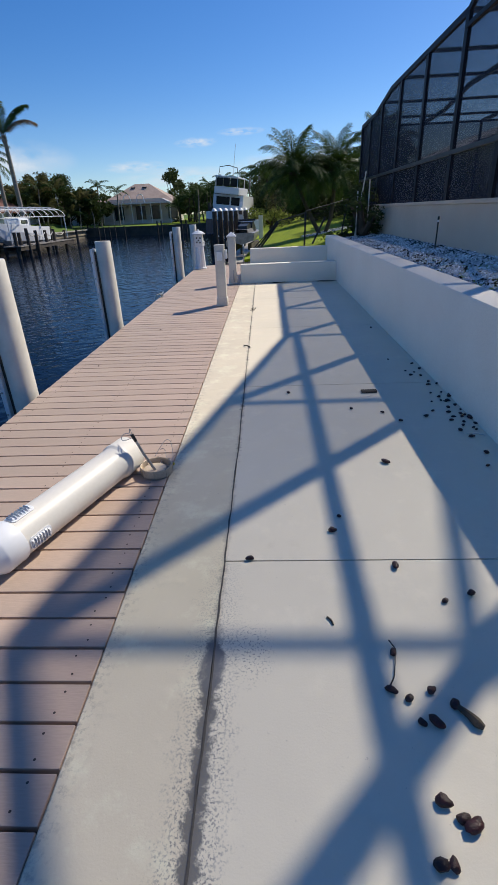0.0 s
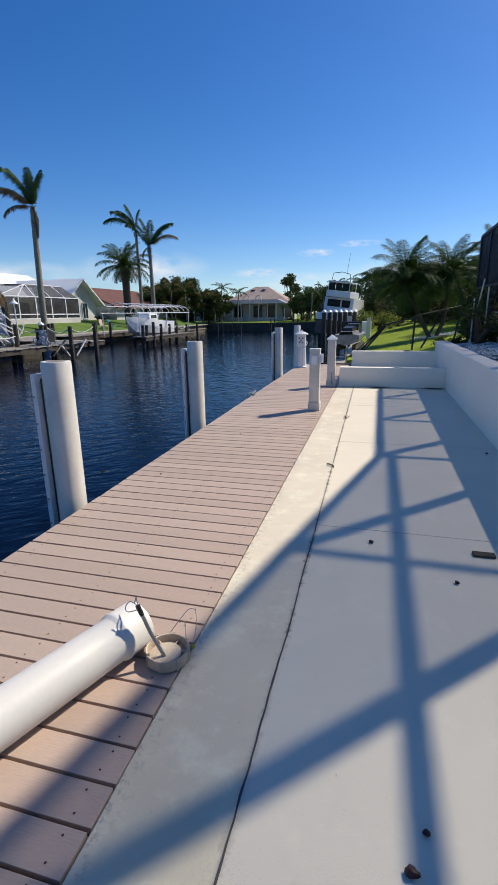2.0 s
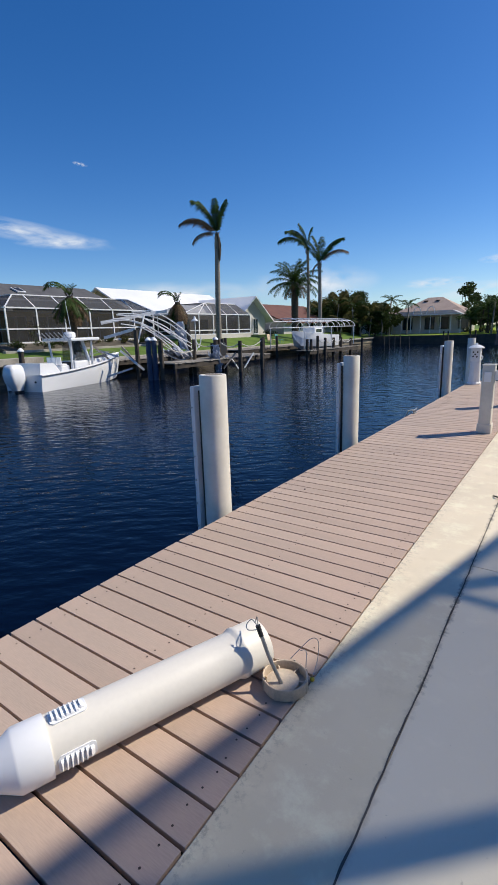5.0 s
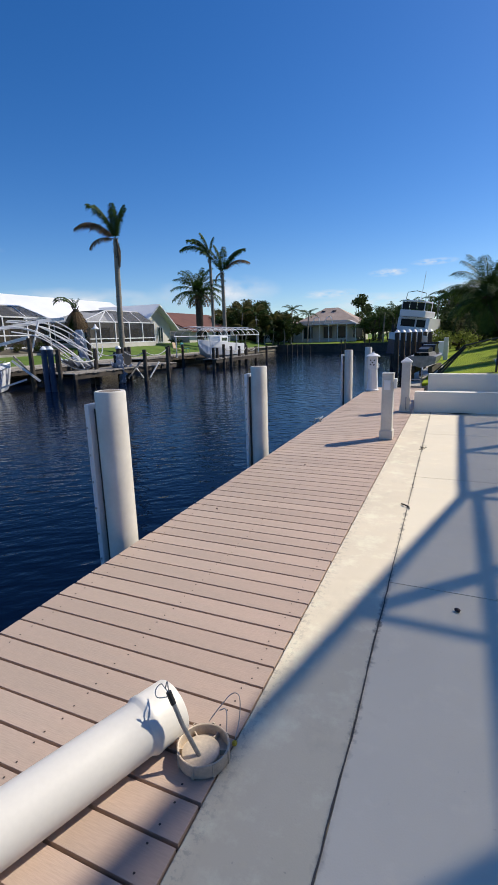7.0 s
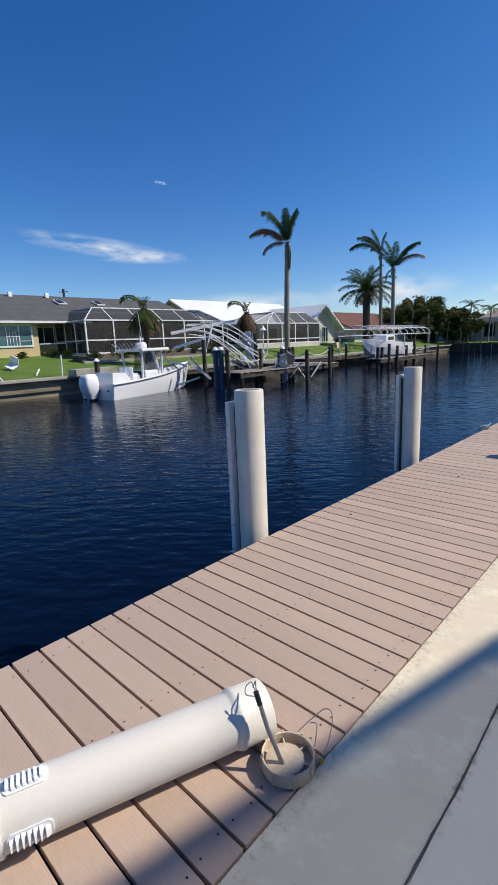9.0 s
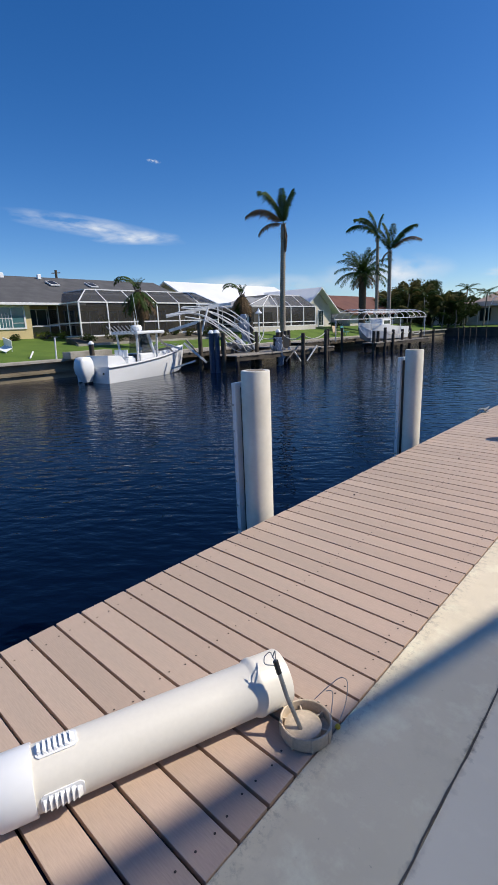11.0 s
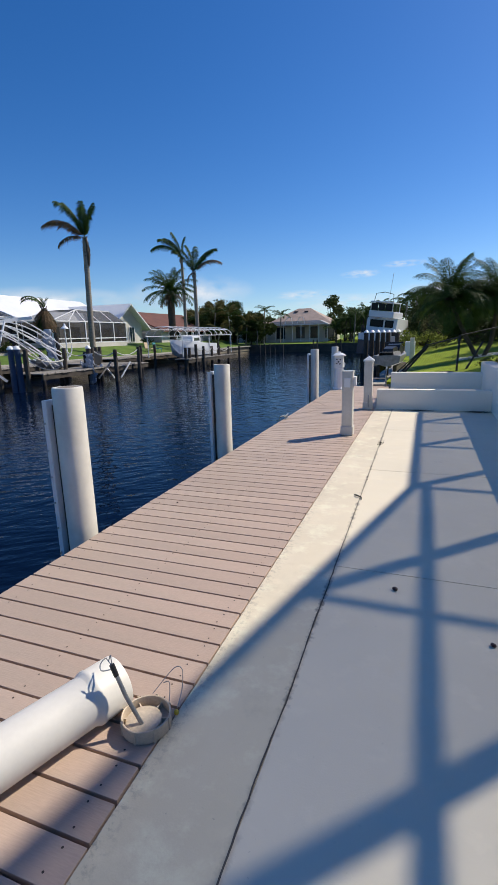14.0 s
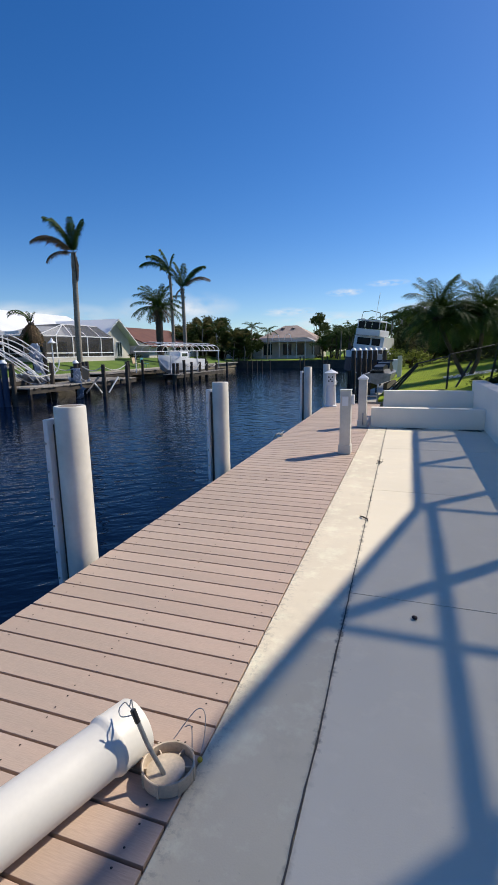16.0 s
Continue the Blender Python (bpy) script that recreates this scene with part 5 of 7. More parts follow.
box(bm, hy(-36.99, 13.72, 0.9), hy(-36.91, 13.82, 3.72))
part("downspout", bm, WHITE_METAL, HY)
window_on(HY, -36.99, 14.12, 16.85, 2.06, 3.56, GLASS_BLUE, 3, HYO, 0.12)
bm = BM()
for z in (2.75,):
    box(bm, hy(-36.98, 15.03, z - 0.02), hy(-36.94, 15.95, z + 0.02))
for k in range(1, 4):
    y = 15.03 + 0.23 * k
    box(bm, hy(-36.98, y - 0.018, 2.06), hy(-36.94, y + 0.018, 3.1))
box(bm, hy(-36.98, 15.95, 2.38), hy(-36.94, 16.85, 2.42))
part("muntins", bm, WHITE_METAL, HY)
window_on(HY, -38.69, 17.75, 20.3, 2.15, 3.45, GLASS, 3, HYO, 0.06)
bm = BM()
box(bm, hy(-37.06, 17.42, 2.10), hy(-37.0, 21.3, 2.17))
part("lanai_rail", bm, WHITE_METAL, HY, "white lanai rail")
for y0, y1 in ((21.0, 21.9), (22.4, 24.2), (24.8, 27.6), (29.0, 31.8)):
    bm = BM()
    box(bm, hy(-38.70, y0, 1.2), hy(-38.66, y1, 3.35))
    d = part("glass_door", bm, GLASS, HY, "dark sliding glass door")
    bm = BM()
    for y in (y0, (y0 + y1) / 2, y1):
        box(bm, hy(-38.68, y - 0.04, 1.2), hy(-38.6, y + 0.04, 3.4))
    part("door_frame", bm, WHITE_METAL, d)
for y in (21.6, 25.4):
    bm = BM()
    box(bm, (-0.6, -0.42, -0.05), (0.6, 0.42, 0.07), 0.02, pose(-41.3 + 43.5, y - 20, 5.82 - 1.2, 0, 20.8, 0))
    sk = part("skylight", bm, WHITE_METAL, HY, "skylight in a pale frame")
    bm = BM()
    box(bm, (-0.5, -0.33, 0.05), (0.5, 0.33, 0.085), 0.01, pose(-41.3 + 43.5, y - 20, 5.82 - 1.2, 0, 20.8, 0))
    part("skylight_glass", bm, BLACK, sk)
for y, x in ((18.0, -43.0), (21.2, -42.9)):
    bm = BM()
    box(bm, (x + 43.5 - 0.14, y - 20 - 0.16, 5.1), (x + 43.5 + 0.14, y - 20 + 0.16, 5.52), 0.04)
    part("roof_vent", bm, PVC_WHITE, HY)
# wing of the yellow house, its walls coloured olive for the eaves' shade
HW = gable_house("house_wing", -46, -37.15, 4.2, 13.35, 1.2, 3.75, 6.6, "x", OLIVE, ROOF_GREY, "house wing with walls in an olive shade tone and a grey shingle gable roof", 0.45)
hwb = (-41.575, 8.775, 1.2)
bm = BM()
box(bm, (-37.15 - hwb[0], 12.6 - hwb[1], 2.05), (-37.0 - hwb[0], 13.1 - hwb[1], 2.4), 0.02)
part("wall_vent", bm, WHITE_METAL, HW, "white wall vent box")
bm = BM()
box(bm, (-37.15 - hwb[0], 10.9 - hwb[1], 0.02), (-37.1 - hwb[0], 12.2 - hwb[1], 2.2))
part("dark_door", bm, GLASS, HW, "dark glass door")
up = BM()
rod(up, (-52, 27.4, 1), (-52, 27.4, 8.35), 0.14, n=8)
bar(up, (-52, 26.9, 8.0), (-52, 27.9, 8.1), 0.09, 0.09)
single("utility_pole", up, TIMBER, "dark timber utility pole behind a house", "utility pole")

gable_house("house", -51, -39.5, 37.5, 57, 1.2, 4.0, 7.0, "y", OLIVE, ROOF_WHITE, "olive house with a white metal gable roof", 0.5)
HC = gable_house("house", -50, -34.4, 49.1, 55.9, 1.2, 3.5, 5.93, "x", OFFWHITE, ROOF_WHITE, "off-white house with a white metal gable roof", 0.9)
window_on(HC, -34.39, 49.7, 50.7, 1.5, 3.0, GLASS, 2, (-42.2, 52.5, 1.2))
window_on(HC, -34.39, 53.0, 54.0, 1.3, 3.1, GLASS, 2, (-42.2, 52.5, 1.2))
HR = gable_house("house", -45, -33, 58.5, 75, 1.2, 3.0, 5.5, "y", OFFWHITE, ROOF_RED, "house with a dark red tiled roof behind palms", 0.8)
window_on(HR, -32.99, 60.5, 63.5, 1.6, 2.8, GLASS, 3, (-39, 66.75, 1.2))
window_on(HR, -32.99, 66.0, 71.5, 1.6, 2.8, GLASS, 4, (-39, 66.75, 1.2))
gable_house("house", -62, -50, 68, 84, 1.2, 4.0, 7.3, "y", OFFWHITE, ROOF_GREY, "distant house with a grey roof", 0.6)


def hip_house(name, x0, x1, y0, y1, base, eave, ridge, wall_m, roof_m, label):
    cx, cy = (x0 + x1) / 2, (y0 + y1) / 2
    h = thing(name, (cx, cy, base), label, "house")
    b = BM()
    box(b, (x0 - cx, y0 - cy, -1), (x1 - cx, y1 - cy, eave - base))
    part("wall", b, wall_m, h)
    b = BM()
    o, hy = 0.7, (y1 - y0) / 2
    c = [b.verts.new((sx * ((x1 - x0) / 2 + o), sy * (hy + o), eave - base - 0.05)) for sx, sy in ((-1, -1), (1, -1), (1, 1), (-1, 1))]
    r = [b.verts.new((s * ((x1 - x0) / 2 - hy), 0, ridge - base)) for s in (-1, 1)]
    b.faces.new((c[0], c[1], r[1], r[0]))
    b.faces.new((c[2], c[3], r[0], r[1]))
    b.faces.new((c[1], c[2], r[1]))
    b.faces.new((c[3], c[0], r[0]))
    d = [b.verts.new(v.co - Vector((0, 0, 0.2))) for v in c]
    for i in range(4):
        b.faces.new((c[i], c[(i + 1) % 4], d[(i + 1) % 4], d[i]))
    b.faces.new(d)
    part("roof", b, roof_m, h)
    return h


HE = hip_house("house", -27, -15.0, 87, 96.5, 0.5, 3.4, 6.5, OFFWHITE, ROOF_TILE, "cream house with a pinkish tiled hip roof at the canal's end")
for x in (-24.3, -20.6, -18.2, -15.2):
    bm = BM()
    box(bm, (x - 0.8 + 21, 86.9 - 91.75, 0.45), (x + 0.8 + 21, 86.99 - 91.75, 2.5))
    part("window", bm, GLASS, HE)
for x in (-22.3, -20.3):
    bm = BM()
    box(bm, (x - 0.35 + 21.0, -1.0, 5.32), (x + 0.35 + 21.0, -0.3, 5.46), 0.02, pose(0, -0.4, 0, 0, 0, 0))
    part("skylight", bm, BLACK, HE)
bm = BM()
prism(bm, [(-5.3, 2.75), (6.0, 2.75), (6.0, 2.85), (4.6, 3.5), (-3.9, 3.5), (-5.3, 2.85)], "y", -7.6, -4.9)
part("porch_roof", bm, see_through("porch_screen_pale", (0.6, 0.6, 0.62), 0.35), HE, "pale screened porch roof")
for x in (-5.2, -3.6, -2.0, -0.4, 1.2, 2.8, 4.4, 5.9):
    bm = BM()
    bar(bm, (x, -7.6, -0.8), (x, -7.6, 2.95), 0.12, 0.12)
    part("porch_post", bm, WHITE_METAL, HE)
bm = BM()
box(bm, (-5.3, -7.65, -1), (6.0, -7.5, 0.35))
part("porch_wall", bm, OFFWHITE, HE)
for x in (-1.0, 1.2):
    bm = BM()
    tube(bm, [(x - 0.7, -7.7, 3.0), (x - 0.45, -7.5, 3.9), (x - 0.2, -7.3, 4.15), (x + 0.2, -7.3, 4.15), (x + 0.45, -7.5, 3.9), (x + 0.7, -7.7, 3.0)], 0.07, 6)
    part("arched_frame", bm, WHITE_METAL, HE)
bm = BM()
bar(bm, (-5.3, -7.62, 2.86), (6.0, -7.62, 2.86), 0.2, 0.14)
part("porch_fascia", bm, WHITE_METAL, HE)
hip_house("house", -36, -28.2, 88, 98, 0.5, 3.7, 5.6, OFFWHITE, ROOF_TILE, "second cream house with a tiled roof at the canal's end")


def far_cage(x0, x1, y0, y1, base, eave, top, n, label, knee=0.45, ends=(1.6, 1.6)):
    """A white framed pool cage with a mansard screen roof."""
    c = thing("pool_cage", ((x0 + x1) / 2, (y0 + y1) / 2, base), label, "pool cage")
    off = Vector(((x0 + x1) / 2, (y0 + y1) / 2, base))
    ins = 1.6
    stops = [y0 + (y1 - y0) * i / n for i in range(n + 1)]

    def w(x, y, z):
        return Vector((x, y, z)) - off
    for y in stops:
        b = BM()
        bar(b, w(x1, y, base), w(x1, y, eave), 0.11, 0.11)
        part("post", b, WHITE_METAL, c)
        b = BM()
        yy = min(max(y, y0 + ends[0]), y1 - ends[1])
        bar(b, w(x1, y, eave), w(x1 - ins, yy, top), 0.08, 0.08)
        bar(b, w(x1 - ins, yy, top), w(x0, yy, top), 0.08, 0.08)
        part("roof_rib", b, WHITE_METAL, c)
    for y in (y0, y1):
        for k in range(1, 4):
            x = x1 + (x0 - x1) * k / 3
            b = BM()
            bar(b, w(x, y, base), w(x, y, eave), 0.08, 0.08)
            part("post", b, WHITE_METAL, c)
    for z, wd in ((eave, 0.15), (base + (1.05 if base < 1.3 else knee), 0.09), (base + 0.04, 0.1)):
        b = BM()
        bar(b, w(x1, y0, z), w(x1, y1, z), wd, 0.1)
        part("rail", b, WHITE_METAL, c)
        for y in (y0, y1):
            b = BM()
            bar(b, w(x1, y, z), w(x0, y, z), wd, 0.1)
            part("rail", b, WHITE_METAL, c)
    b = BM()
    bar(b, w(x1 - ins, y0 + ends[0], top), w(x1 - ins, y1 - ends[1], top), 0.09, 0.09)
    part("top_rail", b, WHITE_METAL, c)
    b = BM()
    sheet(b, [w(x1, y0, base), w(x1, y1, base), w(x1, y1, eave), w(x1, y0, eave)])
    for ya in (y0, y1):
        sheet(b, [w(x1, ya, base), w(x0, ya, base), w(x0, ya, eave), w(x1, ya, eave)])
    part("wall_mesh", b, SCREEN_FAR, c, "grey screen mesh")
    b = BM()
    sheet(b, [w(x1, y0, eave), w(x1, y1, eave), w(x1 - ins, y1 - ends[1], top), w(x1 - ins, y0 + ends[0], top)])
    sheet(b, [w(x1 - ins, y0 + ends[0], top), w(x1 - ins, y1 - ends[1], top), w(x0, y1 - ends[1], top), w(x0, y0 + ends[0], top)])
    for ya, yb in ((y0, y0 + ends[0]), (y1, y1 - ends[1])):
        sheet(b, [w(x1, ya, eave), w(x0, ya, eave), w(x0, yb, top), w(x1 - ins, yb, top)])
    part("roof_mesh", b, SCREEN_FAR_ROOF, c, "dark grey roof screen")
    b = BM()
    box(b, tuple(w(x0, y0, base - 1.2)), tuple(w(x1 + 0.05, y1, base)))
    part("plinth", b, OFFWHITE, c)
    return c


far_cage(-38.6, -33.5, 19.6, 34.2, 1.2, 3.78, 4.85, 6, "white framed screened pool cage beside a yellow house")
far_cage(-36.2, -31, 35.8, 47.3, 1.36, 3.43, 4.68, 5, "white framed screened pool cage before a white house", ends=(5.3, 0.7))
for y in (38.2, 41.5, 44.8):
    bm = BM()
    box(bm, (-36.4, y - 1.2, 1.0), (-36.28, y + 1.2, 3.1), 0.01)
    single("sliding_door", bm, GLASS, "dark glass sliding door inside a pool cage", "door", group="sliding doors behind the cages")
bm = BM()
box(bm, (-44, 35.6, 0.5), (-36.4, 49.0, 3.6))
single("house_block", bm, OFFWHITE, "off-white house wall behind a pool cage", "house")

# shrubs and planters on the far bank
for x, y, rx, h, seed, m in ((-36.4, 18.1, 0.7, 0.6, 61, FOLIAGE_YELLOW), (-36.4, 19.4, 0.6, 0.5, 62, FOLIAGE_YELLOW), (-36.3, 15.6, 0.22, 0.25, 63, FOLIAGE), (-32.6, 21.5, 0.9, 0.7, 64, FOLIAGE), (-32.6, 26.2, 0.8, 1.0, 65, FOLIAGE_WARM), (-32.6, 31.5, 0.7, 0.8, 66, FOLIAGE),
                              (-33.9, 21.6, 0.5, 1.9, 67, FOLIAGE), (-31, 51.8, 0.9, 0.7, 68, FOLIAGE), (-30, 60, 1.0, 0.8, 69, FOLIAGE), (-29, 66, 1.2, 0.8, 70, FOLIAGE), (-14.5, 85.5, 0.9, 0.8, 71, FOLIAGE), (-11.0, 84, 1.0, 1.2, 72, FOLIAGE_YELLOW), (-24, 64, 1.0, 0.7, 73, FOLIAGE)):
    gz = ground_z(x, y)
    clump((x, y, gz), rx, rx, 0.15, h, 8, 0.07, 420, m, "low garden shrub near a house on the far bank", seed, "shrub", "shrub", rr=(0.25, 0.5))
bm = BM()
prism(bm, [(-33.55, 0.0), (-33.55, 1.16), (-32.6, 1.0), (-31.62, 0.66), (-31.62, 0.0)], "y", 18.3, 33.9)
single("shrub_bed", bm, surf("bed_mulch", (0.10, 0.085, 0.06), (0.05, 0.045, 0.035), rough=0.95, scale=2.0, fine=14, bump=0.8), "dark mulched planting bed before a pool cage", "planting bed", "structure")
for k, (x, y, rx, h, m) in enumerate(((-32.5, 19.6, 0.6, 0.5, FOLIAGE), (-32.7, 23.4, 0.5, 0.6, FOLIAGE), (-32.4, 24.7, 0.5, 0.6, FOLIAGE_WARM), (-32.9, 28.0, 0.5, 0.8, FOLIAGE), (-32.3, 29.4, 0.5, 0.6, FOLIAGE_WARM), (-32.8, 32.0, 0.6, 0.8, FOLIAGE))):
    clump((x, y, 0.85), rx, rx, 0.15, h, 8, 0.08, 380, m, "leafy shrub in a mulched bed by a pool cage", 160 + k, "shrub", "shrub", rr=(0.22, 0.42))
bm = BM()
box(bm, (-32.0, 18.2, 0.2), (-31.6, 34.0, 0.72), 0.02)
single("planter_wall", bm, SEAWALL, "low pale block planter wall on the far lawn", "wall")
lc = thing("lawn_chair", (-31.0, 12.9, ground_z(-31.0, 12.9)), "white plastic lawn chair tipped over on the grass", "chair", turn=30)
bm = BM()
box(bm, (-0.3, -0.3, 0.25), (0.3, 0.3, 0.3), 0.01, pose(0, 0, 0, 25, 20, 0))
part("seat", bm, PVC_WHITE, lc)
bm = BM()
box(bm, (-0.3, 0.27, 0.3), (0.3, 0.32, 0.85), 0.01, pose(0, 0, 0, 25, 20, 0))
part("backrest", bm, PVC_WHITE, lc)
for sx, sy in ((-1, -1), (1, -1), (-1, 1), (1, 1)):
    bm = BM()
    rod(bm, (sx * 0.26, sy * 0.26, 0), (sx * 0.27, sy * 0.27, 0.28), 0.025)
    bmesh.ops.transform(bm, verts=bm.verts, matrix=pose(0, 0, 0.0, 25, 20, 0))
    part("leg", bm, PVC_WHITE, lc)
for a, b_, lab in (((-27.1, 10.86, 0.0), (-30.0, 9.9, 2.6), "long white aluminium pole leaning on the far lawn"), ((-26.9, 14.2, 0.05), (-26.9, 14.25, 1.3), "short white pole stuck in the far lawn"), ((-28.0, 13.1, 0.12), (-28.4, 13.5, 0.5), "white pole lying on the far lawn")):
    bm = BM()
    rod(bm, a, b_, 0.05, n=8)
    single("loose_pole", bm, WHITE_METAL, lab, "pole", group="loose poles on the far lawn")

for x, y in ((-31.0, 10.35), (-30.9, 10.62), (-31.05, 10.92)):
    bm = BM()
    lathe(bm, [(0, 0), (0.09, 0.02), (0.14, 0.10), (0.145, 0.16), (0.12, 0.25), (0.05, 0.30), (0.03, 0.34), (0, 0.34)], 16, (x, y, ground_z(x, y) - 0.01))
    single("dock_buoy", bm, PVC_WHITE, "round white float lying on the far lawn", "buoy", group="white floats on the lawn", smooth=True)
bm = BM()
box(bm, (-26.9, 14.6, 0.0), (-25.9, 17.4, 0.42), 0.02)
single("landing_block", bm, SEAWALL, "grey concrete landing on the far seawall", "landing", "structure")

# ---- far docks ----


def timber_pile(x, y, top, r=0.14, m=TIMBER, cap=False, label="dark weathered timber dock pile"):
    t = thing("timber_pile", (x, y, WATER_Z - 1.2), label, "piling", "timber piles of the far docks")
    h = top - (WATER_Z - 1.2)
    b = BM()
    lathe(b, [(0, 0), (r, 0), (r * 0.97, h * 0.5), (r * 0.9, h - 0.03), (r * 0.8, h), (0, h)], 12)
    part("shaft", b, m, t)
    if cap:
        b = BM()
        lathe(b, [(r * 1.15, h - 0.03), (r * 1.15, h + 0.02), (r * 0.5, h + 0.15), (0, h + 0.18)], 12)
        part("cone_cap", b, PVC_WHITE, t, "white cone cap")
    return t


def plank_dock(name, x0, x1, y0, y1, z, label):
    t = thing(name, ((x0 + x1) / 2, (y0 + y1) / 2, z), label, "dock")
    cx, cy = (x0 + x1) / 2, (y0 + y1) / 2
    n = max(4, int((y1 - y0) / 0.28))
    b = BM()
    box(b, (x0 - cx, -0.13, -0.06), (x1 - cx, 0.13, 0.0))
    me = mesh_of("plank", b, TIMBER_PALE)
    for i in range(n):
        o = part("plank", me, None, t)
        o.matrix_basis = pose(random.uniform(-0.04, 0.04), y0 - cy + (i + 0.5) * (y1 - y0) / n, random.uniform(-0.012, 0.012), 0, 0, random.uniform(-0.5, 0.5))
    for x in (x0 + 0.1, x1 - 0.1):
        b = BM()
        box(b, (x - cx - 0.05, y0 - cy, -0.34), (x - cx + 0.05, y1 - cy, -0.065))
        part("beam", b, TIMBER, t)
    return t


random.seed(31)
plank_dock("plank_dock", -20.6, -18.3, 20.9, 29.2, -0.12, "weathered grey plank dock on the far bank")
plank_dock("plank_dock", -26.4, -24.4, 18.5, 33.2, -0.06, "weathered plank walkway along the far seawall")
plank_dock("plank_dock", -25.6, -18.2, 29.3, 31.2, -0.10, "weathered cross dock on the far bank")
plank_dock("plank_dock", -19.4, -18.0, 37.3, 48.2, -0.2, "weathered grey boat lift dock on the far bank")
plank_dock("plank_dock", -26.4, -24.6, 36.0, 60.0, -0.08, "long weathered walkway along the far seawall")
for x, y, top in ((-19.25, 20.75, 1.2), (-20.9, 20.4, 1.86), (-23.6, 18.3, 1.35), (-20.5, 24.65, 1.8), (-19.7, 24.2, 1.16), (-18.9, 25.8, 1.1), (-17.85, 26.75, 0.96), (-17.6, 29.07, 1.06), (-21.0, 28.9, 1.1), (-21.2, 22.6, 0.9), (-22.3, 31.0, 1.1), (-24.2, 27, 1.0), (-24.2, 33, 1.0),
                  (-18.4, 37.5, 0.75), (-18.65, 38.7, 0.72), (-18.05, 38.8, 1.0), (-17.95, 40.1, 0.8), (-18.4, 42.9, 0.75), (-18.35, 44.5, 0.78), (-18.75, 47.9, 0.6), (-23.6, 38.6, 1.0), (-23.7, 41.2, 1.05), (-23.8, 46, 1.0), (-24.3, 52, 0.9), (-24.4, 58, 0.9), (-18.9, 51.5, 0.5)):
    timber_pile(x, y, top)
for x, y in ((-19.85, 20.35), (-19.6, 20.55)):
    timber_pile(x, y, 1.22, 0.17, NAVY_WRAP, True, "navy wrapped pile with a white cone cap")
for x, y, top in ((-25.2, 15.6, 0.85), (-25.0, 19.2, 1.2), (-18.9, 25.45, 1.1)):
    timber_pile(x, y, top, 0.16, TIMBER, True, "dark timber pile with a white cone cap")
for x, y in ((-24, 73.8), (-23.2, 73.8), (-22.4, 73.9), (-21.6, 74.0), (-19.5, 71.5), (-15.2, 73.5), (-14.6, 73.5), (-11.5, 72.5), (-10.8, 72.3)):
    timber_pile(x, y, 0.3 if x < -18 else 0.8, 0.11)
ROPES = [((-19.7, 24.2, 1.0), (-18.9, 25.8, 1.0)), ((-18.9, 25.8, 1.0), (-17.85, 26.75, 0.85)), ((-17.85, 26.75, 0.85), (-17.6, 29.07, 0.95)), ((-19.25, 20.75, 1.05), (-19.7, 24.2, 0.5)), ((-18.05, 38.8, 0.85), (-17.95, 40.1, 0.65)), ((-17.95, 40.1, 0.65), (-18.4, 42.9, 0.6)), ((-18.4, 42.9, 0.6), (-18.35, 44.5, 0.65)), ((-18.35, 44.5, 0.65), (-18.75, 47.9, 0.45))]
for a, c in ROPES:
    a, c = Vector(a), Vector(c)
    bm = BM()
    tube(bm, [a.lerp(c, i / 8) - Vector((0, 0, 0.34 * 4 * (i / 8) * (1 - i / 8))) for i in range(9)], 0.035, 6)
    single("dock_rope", bm, ROPE, "sagging white rope between dock piles", "rope", group="ropes between the piles")


def canopy(at, length, width, post_h, rise, ribs, label):
    """The arched aluminium frame of a boat lift canopy, along y."""
    t = thing("boat_canopy", at, label, "boat canopy")
    for i in range(ribs):
        y = -length / 2 + length * i / (ribs - 1)
        pts = []
        for k in range(13):
            a = math.pi * k / 12
            pts.append(Vector((-width / 2 * math.cos(a), y, post_h + rise * math.sin(a))))
        b = BM()
        tube(b, pts, 0.032, 6)
        part("arch_rib", b, WHITE_METAL, t)
    for k in (0, 3, 6, 9, 12):
        a = math.pi * k / 12
        b = BM()
        pa, pb = Vector((-width / 2 * math.cos(a), -length / 2, post_h + rise * math.sin(a))), Vector((-width / 2 * math.cos(a), length / 2, post_h + rise * math.sin(a)))
        rod(b, pa, pb, 0.035, n=6)
        part("long_rail", b, WHITE_METAL, t)
    for x in (-width / 2, width / 2):
        for y in (-length / 2 + 0.3, 0, length / 2 - 0.3):
            b = BM()
            rod(b, (x, y, 0), (x, y, post_h), 0.05, n=8)
            part("post", b, WHITE_METAL, t)
    return t


canopy((-22.0, 46.2, -0.2), 12.4, 3.7, 2.0, 0.85, 10, "white arched aluminium boat lift canopy frame with no cover")
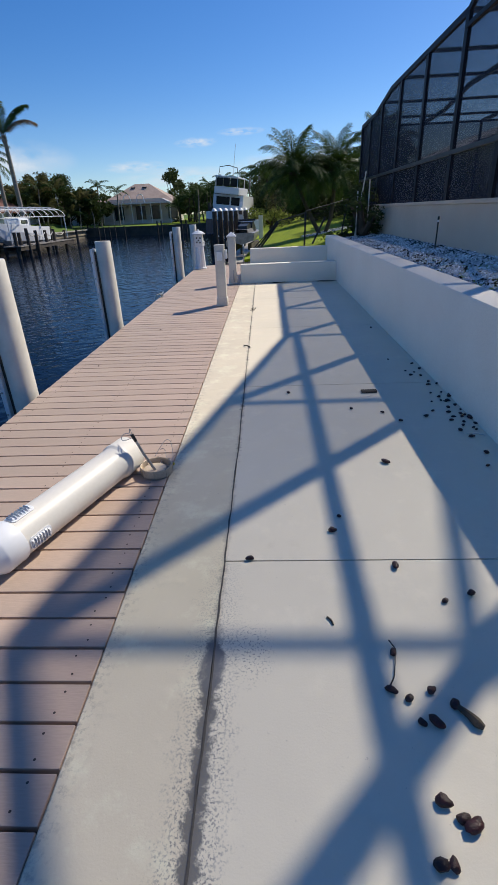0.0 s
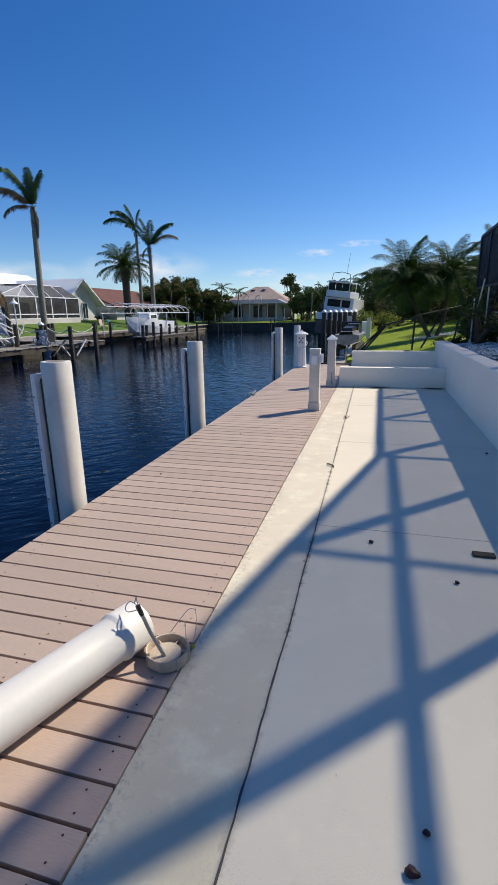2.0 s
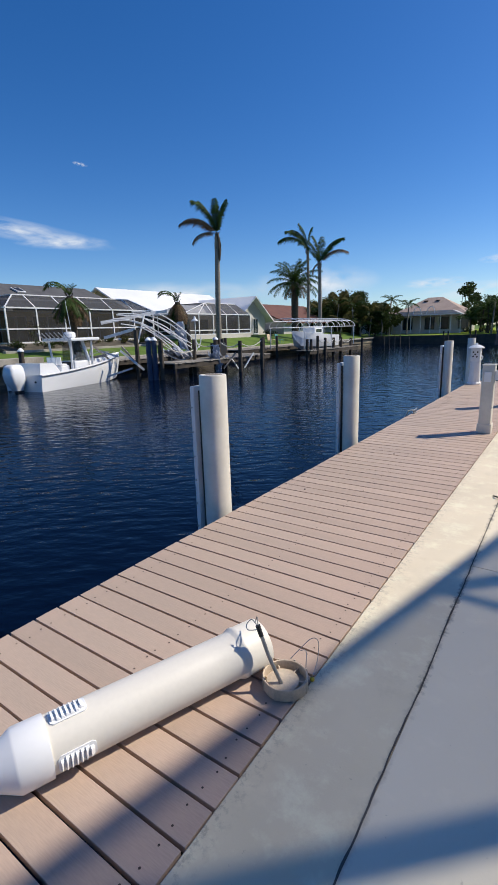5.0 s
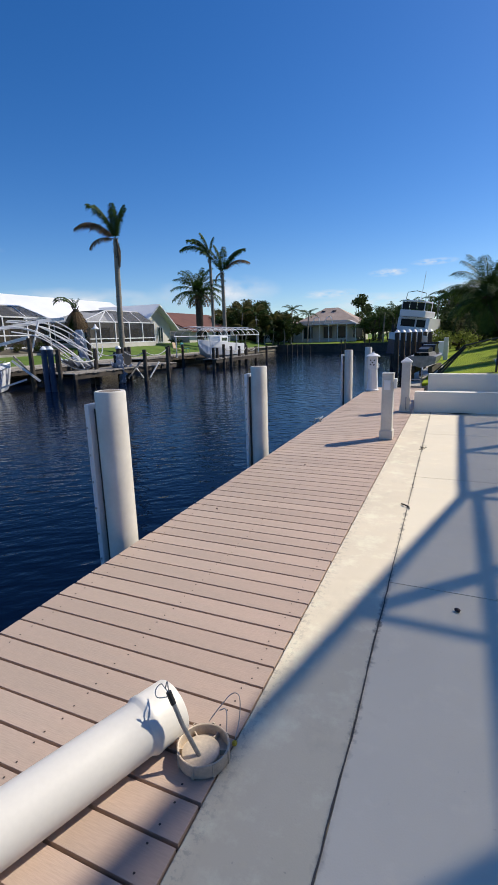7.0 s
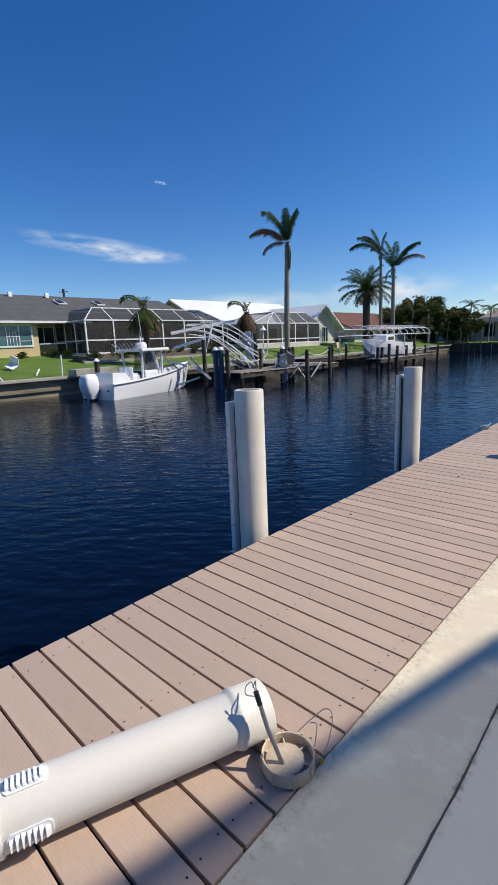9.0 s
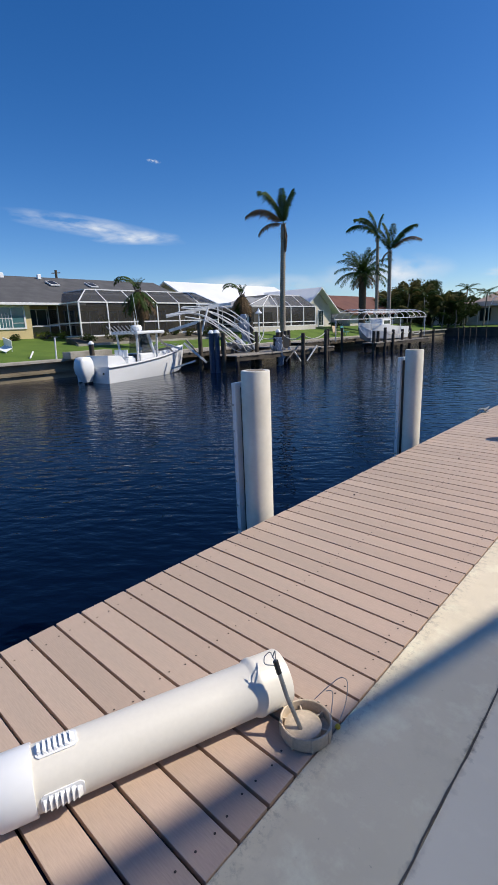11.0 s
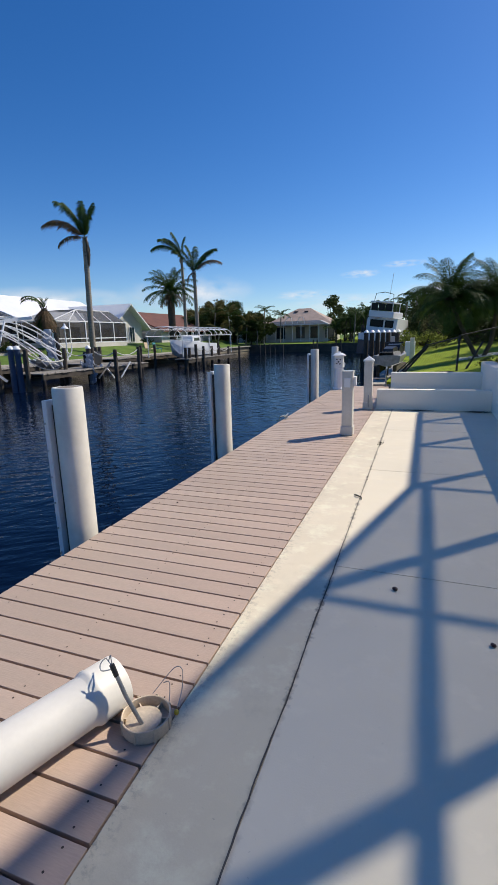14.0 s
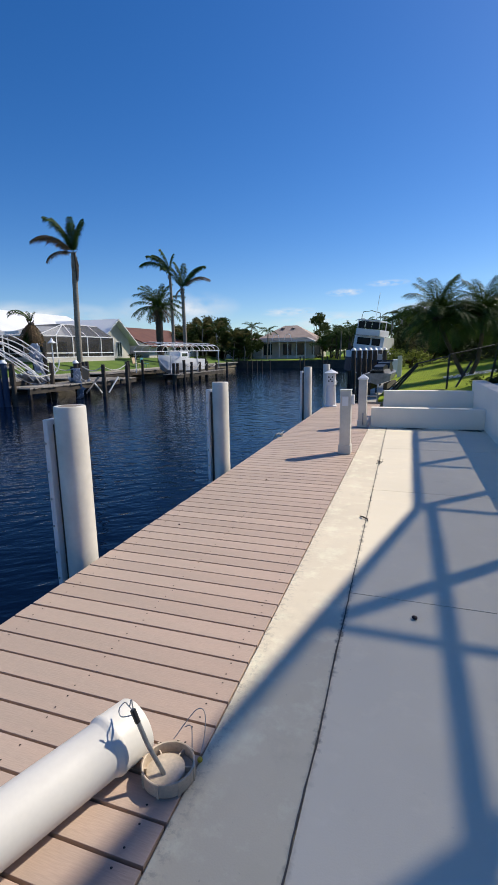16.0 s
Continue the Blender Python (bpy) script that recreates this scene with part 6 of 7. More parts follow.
# the wrecked canopy: a straight upper rail still on its piles, arches fallen over the dock's end
WK = Vector((-20.5, 22.0, -0.1))
wk = thing("boat_canopy", tuple(WK), "storm-wrecked white aluminium canopy frame collapsed on a dock", "boat canopy")
for pts in (((-21.6, 19.4, 2.5), (-20.9, 20.4, 2.35), (-20.4, 21.4, 1.85), (-20.0, 22.6, 0.95), (-19.8, 23.3, 0.0)),
            ((-22.0, 20.0, 2.75), (-21.2, 21.3, 2.55), (-20.6, 22.5, 2.05), (-20.1, 23.5, 1.15), (-19.9, 24.1, 0.2)),
            ((-22.2, 21.4, 2.95), (-21.2, 22.7, 2.8), (-20.6, 24.0, 1.95), (-20.2, 25.0, 1.0), (-20.0, 25.1, 0.6)),
            ((-22.8, 20.8, 2.85), (-21.8, 22.2, 2.75), (-21.0, 23.4, 2.2), (-20.6, 24.4, 1.3), (-20.3, 24.9, 0.4)),
            ((-20.8, 22.4, 0.5), (-20.4, 23.2, -0.02), (-20.2, 24.2, -0.02), (-20.0, 25.1, 0.75), (-20.0, 25.3, 1.3)),
            ((-21.2, 19.6, 2.2), (-20.6, 20.8, 1.9), (-20.2, 22.0, 1.1), (-20.0, 23.0, 0.15)),
            ((-22.4, 19.2, 2.3), (-21.6, 20.6, 2.4), (-20.8, 22.0, 1.75), (-20.3, 23.2, 0.8), (-20.1, 23.8, 0.05))):
    bm = BM()
    tube(bm, smooth_pts([Vector(q) - WK for q in pts], 6), 0.038, 6)
    part("arch_rib", bm, WHITE_METAL, wk)
for a, c, w in (((-22.6, 19.3, 2.3), (-21.0, 22.3, 2.88), 0.2), ((-21.0, 22.3, 2.88), (-20.4, 22.7, 2.92), 0.16), ((-22.8, 19.6, 1.43), (-20.9, 20.4, 1.9), 0.17), ((-20.9, 21.2, 2.7), (-20.9, 20.45, 0.95), 0.08), ((-20.8, 21.6, 2.35), (-20.0, 24.6, 0.5), 0.06), ((-21.2, 20.9, 2.75), (-20.2, 24.9, 0.75), 0.06), ((-20.6, 20.6, 2.2), (-19.9, 23.9, 0.1), 0.06)):
    bm = BM()
    bar(bm, Vector(a) - WK, Vector(c) - WK, 0.07, w)
    part("long_rail", bm, WHITE_METAL, wk)
random.seed(77)
for i, (a, c, r) in enumerate((((-22.8, 20.9, 0.85), (-20.6, 20.5, -0.5), 0.08), ((-21.0, 19.2, 0.7), (-20.3, 20.3, -0.5), 0.09), ((-23.2, 18.3, -0.6), (-22.8, 18.5, 0.7), 0.06), ((-22.6, 18.6, 1.0), (-22.2, 19.4, 0.1), 0.07), ((-22.9, 19.0, 0.75), (-22.0, 19.9, 0.3), 0.08), ((-22.4, 19.0, -0.9), (-21.2, 20.2, -0.4), 0.07), ((-18.4, 25.6, -0.8), (-18.1, 26.6, 0.2), 0.06), ((-18.0, 26.0, -0.2), (-18.3, 27.1, -0.9), 0.06), ((-18.0, 27.4, -0.9), (-17.8, 28.3, 0.1), 0.06), ((-23.4, 18.0, 0.2), (-22.0, 19.0, 0.45), 0.1), ((-23.2, 17.6, 0.5), (-22.6, 18.6, 0.2), 0.1))):
    bm = BM()
    bar(bm, a, c, r, r * 1.4)
    single("broken_beam", bm, WHITE_METAL if i % 3 else TIMBER_PALE, "broken beam among the dock wreckage", "beam", group="broken beams on the far dock")


def cloth(name, at, w, d, label, seed, hang):
    """Crumpled sheet material draped over wreckage."""
    b = BM()
    n = 18
    g = []
    for i in range(n + 1):
        row = []
        for j in range(n + 1):
            u, v = i / n - 0.5, j / n - 0.5
            z = 0.45 * noise.noise((u * 4 + seed, v * 4, 0)) + 0.22 * noise.noise((u * 11, v * 11 + seed, 2)) - hang * (v + 0.5) ** 1.5
            row.append(b.verts.new((u * w + 0.2 * noise.noise((v * 6, seed, u * 3)), v * d, z)))
        g.append(row)
    for i in range(n):
        for j in range(n):
            b.faces.new((g[i][j], g[i + 1][j], g[i + 1][j + 1], g[i][j + 1]))
    o = single(name, b, TARP, label, "tarp", smooth=True)
    o.matrix_world = pose(*at)
    md = o.modifiers.new("thickness", "SOLIDIFY")
    md.thickness = 0.02
    return o


cloth("torn_tarp", (-20.5, 23.6, 0.55), 1.3, 2.1, "torn blue-grey canopy cover heaped on the wrecked frame", 3, 0.5)
cloth("torn_tarp", (-20.7, 24.3, 1.4), 1.7, 0.8, "dark blue-grey canopy sheet hanging from an arch", 13, 0.2).rotation_euler = (radians(15), radians(78), 0)
cloth("torn_tarp", (-18.5, 25.2, -0.15), 1.7, 0.45, "torn blue-grey cloth hanging from the dock", 8, 0.2).rotation_euler = (0, radians(84), 0)
cloth("torn_tarp", (-19.2, 26.0, 0.1), 0.9, 1.3, "torn blue-grey cloth heaped on the dock", 21, 0.3)
dl = thing("dock_lamp", (-26.6, 32.4, 0.0), "white dock lamp on a post", "lamp")
bm = BM()
rod(bm, (0, 0, 0), (0, 0, 2.9), 0.05)
part("post", bm, WHITE_METAL, dl)
bm = BM()
lathe(bm, [(0.32, 2.55), (0.30, 2.62), (0.12, 2.78), (0.05, 2.95), (0, 3.0)], 14)
part("shade", bm, PVC_WHITE, dl)
bin_ = BM()
box(bin_, (-21.2, 27.7, -0.1), (-20.4, 28.6, 0.8), 0.05)
single("dock_box", bin_, BLACK, "black storage bin on the far dock", "storage bin")
for x, y, m, lab in ((-27.6, 46.6, TAN, "tan deck chair on the far bank"), (-27.4, 48.0, TEAL, "teal plastic chair on the far bank")):
    ch = thing("deck_chair", (x, y, ground_z(x, y)), lab, "chair", "chairs on the far bank")
    bm = BM()
    box(bm, (-0.3, -0.3, 0.38), (0.3, 0.3, 0.44), 0.02)
    part("seat", bm, m, ch)
    bm = BM()
    box(bm, (-0.34, -0.3, 0.4), (-0.27, 0.3, 1.15), 0.02, pose(0, 0, 0, 0, -12, 0))
    part("backrest", bm, m, ch)
    for sx in (-1, 1):
        for sy in (-1, 1):
            bm = BM()
            rod(bm, (sx * 0.26, sy * 0.26, 0), (sx * 0.26, sy * 0.26, 0.4), 0.025)
            part("leg", bm, m, ch)

# ---- boats ----


def hull_bm(length, beam, sheer0, sheer1, draft, flare=0.93, n=16):
    """A planing hull along y, bow at +y, waterline at z = 0, with its inside."""
    b = BM()
    rows = []
    for i in range(n + 1):
        u = i / n
        half = beam / 2 * (1 - max(0, (u - 0.45) / 0.55) ** 2.3)
        half = max(half, 0.02)
        sh = sheer0 + (sheer1 - sheer0) * u ** 1.6
        kz = -draft + (draft + sheer1 * 0.75) * max(0, (u - 0.72) / 0.28) ** 2.2
        ch = max(kz + 0.02, -draft * 0.25 + 0.5 * max(0, u - 0.5))
        cw = half * (flare - 0.25 * u)
        y = u * length * (1 + 0.0 * u)
        prof = [(0, kz), (cw, ch), (half * 0.97, (ch + sh) * 0.55), (half, sh), (half - 0.09 * min(1, half / 0.4), sh + 0.02), (max(half - 0.16, 0.0), sh - 0.06), (max(half - 0.2, 0.0) * 0.9, max(kz + 0.3, 0.28))]
        row = []
        for s in (-1, 1):
            row.append([b.verts.new((s * x, y, z)) for x, z in prof])
        rows.append(row)
    for r0, r1 in zip(rows, rows[1:]):
        for s in (0, 1):
            for k in range(len(r0[s]) - 1):
                b.faces.new((r0[s][k], r0[s][k + 1], r1[s][k + 1], r1[s][k]))
        b.faces.new((r0[0][-1], r0[1][-1], r1[1][-1], r1[0][-1]))
    for r in (rows[0], rows[-1]):
        b.faces.new(r[0][:5] + r[1][:5][::-1])
    bmesh.ops.remove_doubles(b, verts=b.verts, dist=0.004)
    return b


CURTAIN = see_through("clear_vinyl", (0.10, 0.11, 0.12), 0.55, 0.2)


def centre_console(at, turn, label):
    t = thing("motor_boat", at, label, "boat", turn=turn)
    part("hull", hull_bm(7.6, 2.6, 0.85, 1.6, 0.4, n=28), GEL, t, "glossy white hull", smooth=True)
    b = BM()
    box(b, (-0.55, 3.1, 0.3), (0.55, 4.3, 1.35), 0.1)
    con = part("console", b, GEL, t)
    b = BM()
    sheet(b, [(-0.5, 4.2, 1.36), (0.5, 4.2, 1.36), (0.45, 3.9, 2.4), (-0.45, 3.9, 2.4)], 0.03)
    part("windshield", b, CURTAIN, con, "clear windshield")
    for x in (-0.52, 0.52):
        b = BM()
        sheet(b, [(x, 4.15, 1.36), (x, 3.3, 1.36), (x * 0.9, 3.4, 2.4), (x * 0.9, 3.85, 2.4)], 0.02)
        part("side_curtain", b, CURTAIN, con, "clear side curtain")
        b = BM()
        rod(b, (x * 1.02, 4.25, 1.3), (x * 0.92, 3.9, 2.45), 0.1)
        part("windshield_frame", b, GEL, con)
    b = BM()
    box(b, (-0.35, 3.06, 0.9), (0.35, 3.1, 1.3))
    part("dash", b, BLACK, con)
    b = BM()
    box(b, (-1.05, 2.5, 2.43), (1.05, 4.75, 2.6), 0.06)
    top = part("hard_top", b, GEL, t, "white hard top")
    b = BM()
    lathe(b, [(0.28, 2.60), (0.33, 2.66), (0.33, 2.82), (0.27, 2.92), (0, 2.95)], 16, (0, 3.5, 0))
    part("radar_dome", b, GEL, top)
    b = BM()
    rod(b, (0.5, 3.2, 2.56), (0.55, 2.9, 4.6), 0.014)
    part("antenna", b, PVC_WHITE, top)
    for x in (-0.8, 0.8):
        for y in (2.7, 4.3):
            b = BM()
            rod(b, (x * 0.75, y + 0.1, 0.4), (x, y, 2.48), 0.065)
            part("top_leg", b, WHITE_METAL, t)
    for k in range(7):
        b = BM()
        x = -0.9 + 0.3 * k
        rod(b, (x, 2.5, 2.55), (x, 2.1, 2.9), 0.03)
        part("rod_holder", b, STEEL, top)
    b = BM()
    box(b, (-0.55, 2.1, 0.3), (0.55, 2.7, 1.15), 0.06)
    part("leaning_post", b, GEL, t)
    for sx in (-0.35, 0.0, 0.35):
        b = BM()
        box(b, (sx - 0.15, 2.2, 1.15), (sx + 0.15, 2.6, 1.24), 0.04)
        box(b, (sx - 0.15, 2.12, 1.2), (sx + 0.15, 2.2, 1.6), 0.03)
        part("helm_seat", b, PVC_WHITE, t)
    b = BM()
    tube(b, [(s2 * 1.30 * (1 - max(0, (u - 0.45) / 0.55) ** 2.3) + s2 * 0.02, 7.6 * u, 0.85 + 0.75 * u ** 1.6 - 0.05) for s2, us in ((-1, [i / 12 for i in range(13)]), (1, [i / 12 for i in range(12, -1, -1)])) for u in us], 0.035, 6)
    part("rub_rail", b, STEEL, t, "grey rub rail")
    b = BM()
    prism(b, [(0.3, 0.3), (1.9, 0.3), (1.8, 0.75), (1.3, 1.35), (0.4, 1.4)], "x", -0.85, 0.85)
    part("seat_cover", b, GEL, t, "white covered aft seat")
    for s in (-1, 1):
        b = BM()
        tube(b, [(s * 1.1, 4.5, 1.15), (s * 1.0, 5.0, 1.45), (s * 0.6, 6.4, 1.65), (s * 0.1, 7.1, 1.7)], 0.018, 6)
        part("bow_rail", b, STEEL, t)
    b = BM()
    rings = []
    for z, hx, y0, y1 in ((0.1, 0.18, -0.60, -0.15), (0.35, 0.26, -0.76, -0.10), (0.55, 0.36, -0.90, -0.06), (0.9, 0.38, -0.94, -0.04), (1.2, 0.35, -0.90, -0.08), (1.36, 0.28, -0.80, -0.16), (1.40, 0.2, -0.70, -0.26)):
        cy, hy2 = (y0 + y1) / 2, (y1 - y0) / 2
        ring = []
        for k in range(20):
            a = 2 * math.pi * k / 20
            ca, sa = math.cos(a), math.sin(a)
            f = 1 + 0.03 * noise.noise((ca * 2, sa * 2, z * 3))
            ring.append(b.verts.new((math.copysign(abs(ca) ** 0.45, ca) * hx * f, cy + math.copysign(abs(sa) ** 0.45, sa) * hy2 * f, z)))
        rings.append(ring)
    for r0, r1 in zip(rings, rings[1:]):
        for k in range(20):
            b.faces.new((r0[k], r0[(k + 1) % 20], r1[(k + 1) % 20], r1[k]))
    b.faces.new(rings[0][::-1])
    b.faces.new(rings[-1])
    mo = part("outboard_motor", b, GEL, t, "covered white outboard motor", smooth=True)
    b = BM()
    box(b, (-0.12, -0.5, -0.5), (0.12, -0.1, 0.5), 0.05)
    part("motor_leg", b, BLACK, mo)
    b = BM()
    rod(b, (-0.95, 0.2, -0.02), (-0.95, -0.12, -0.02), 0.07)
    rod(b, (0.8, 0.05, 0.5), (0.9, -0.06, 0.5), 0.05)
    part("trim_tab", b, BLACK, t)
    return t


def yaw_to(a, b):
    return math.degrees(math.atan2(-(b[0] - a[0]), b[1] - a[1]))


centre_console((-22.1, 13.75, WATER_Z), yaw_to((-22.1, 13.75), (-23.5, 21.0)), "white centre console boat with hard top at the far seawall")
lb = thing("lifted_boat", (-21.4, 48.2, -0.05), "white motor boat raised on a lift under a bare canopy frame", "boat", turn=178)
part("hull", hull_bm(7.5, 2.5, 1.0, 1.5, 0.35), GEL, lb)
bm = BM()
box(bm, (-0.7, 2.6, 0.4), (0.7, 4.4, 1.8), 0.15)
part("cabin", bm, GEL, lb)
bm = BM()
box(bm, (-0.71, 2.9, 1.3), (0.71, 4.1, 1.65), 0.05)
part("cabin_windows", bm, GLASS, lb)
bm = BM()
box(bm, (-1.9, 0.6, -0.5), (1.9, 0.75, -0.3))
part("lift_cradle", bm, TIMBER, lb)
bm = BM()
box(bm, (-1.9, 4.8, -0.5), (1.9, 4.95, -0.3))
part("lift_cradle", bm, TIMBER, lb)

DARK_GLASS = surf("dark_tint", (0.006, 0.007, 0.009), rough=0.35, spec=0.2, bump=0)
# sport cruiser leaning in its berth on this side
cr = thing("cabin_cruiser", (-3.0, 37.5, 0.4), "white cabin cruiser leaning in its berth behind dark piles", "boat", turn=-4)
cr.matrix_world = pose(-2.65, 38.6, 0.3, 0, 7, -10) @ Matrix.Diagonal((0.86, 0.86, 0.86, 1))
part("hull", hull_bm(9.5, 3.4, 1.3, 2.2, 0.8), GEL, cr)
bm = BM()
box(bm, (-1.66, -0.05, -0.5), (1.66, 0.02, 0.75), 0.02)
part("transom", bm, NAVY, cr, "navy blue transom")
bm = BM()
prism(bm, [(0.8, 1.2), (6.4, 1.2), (5.2, 2.75), (1.0, 2.75)], "x", -1.35, 1.35)
ca = part("deckhouse", bm, GEL, cr)
for x0, x1 in ((-1.05, 0.15), (0.3, 1.05)):
    bm = BM()
    box(bm, (x0, 0.86, 1.95), (x1, 0.92, 2.58), 0.02)
    part("aft_window", bm, DARK_GLASS, ca, "dark cabin window")
bm = BM()
box(bm, (-1.1, 0.2, 2.78), (1.1, 3.8, 3.35), 0.08)
fb = part("flybridge", bm, GEL, cr)
for x0, x1 in ((-0.9, -0.33), (-0.28, 0.28), (0.33, 0.9)):
    bm = BM()
    box(bm, (x0, 0.12, 3.4), (x1, 0.16, 4.0), 0.01)
    part("bridge_curtain", bm, DARK_GLASS, fb, "dark clear-view curtain")
bm = BM()
box(bm, (-1.0, 0.1, 4.05), (1.0, 2.9, 4.15), 0.03)
part("bridge_top", bm, GEL, fb)
for x in (-0.95, 0.95):
    for y in (0.2, 2.8):
        bm = BM()
        rod(bm, (x, y, 3.3), (x, y, 4.1), 0.035)
        part("top_leg", bm, WHITE_METAL, fb)
for x in (-0.85, 0.85):
    bm = BM()
    tube(bm, [(x, 0.6, 4.15), (x * 0.9, 0.6, 4.8), (0, 0.6, 4.95)], 0.03, 6)
    part("tower_tube", bm, BLACK, fb)
bm = BM()
rod(bm, (0.2, 1.5, 4.15), (0.25, 1.5, 6.6), 0.018)
part("antenna", bm, PVC_WHITE, fb)
for k in range(7):
    y = 35.2 + k * 0.75
    timber_pile(-2.95 + 0.32 * k, y, 1.58, 0.17, TIMBER, True, "dark tall pile with a white cone cap beside a cruiser")
for x, y, top in ((-3.9, 41, 2.2), (-3.5, 39, 1.9), (-0.6, 30, 1.5), (-4.3, 46, 1.9)):
    timber_pile(x, y, top, 0.14)

# personal watercraft on a small lift, with a ladder
js = thing("personal_watercraft", (-0.2, 16.3, 0.66), "dark grey and black personal watercraft on a lift", "watercraft", turn=-6)
part("hull", hull_bm(2.4, 0.85, 0.16, 0.24, 0.18), surf("watercraft_grey", (0.30, 0.30, 0.31), (0.18, 0.18, 0.19), rough=0.4), js, smooth=True)
bm = BM()
prism(bm, [(1.2, 0.18), (2.3, 0.2), (2.0, 0.36), (1.62, 0.5), (1.4, 0.48), (1.25, 0.36)], "x", -0.2, 0.2)
part("cowl", bm, surf("watercraft_cowl", (0.03, 0.03, 0.034), rough=0.35), js)
bm = BM()
prism(bm, [(0.25, 0.18), (1.28, 0.18), (1.25, 0.4), (0.8, 0.44), (0.3, 0.38)], "x", -0.15, 0.15)
part("seat", bm, BLACK, js, "black seat")
bm = BM()
rod(bm, (-0.3, 1.4, 0.54), (0.3, 1.4, 0.54), 0.03)
part("handlebar", bm, BLACK, js)
bm = BM()
for x in (-0.25, 0.25):
    box(bm, (x - 0.06, 0.1, -0.34), (x + 0.06, 2.2, -0.14), 0.02)
for y in (0.3, 1.9):
    for x in (-0.3, 0.3):
        rod(bm, (x, y, -2.6), (x, y, -0.3), 0.06)
part("lift_bunk", bm, TIMBER, js)
ld = thing("swim_ladder", (-0.3, 15.12, -0.75), "dark aluminium ladder at the seawall", "ladder")
for x in (-0.2, 0.2):
    bm = BM()
    tube(bm, [(x, 0, 0), (x, 0, 1.1), (x, 0.05, 1.25), (x, 0.2, 1.3)], 0.022, 8)
    part("rail", bm, STEEL, ld)
for k in range(4):
    bm = BM()
    rod(bm, (-0.2, 0, 0.15 + 0.28 * k), (0.2, 0, 0.15 + 0.28 * k), 0.018)
    part("rung", bm, STEEL, ld)
bm = BM()
box(bm, (-0.15, 30.0, 0.15), (0.4, 30.8, 1.0), 0.03)
single("dock_box", bm, PVC_WHITE, "white storage box on the neighbouring seawall", "storage box")
bm = BM()
box(bm, (0.2, 27.0, 0.1), (0.42, 27.22, 1.25), 0.02)
single("short_post", bm, PVC, "short pale post on the neighbouring seawall", "post")
bm = BM()
box(bm, (-1.6, 27.0, -0.2), (-0.62, 50.0, 0.08), 0.02)
single("neighbour_dock", bm, TAN, "tan dock along the neighbouring seawall", "dock")

# ---- storm-bent chain link fence on the neighbouring lawn ----
fence = thing("chain_link_fence", (1.0, 15.6, 0.3), "black chain link fence partly blown down", "fence")


def fpt(x, y, z):
    return Vector((x, y, z)) - Vector((1.0, 15.6, 0.3))


FP = [((0.22, 15.4, 0.30), (0.98, 15.9, 1.15)), ((0.32, 15.4, 0.30), (1.0, 15.95, 1.1)), ((1.80, 15.6, 0.36), (1.84, 15.7, 1.42)), ((2.05, 15.8, 0.42), (2.5, 16.3, 1.2)), ((3.0, 16.2, 0.5), (3.2, 16.3, 1.7))]
for a, c in FP:
    bm = BM()
    rod(bm, fpt(*a), fpt(*c), 0.03, n=8)
    part("post", bm, BLACK, fence)
for a, c in (((0.98, 15.9, 1.15), (1.84, 15.7, 1.36)), ((1.84, 15.7, 1.40), (3.2, 16.3, 1.68)), ((0.25, 15.4, 0.34), (1.8, 15.6, 0.40)), ((0.1, 15.35, 0.32), (0.85, 15.8, 1.02))):
    bm = BM()
    rod(bm, fpt(*a), fpt(*c), 0.018, n=6)
    part("rail", bm, BLACK, fence)


def mesh_panel(a, b_, c, d, nu, nv):
    """Crossing wires between four corners."""
    bm2 = BM()
    P = [Vector(fpt(*p)) for p in (a, b_, c, d)]

    def at(u, v):
        return P[0].lerp(P[1], u).lerp(P[3].lerp(P[2], u), v)
    for k in range(-nv, nu):
        for s in (1, -1):
            pts = []
            for j in range(nv + 1):
                u = (k + j) / nu if s == 1 else (k + nv - j) / nu
                if 0 <= u <= 1:
                    pts.append(at(u, j / nv))
            if len(pts) > 1:
                rod(bm2, pts[0], pts[-1], 0.002, n=3, caps=False)
    o2 = part("wire_mesh", bm2, BLACK, fence)


mesh_panel((0.25, 15.4, 0.34), (1.8, 15.6, 0.38), (1.84, 15.7, 1.38), (0.98, 15.9, 1.14), 26, 15)
mesh_panel((1.8, 15.6, 0.38), (3.0, 16.2, 0.5), (3.2, 16.3, 1.66), (1.84, 15.7, 1.38), 18, 14)
scatter_stones("bed_gravel", 1500, 1.6, 6.0, 18.0, 25.0, STONE, "pale stones round the palms on the lawn", (0.02, 0.06), -0.005, lambda x, y: abs(y - 22.3 - 0.3 * noise.noise((x, 0, 0))) < 0.9 and x > 2.2)

# ---- clouds ----


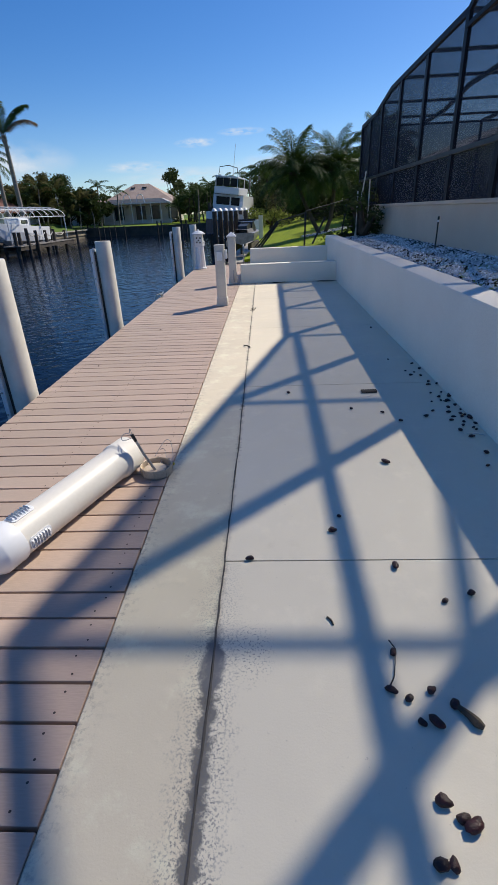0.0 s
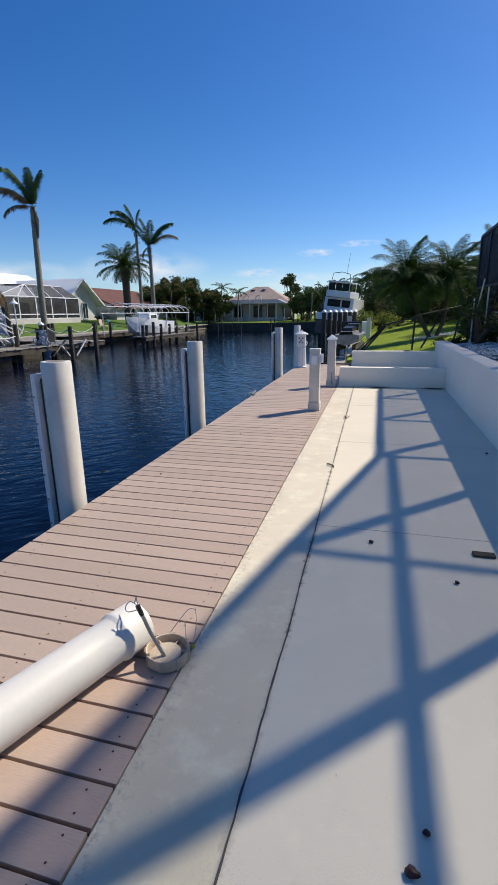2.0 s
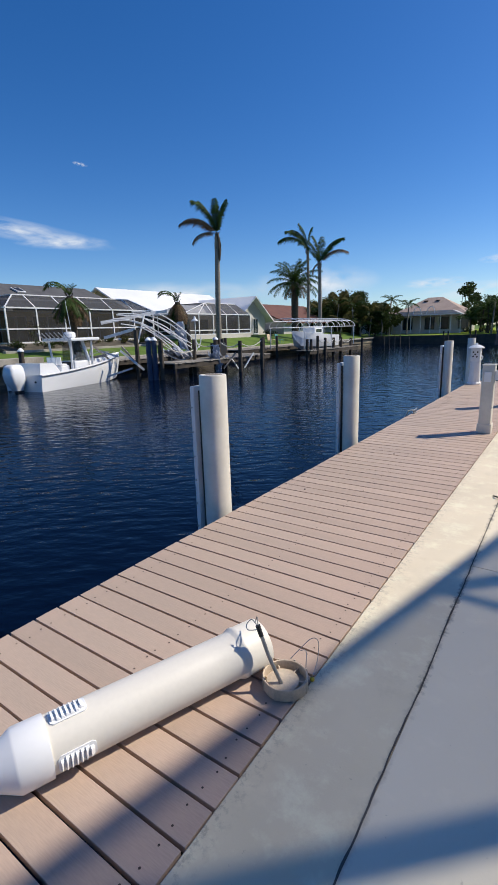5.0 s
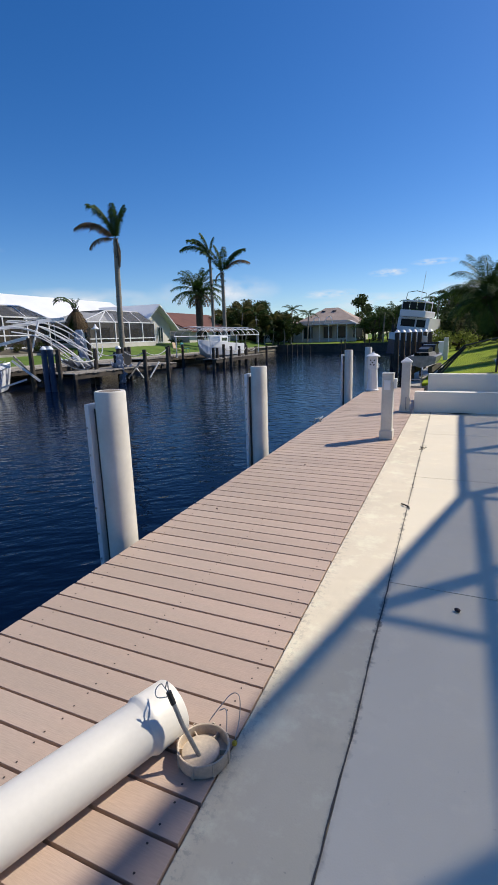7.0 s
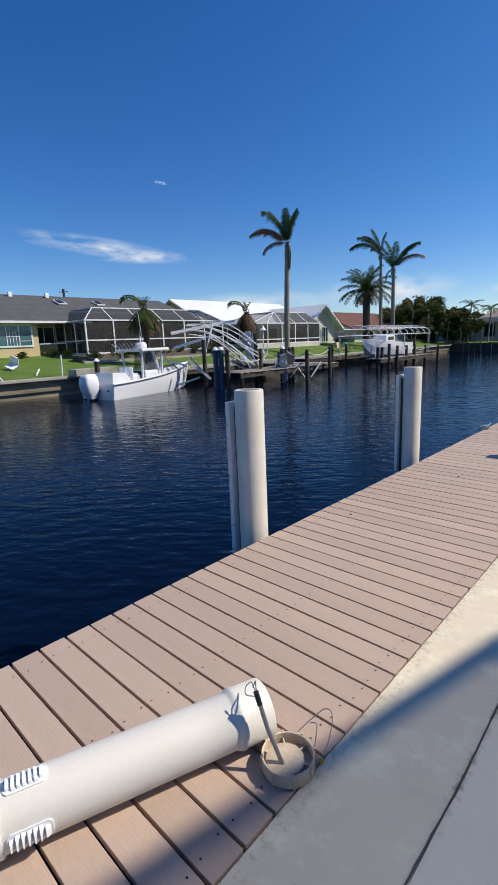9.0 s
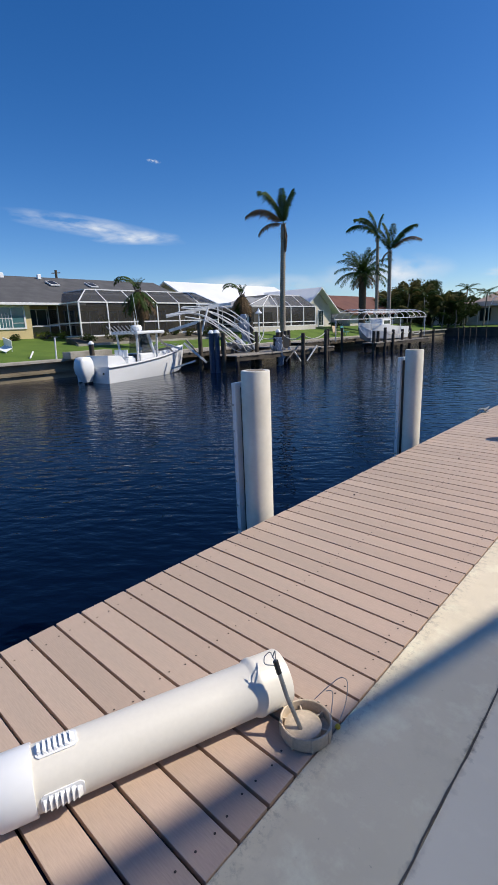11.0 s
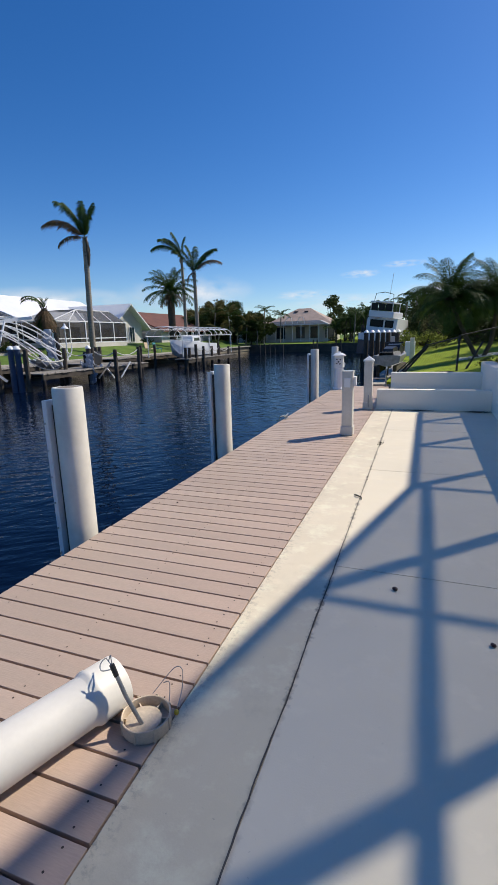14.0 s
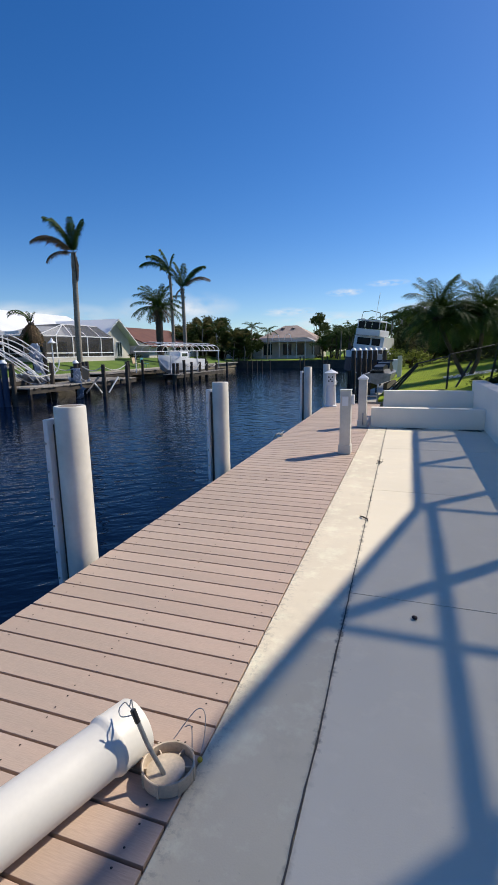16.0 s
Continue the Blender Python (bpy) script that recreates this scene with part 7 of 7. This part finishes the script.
def cloud_mat():
    m, n, l, p = nodes_of("thin_cloud")
    n.remove(p)
    tc, mp, t1 = n.new("ShaderNodeTexCoord"), n.new("ShaderNodeMapping"), n.new("ShaderNodeTexNoise")
    gr, r, mu = n.new("ShaderNodeTexGradient"), n.new("ShaderNodeMapRange"), n.new("ShaderNodeMath")
    info = n.new("ShaderNodeObjectInfo")
    gr.gradient_type = "SPHERICAL"
    l.new(tc.outputs["Object"], gr.inputs[0])
    mp.inputs["Scale"].default_value = (2.6, 1.1, 1)
    l.new(tc.outputs["Object"], mp.inputs[0])
    add = n.new("ShaderNodeVectorMath")
    l.new(mp.outputs[0], add.inputs[0])
    l.new(info.outputs["Location"], add.inputs[1])
    t1.inputs["Scale"].default_value, t1.inputs["Detail"].default_value, t1.inputs["Roughness"].default_value = 1.1, 6, 0.5
    l.new(add.outputs[0], t1.inputs["Vector"])
    r.inputs[1].default_value, r.inputs[2].default_value, r.inputs[4].default_value = 0.36, 0.70, 1.2
    l.new(t1.outputs[0], r.inputs[0])
    mu.operation = "MULTIPLY"
    mu.use_clamp = True
    l.new(gr.outputs[0], mu.inputs[0])
    l.new(r.outputs[0], mu.inputs[1])
    em, tr, mx = n.new("ShaderNodeEmission"), n.new("ShaderNodeBsdfTransparent"), n.new("ShaderNodeMixShader")
    em.inputs[0].default_value, em.inputs[1].default_value = (0.86, 0.92, 1.0, 1), 0.85
    l.new(mu.outputs[0], mx.inputs[0])
    l.new(tr.outputs[0], mx.inputs[1])
    l.new(em.outputs[0], mx.inputs[2])
    l.new(mx.outputs[0], n["Material Output"].inputs[0])
    return m


CLOUD = cloud_mat()
bm = BM()
sheet(bm, [(-1, -1, 0), (1, -1, 0), (1, 1, 0), (-1, 1, 0)])
cloud_me = mesh_of("cloud", bm, CLOUD)
for az, el, w, h in ((59.0, 10.9, 10.0, 1.1), (54.6, 9.9, 5.0, 0.75), (52, 17.2, 0.8, 0.2), (13.5, 4.6, 4.0, 0.6), (2.5, 7.4, 2.6, 0.4), (7.2, 6.6, 2.4, 0.5), (-5, 5.0, 5, 1.0), (43, 4.2, 11, 1.8), (27, 5.2, 8, 2.2), (68, 4.5, 9, 1.5), (-1.5, 4.2, 6, 1.4), (9, 3.6, 7, 1.0)):
    d = 2400
    a, e = radians(az), radians(el)
    p = Vector((-math.sin(a) * math.cos(e), math.cos(a) * math.cos(e), math.sin(e))) * d
    o = new("cloud", cloud_me)
    o.matrix_world = look(p, (0, 0, 0)) @ Matrix.Rotation(radians(8 if el > 10 else -1), 4, "Z") @ Matrix.Diagonal((d * math.tan(radians(w / 1.0)), d * math.tan(radians(h / 1.0)), 1, 1))
    tagged(o, "thin wispy white cloud low in the sky", "cloud", "thin clouds", "structure")

# ---- fallen pods and twigs on the patio ----
PODS = [(0.81, 3.58), (1.3, 3.18), (1.53, 3.09), (1.37, 2.28), (1.0, 1.7), (0.95, 1.58), (0.54, 1.37), (1.2, 1.31), (1.35, 1.1), (1.47, 1.14), (1.08, 0.85),
        (1.04, 0.7), (1.09, 0.67), (1.17, 0.7), (1.11, 0.59), (1.15, 0.59), (1.23, 0.65), (1.1, 0.37), (1.14, 0.33), (1.16, 0.31), (1.05, 0.23), (1.08, 0.23), (2.01, 5.99), (1.9, 4.51),
        (2.1, 4.34), (1.99, 3.98), (2.1, 3.79), (2.15, 3.72), (2.12, 3.5), (2.15, 3.4), (2.03, 3.06), (2.04, 2.97), (2.1, 2.97), (2.14, 3.11), (2.15, 2.94), (1.84, 2.99), (2.11, 2.77), (2.0, 2.73), (2.15, 2.84), (2.04, 2.62), (2.04, 2.38), (1.98, 2.21), (1.63, 2.92)]
random.seed(21)
PODS += [(2.17 - abs(random.gauss(0, 0.12)), random.gauss(3.3, 0.5)) for _ in range(26)]
pod_meshes = []
for k in range(4):
    bm = BM()
    bmesh.ops.create_icosphere(bm, subdivisions=2, radius=0.0165)
    for v in bm.verts:
        f = 1 + 0.45 * noise.noise(v.co * 60 + Vector((k * 9, 0, 0)))
        v.co = Vector((v.co.x * (1.1 + 0.15 * k), v.co.y * 0.9, v.co.z * 0.62)) * f
    lo = min(v.co.z for v in bm.verts)
    for v in bm.verts:
        v.co.z -= lo
    pod_meshes.append(mesh_of("seed_pod", bm, POD, True))
for i, (x, y) in enumerate(PODS):
    o = new("seed_pod", pod_meshes[i % 4])
    s = random.uniform(0.7, 1.15) * (0.85 if y > 2.5 else 1.0)
    o.matrix_world = pose(x, y, 0.002, 0, 0, random.uniform(0, 360)) @ Matrix.Diagonal((s, s, s, 1))
    tagged(o, "dark red shrivelled seed pod on the patio", "seed pod", "seed pods on the patio")


def twig(pts, r, label, mat=BARK_DARK):
    b = BM()
    tube(b, pts, r, 6)
    return single("twig", b, mat, label, "twig")


twig([(1.075, 0.9, 0.012), (1.09, 0.86, 0.014), (1.075, 0.80, 0.006), (1.06, 0.75, 0.008), (1.035, 0.71, 0.01)], [0.003, 0.002, 0.002, 0.002, 0.003], "thin curved dark stalk")
twig([(1.235, 0.64, 0.012), (1.26, 0.61, 0.014), (1.275, 0.585, 0.014), (1.29, 0.57, 0.012)], [0.008, 0.012, 0.016, 0.008], "short dark thick stalk")
twig([(0.34, 5.26, 0.008), (0.37, 5.22, 0.018), (0.41, 5.20, 0.01), (0.42, 5.15, 0.006)], [0.006, 0.008, 0.007, 0.004], "small brown twig near the joint")
twig([(2.02, 2.68, 0.005), (2.10, 2.66, 0.006), (2.14, 2.64, 0.005)], 0.003, "thin pale dry stalk on the patio", ROPE)
twig([(0.86, 1.02, 0.004), (0.875, 1.0, 0.005), (0.88, 0.98, 0.004)], 0.004, "dark fleck of bark")
bm = BM()
box(bm, (1.45, 3.535, 0.002), (1.585, 3.595, 0.016), 0.004)
single("bark_strip", bm, BARK_DARK, "flat dark strip of bark on the patio", "bark")
for i, (x, y) in enumerate([(-1.24, 4.59), (-0.9, 6.3), (-1.1, 8.7)]):
    o = new("dry_leaf", pod_meshes[i % 4])
    o.matrix_world = pose(x, y, 0.001, 0, 0, 40 * i) @ Matrix.Diagonal((0.5, 0.5, 0.5, 1))
    tagged(o, "tiny dark dry leaf on the deck", "leaf", "dry leaves on the deck")

r9 = random.Random(4)
for cx, cy, sx, sy, cnt in ((0.86, 10.70, 0.2, 0.08, 260), (1.95, 10.68, 0.22, 0.10, 380), (0.385, 7.6, 0.03, 0.12, 40), (0.392, 6.0, 0.006, 0.3, 12)):
    bm = BM()
    for _ in range(cnt):
        q = pose(cx + r9.gauss(0, sx * 0.6), min(10.775, cy + r9.gauss(0, sy * 0.6)), 0.006, r9.uniform(-25, 25), r9.uniform(-25, 25), r9.uniform(0, 360))
        s = r9.uniform(0.008, 0.022)
        sheet(bm, [q @ Vector(c) for c in ((-s, 0, 0), (0, -s * 0.4, 0), (s, 0, 0.002), (0, s * 0.4, 0))])
    single("leaf_litter", bm, MULCH, "dark dry leaf litter swept against the concrete", "leaf litter", "stuff")

# ---- deck boards, screws, slabs ----
PITCH, PHASE = 0.1459, 1.458
bm = BM()
box(bm, (DECK_W - 0.02, 0.0065, -0.03), (-0.003, PITCH - 0.0065, 0.0), 0.002)
board_me = mesh_of("board", bm, DECK)
random.seed(3)
for i in range(-26, 94):
    o = part("board", board_me, DECK, deck)
    o.matrix_basis = pose(random.uniform(-0.003, 0.003), PHASE + PITCH * i, random.uniform(-0.0012, 0.0008), 0, 0, random.uniform(-0.06, 0.06))
bm = BM()
for i in range(-26, 94):
    for x in (-1.40, -0.74, -0.085):
        for dy in (0.035, 0.115):
            c = (x + random.uniform(-0.014, 0.014), PHASE + PITCH * i + dy + random.uniform(-0.006, 0.006), 0.0012)
            bmesh.ops.create_circle(bm, cap_ends=True, segments=7, radius=0.0046, matrix=Matrix.Translation(c))
o = part("screw_heads", bm, surf("screw_dark", (0.05, 0.035, 0.028), rough=0.7, bump=0), deck)
tagged(o, kind="stuff")

cuts = [-2.9, -1.06, 1.361, 3.785, 6.21, 8.63, 10.788]
for a, b in zip(cuts, cuts[1:]):
    bm = BM()
    ys_ = [a + 0.004] + ([2.5] if a < 2.5 < b else []) + [b - 0.004]
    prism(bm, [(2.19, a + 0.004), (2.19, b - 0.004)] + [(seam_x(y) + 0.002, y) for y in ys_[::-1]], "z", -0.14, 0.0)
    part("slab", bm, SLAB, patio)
cuts = [-2.9, 10.785]
for a, b in zip(cuts, cuts[1:]):
    bm = BM()
    rows = []
    for i in range(int((b - a) / 0.04) + 1):
        y = min(b - 0.002, a + 0.002 + 0.04 * i)
        j0 = 0.0015 + 0.0025 * noise.noise((0, y * 7, 1)) + 0.0015 * noise.noise((0, y * 24, 2))
        j1 = -0.0015 + 0.002 * noise.noise((0, y * 6, 3)) + 0.002 * noise.noise((0, y * 21, 4))
        sx = seam_x(y)
        prof = ((j0, -0.28), (sx + 0.0005 + min(0, j1), -0.28), (sx + 0.0005 + min(0, j1), -0.004), (sx - 0.0015 + j1, 0.001), (j0 + 0.007, 0.001), (j0, -0.007))
        rows.append([bm.verts.new((x, y, z)) for x, z in prof])
    for r0, r1 in zip(rows, rows[1:]):
        for k in range(6):
            bm.faces.new((r0[k], r0[(k + 1) % 6], r1[(k + 1) % 6], r1[k]))
    bm.faces.new(rows[0])
    bm.faces.new(rows[-1])
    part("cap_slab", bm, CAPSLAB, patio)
bm = BM()
box(bm, (-0.01, 10.787, -0.28), (0.028, 13.0, 0.0), 0.004)
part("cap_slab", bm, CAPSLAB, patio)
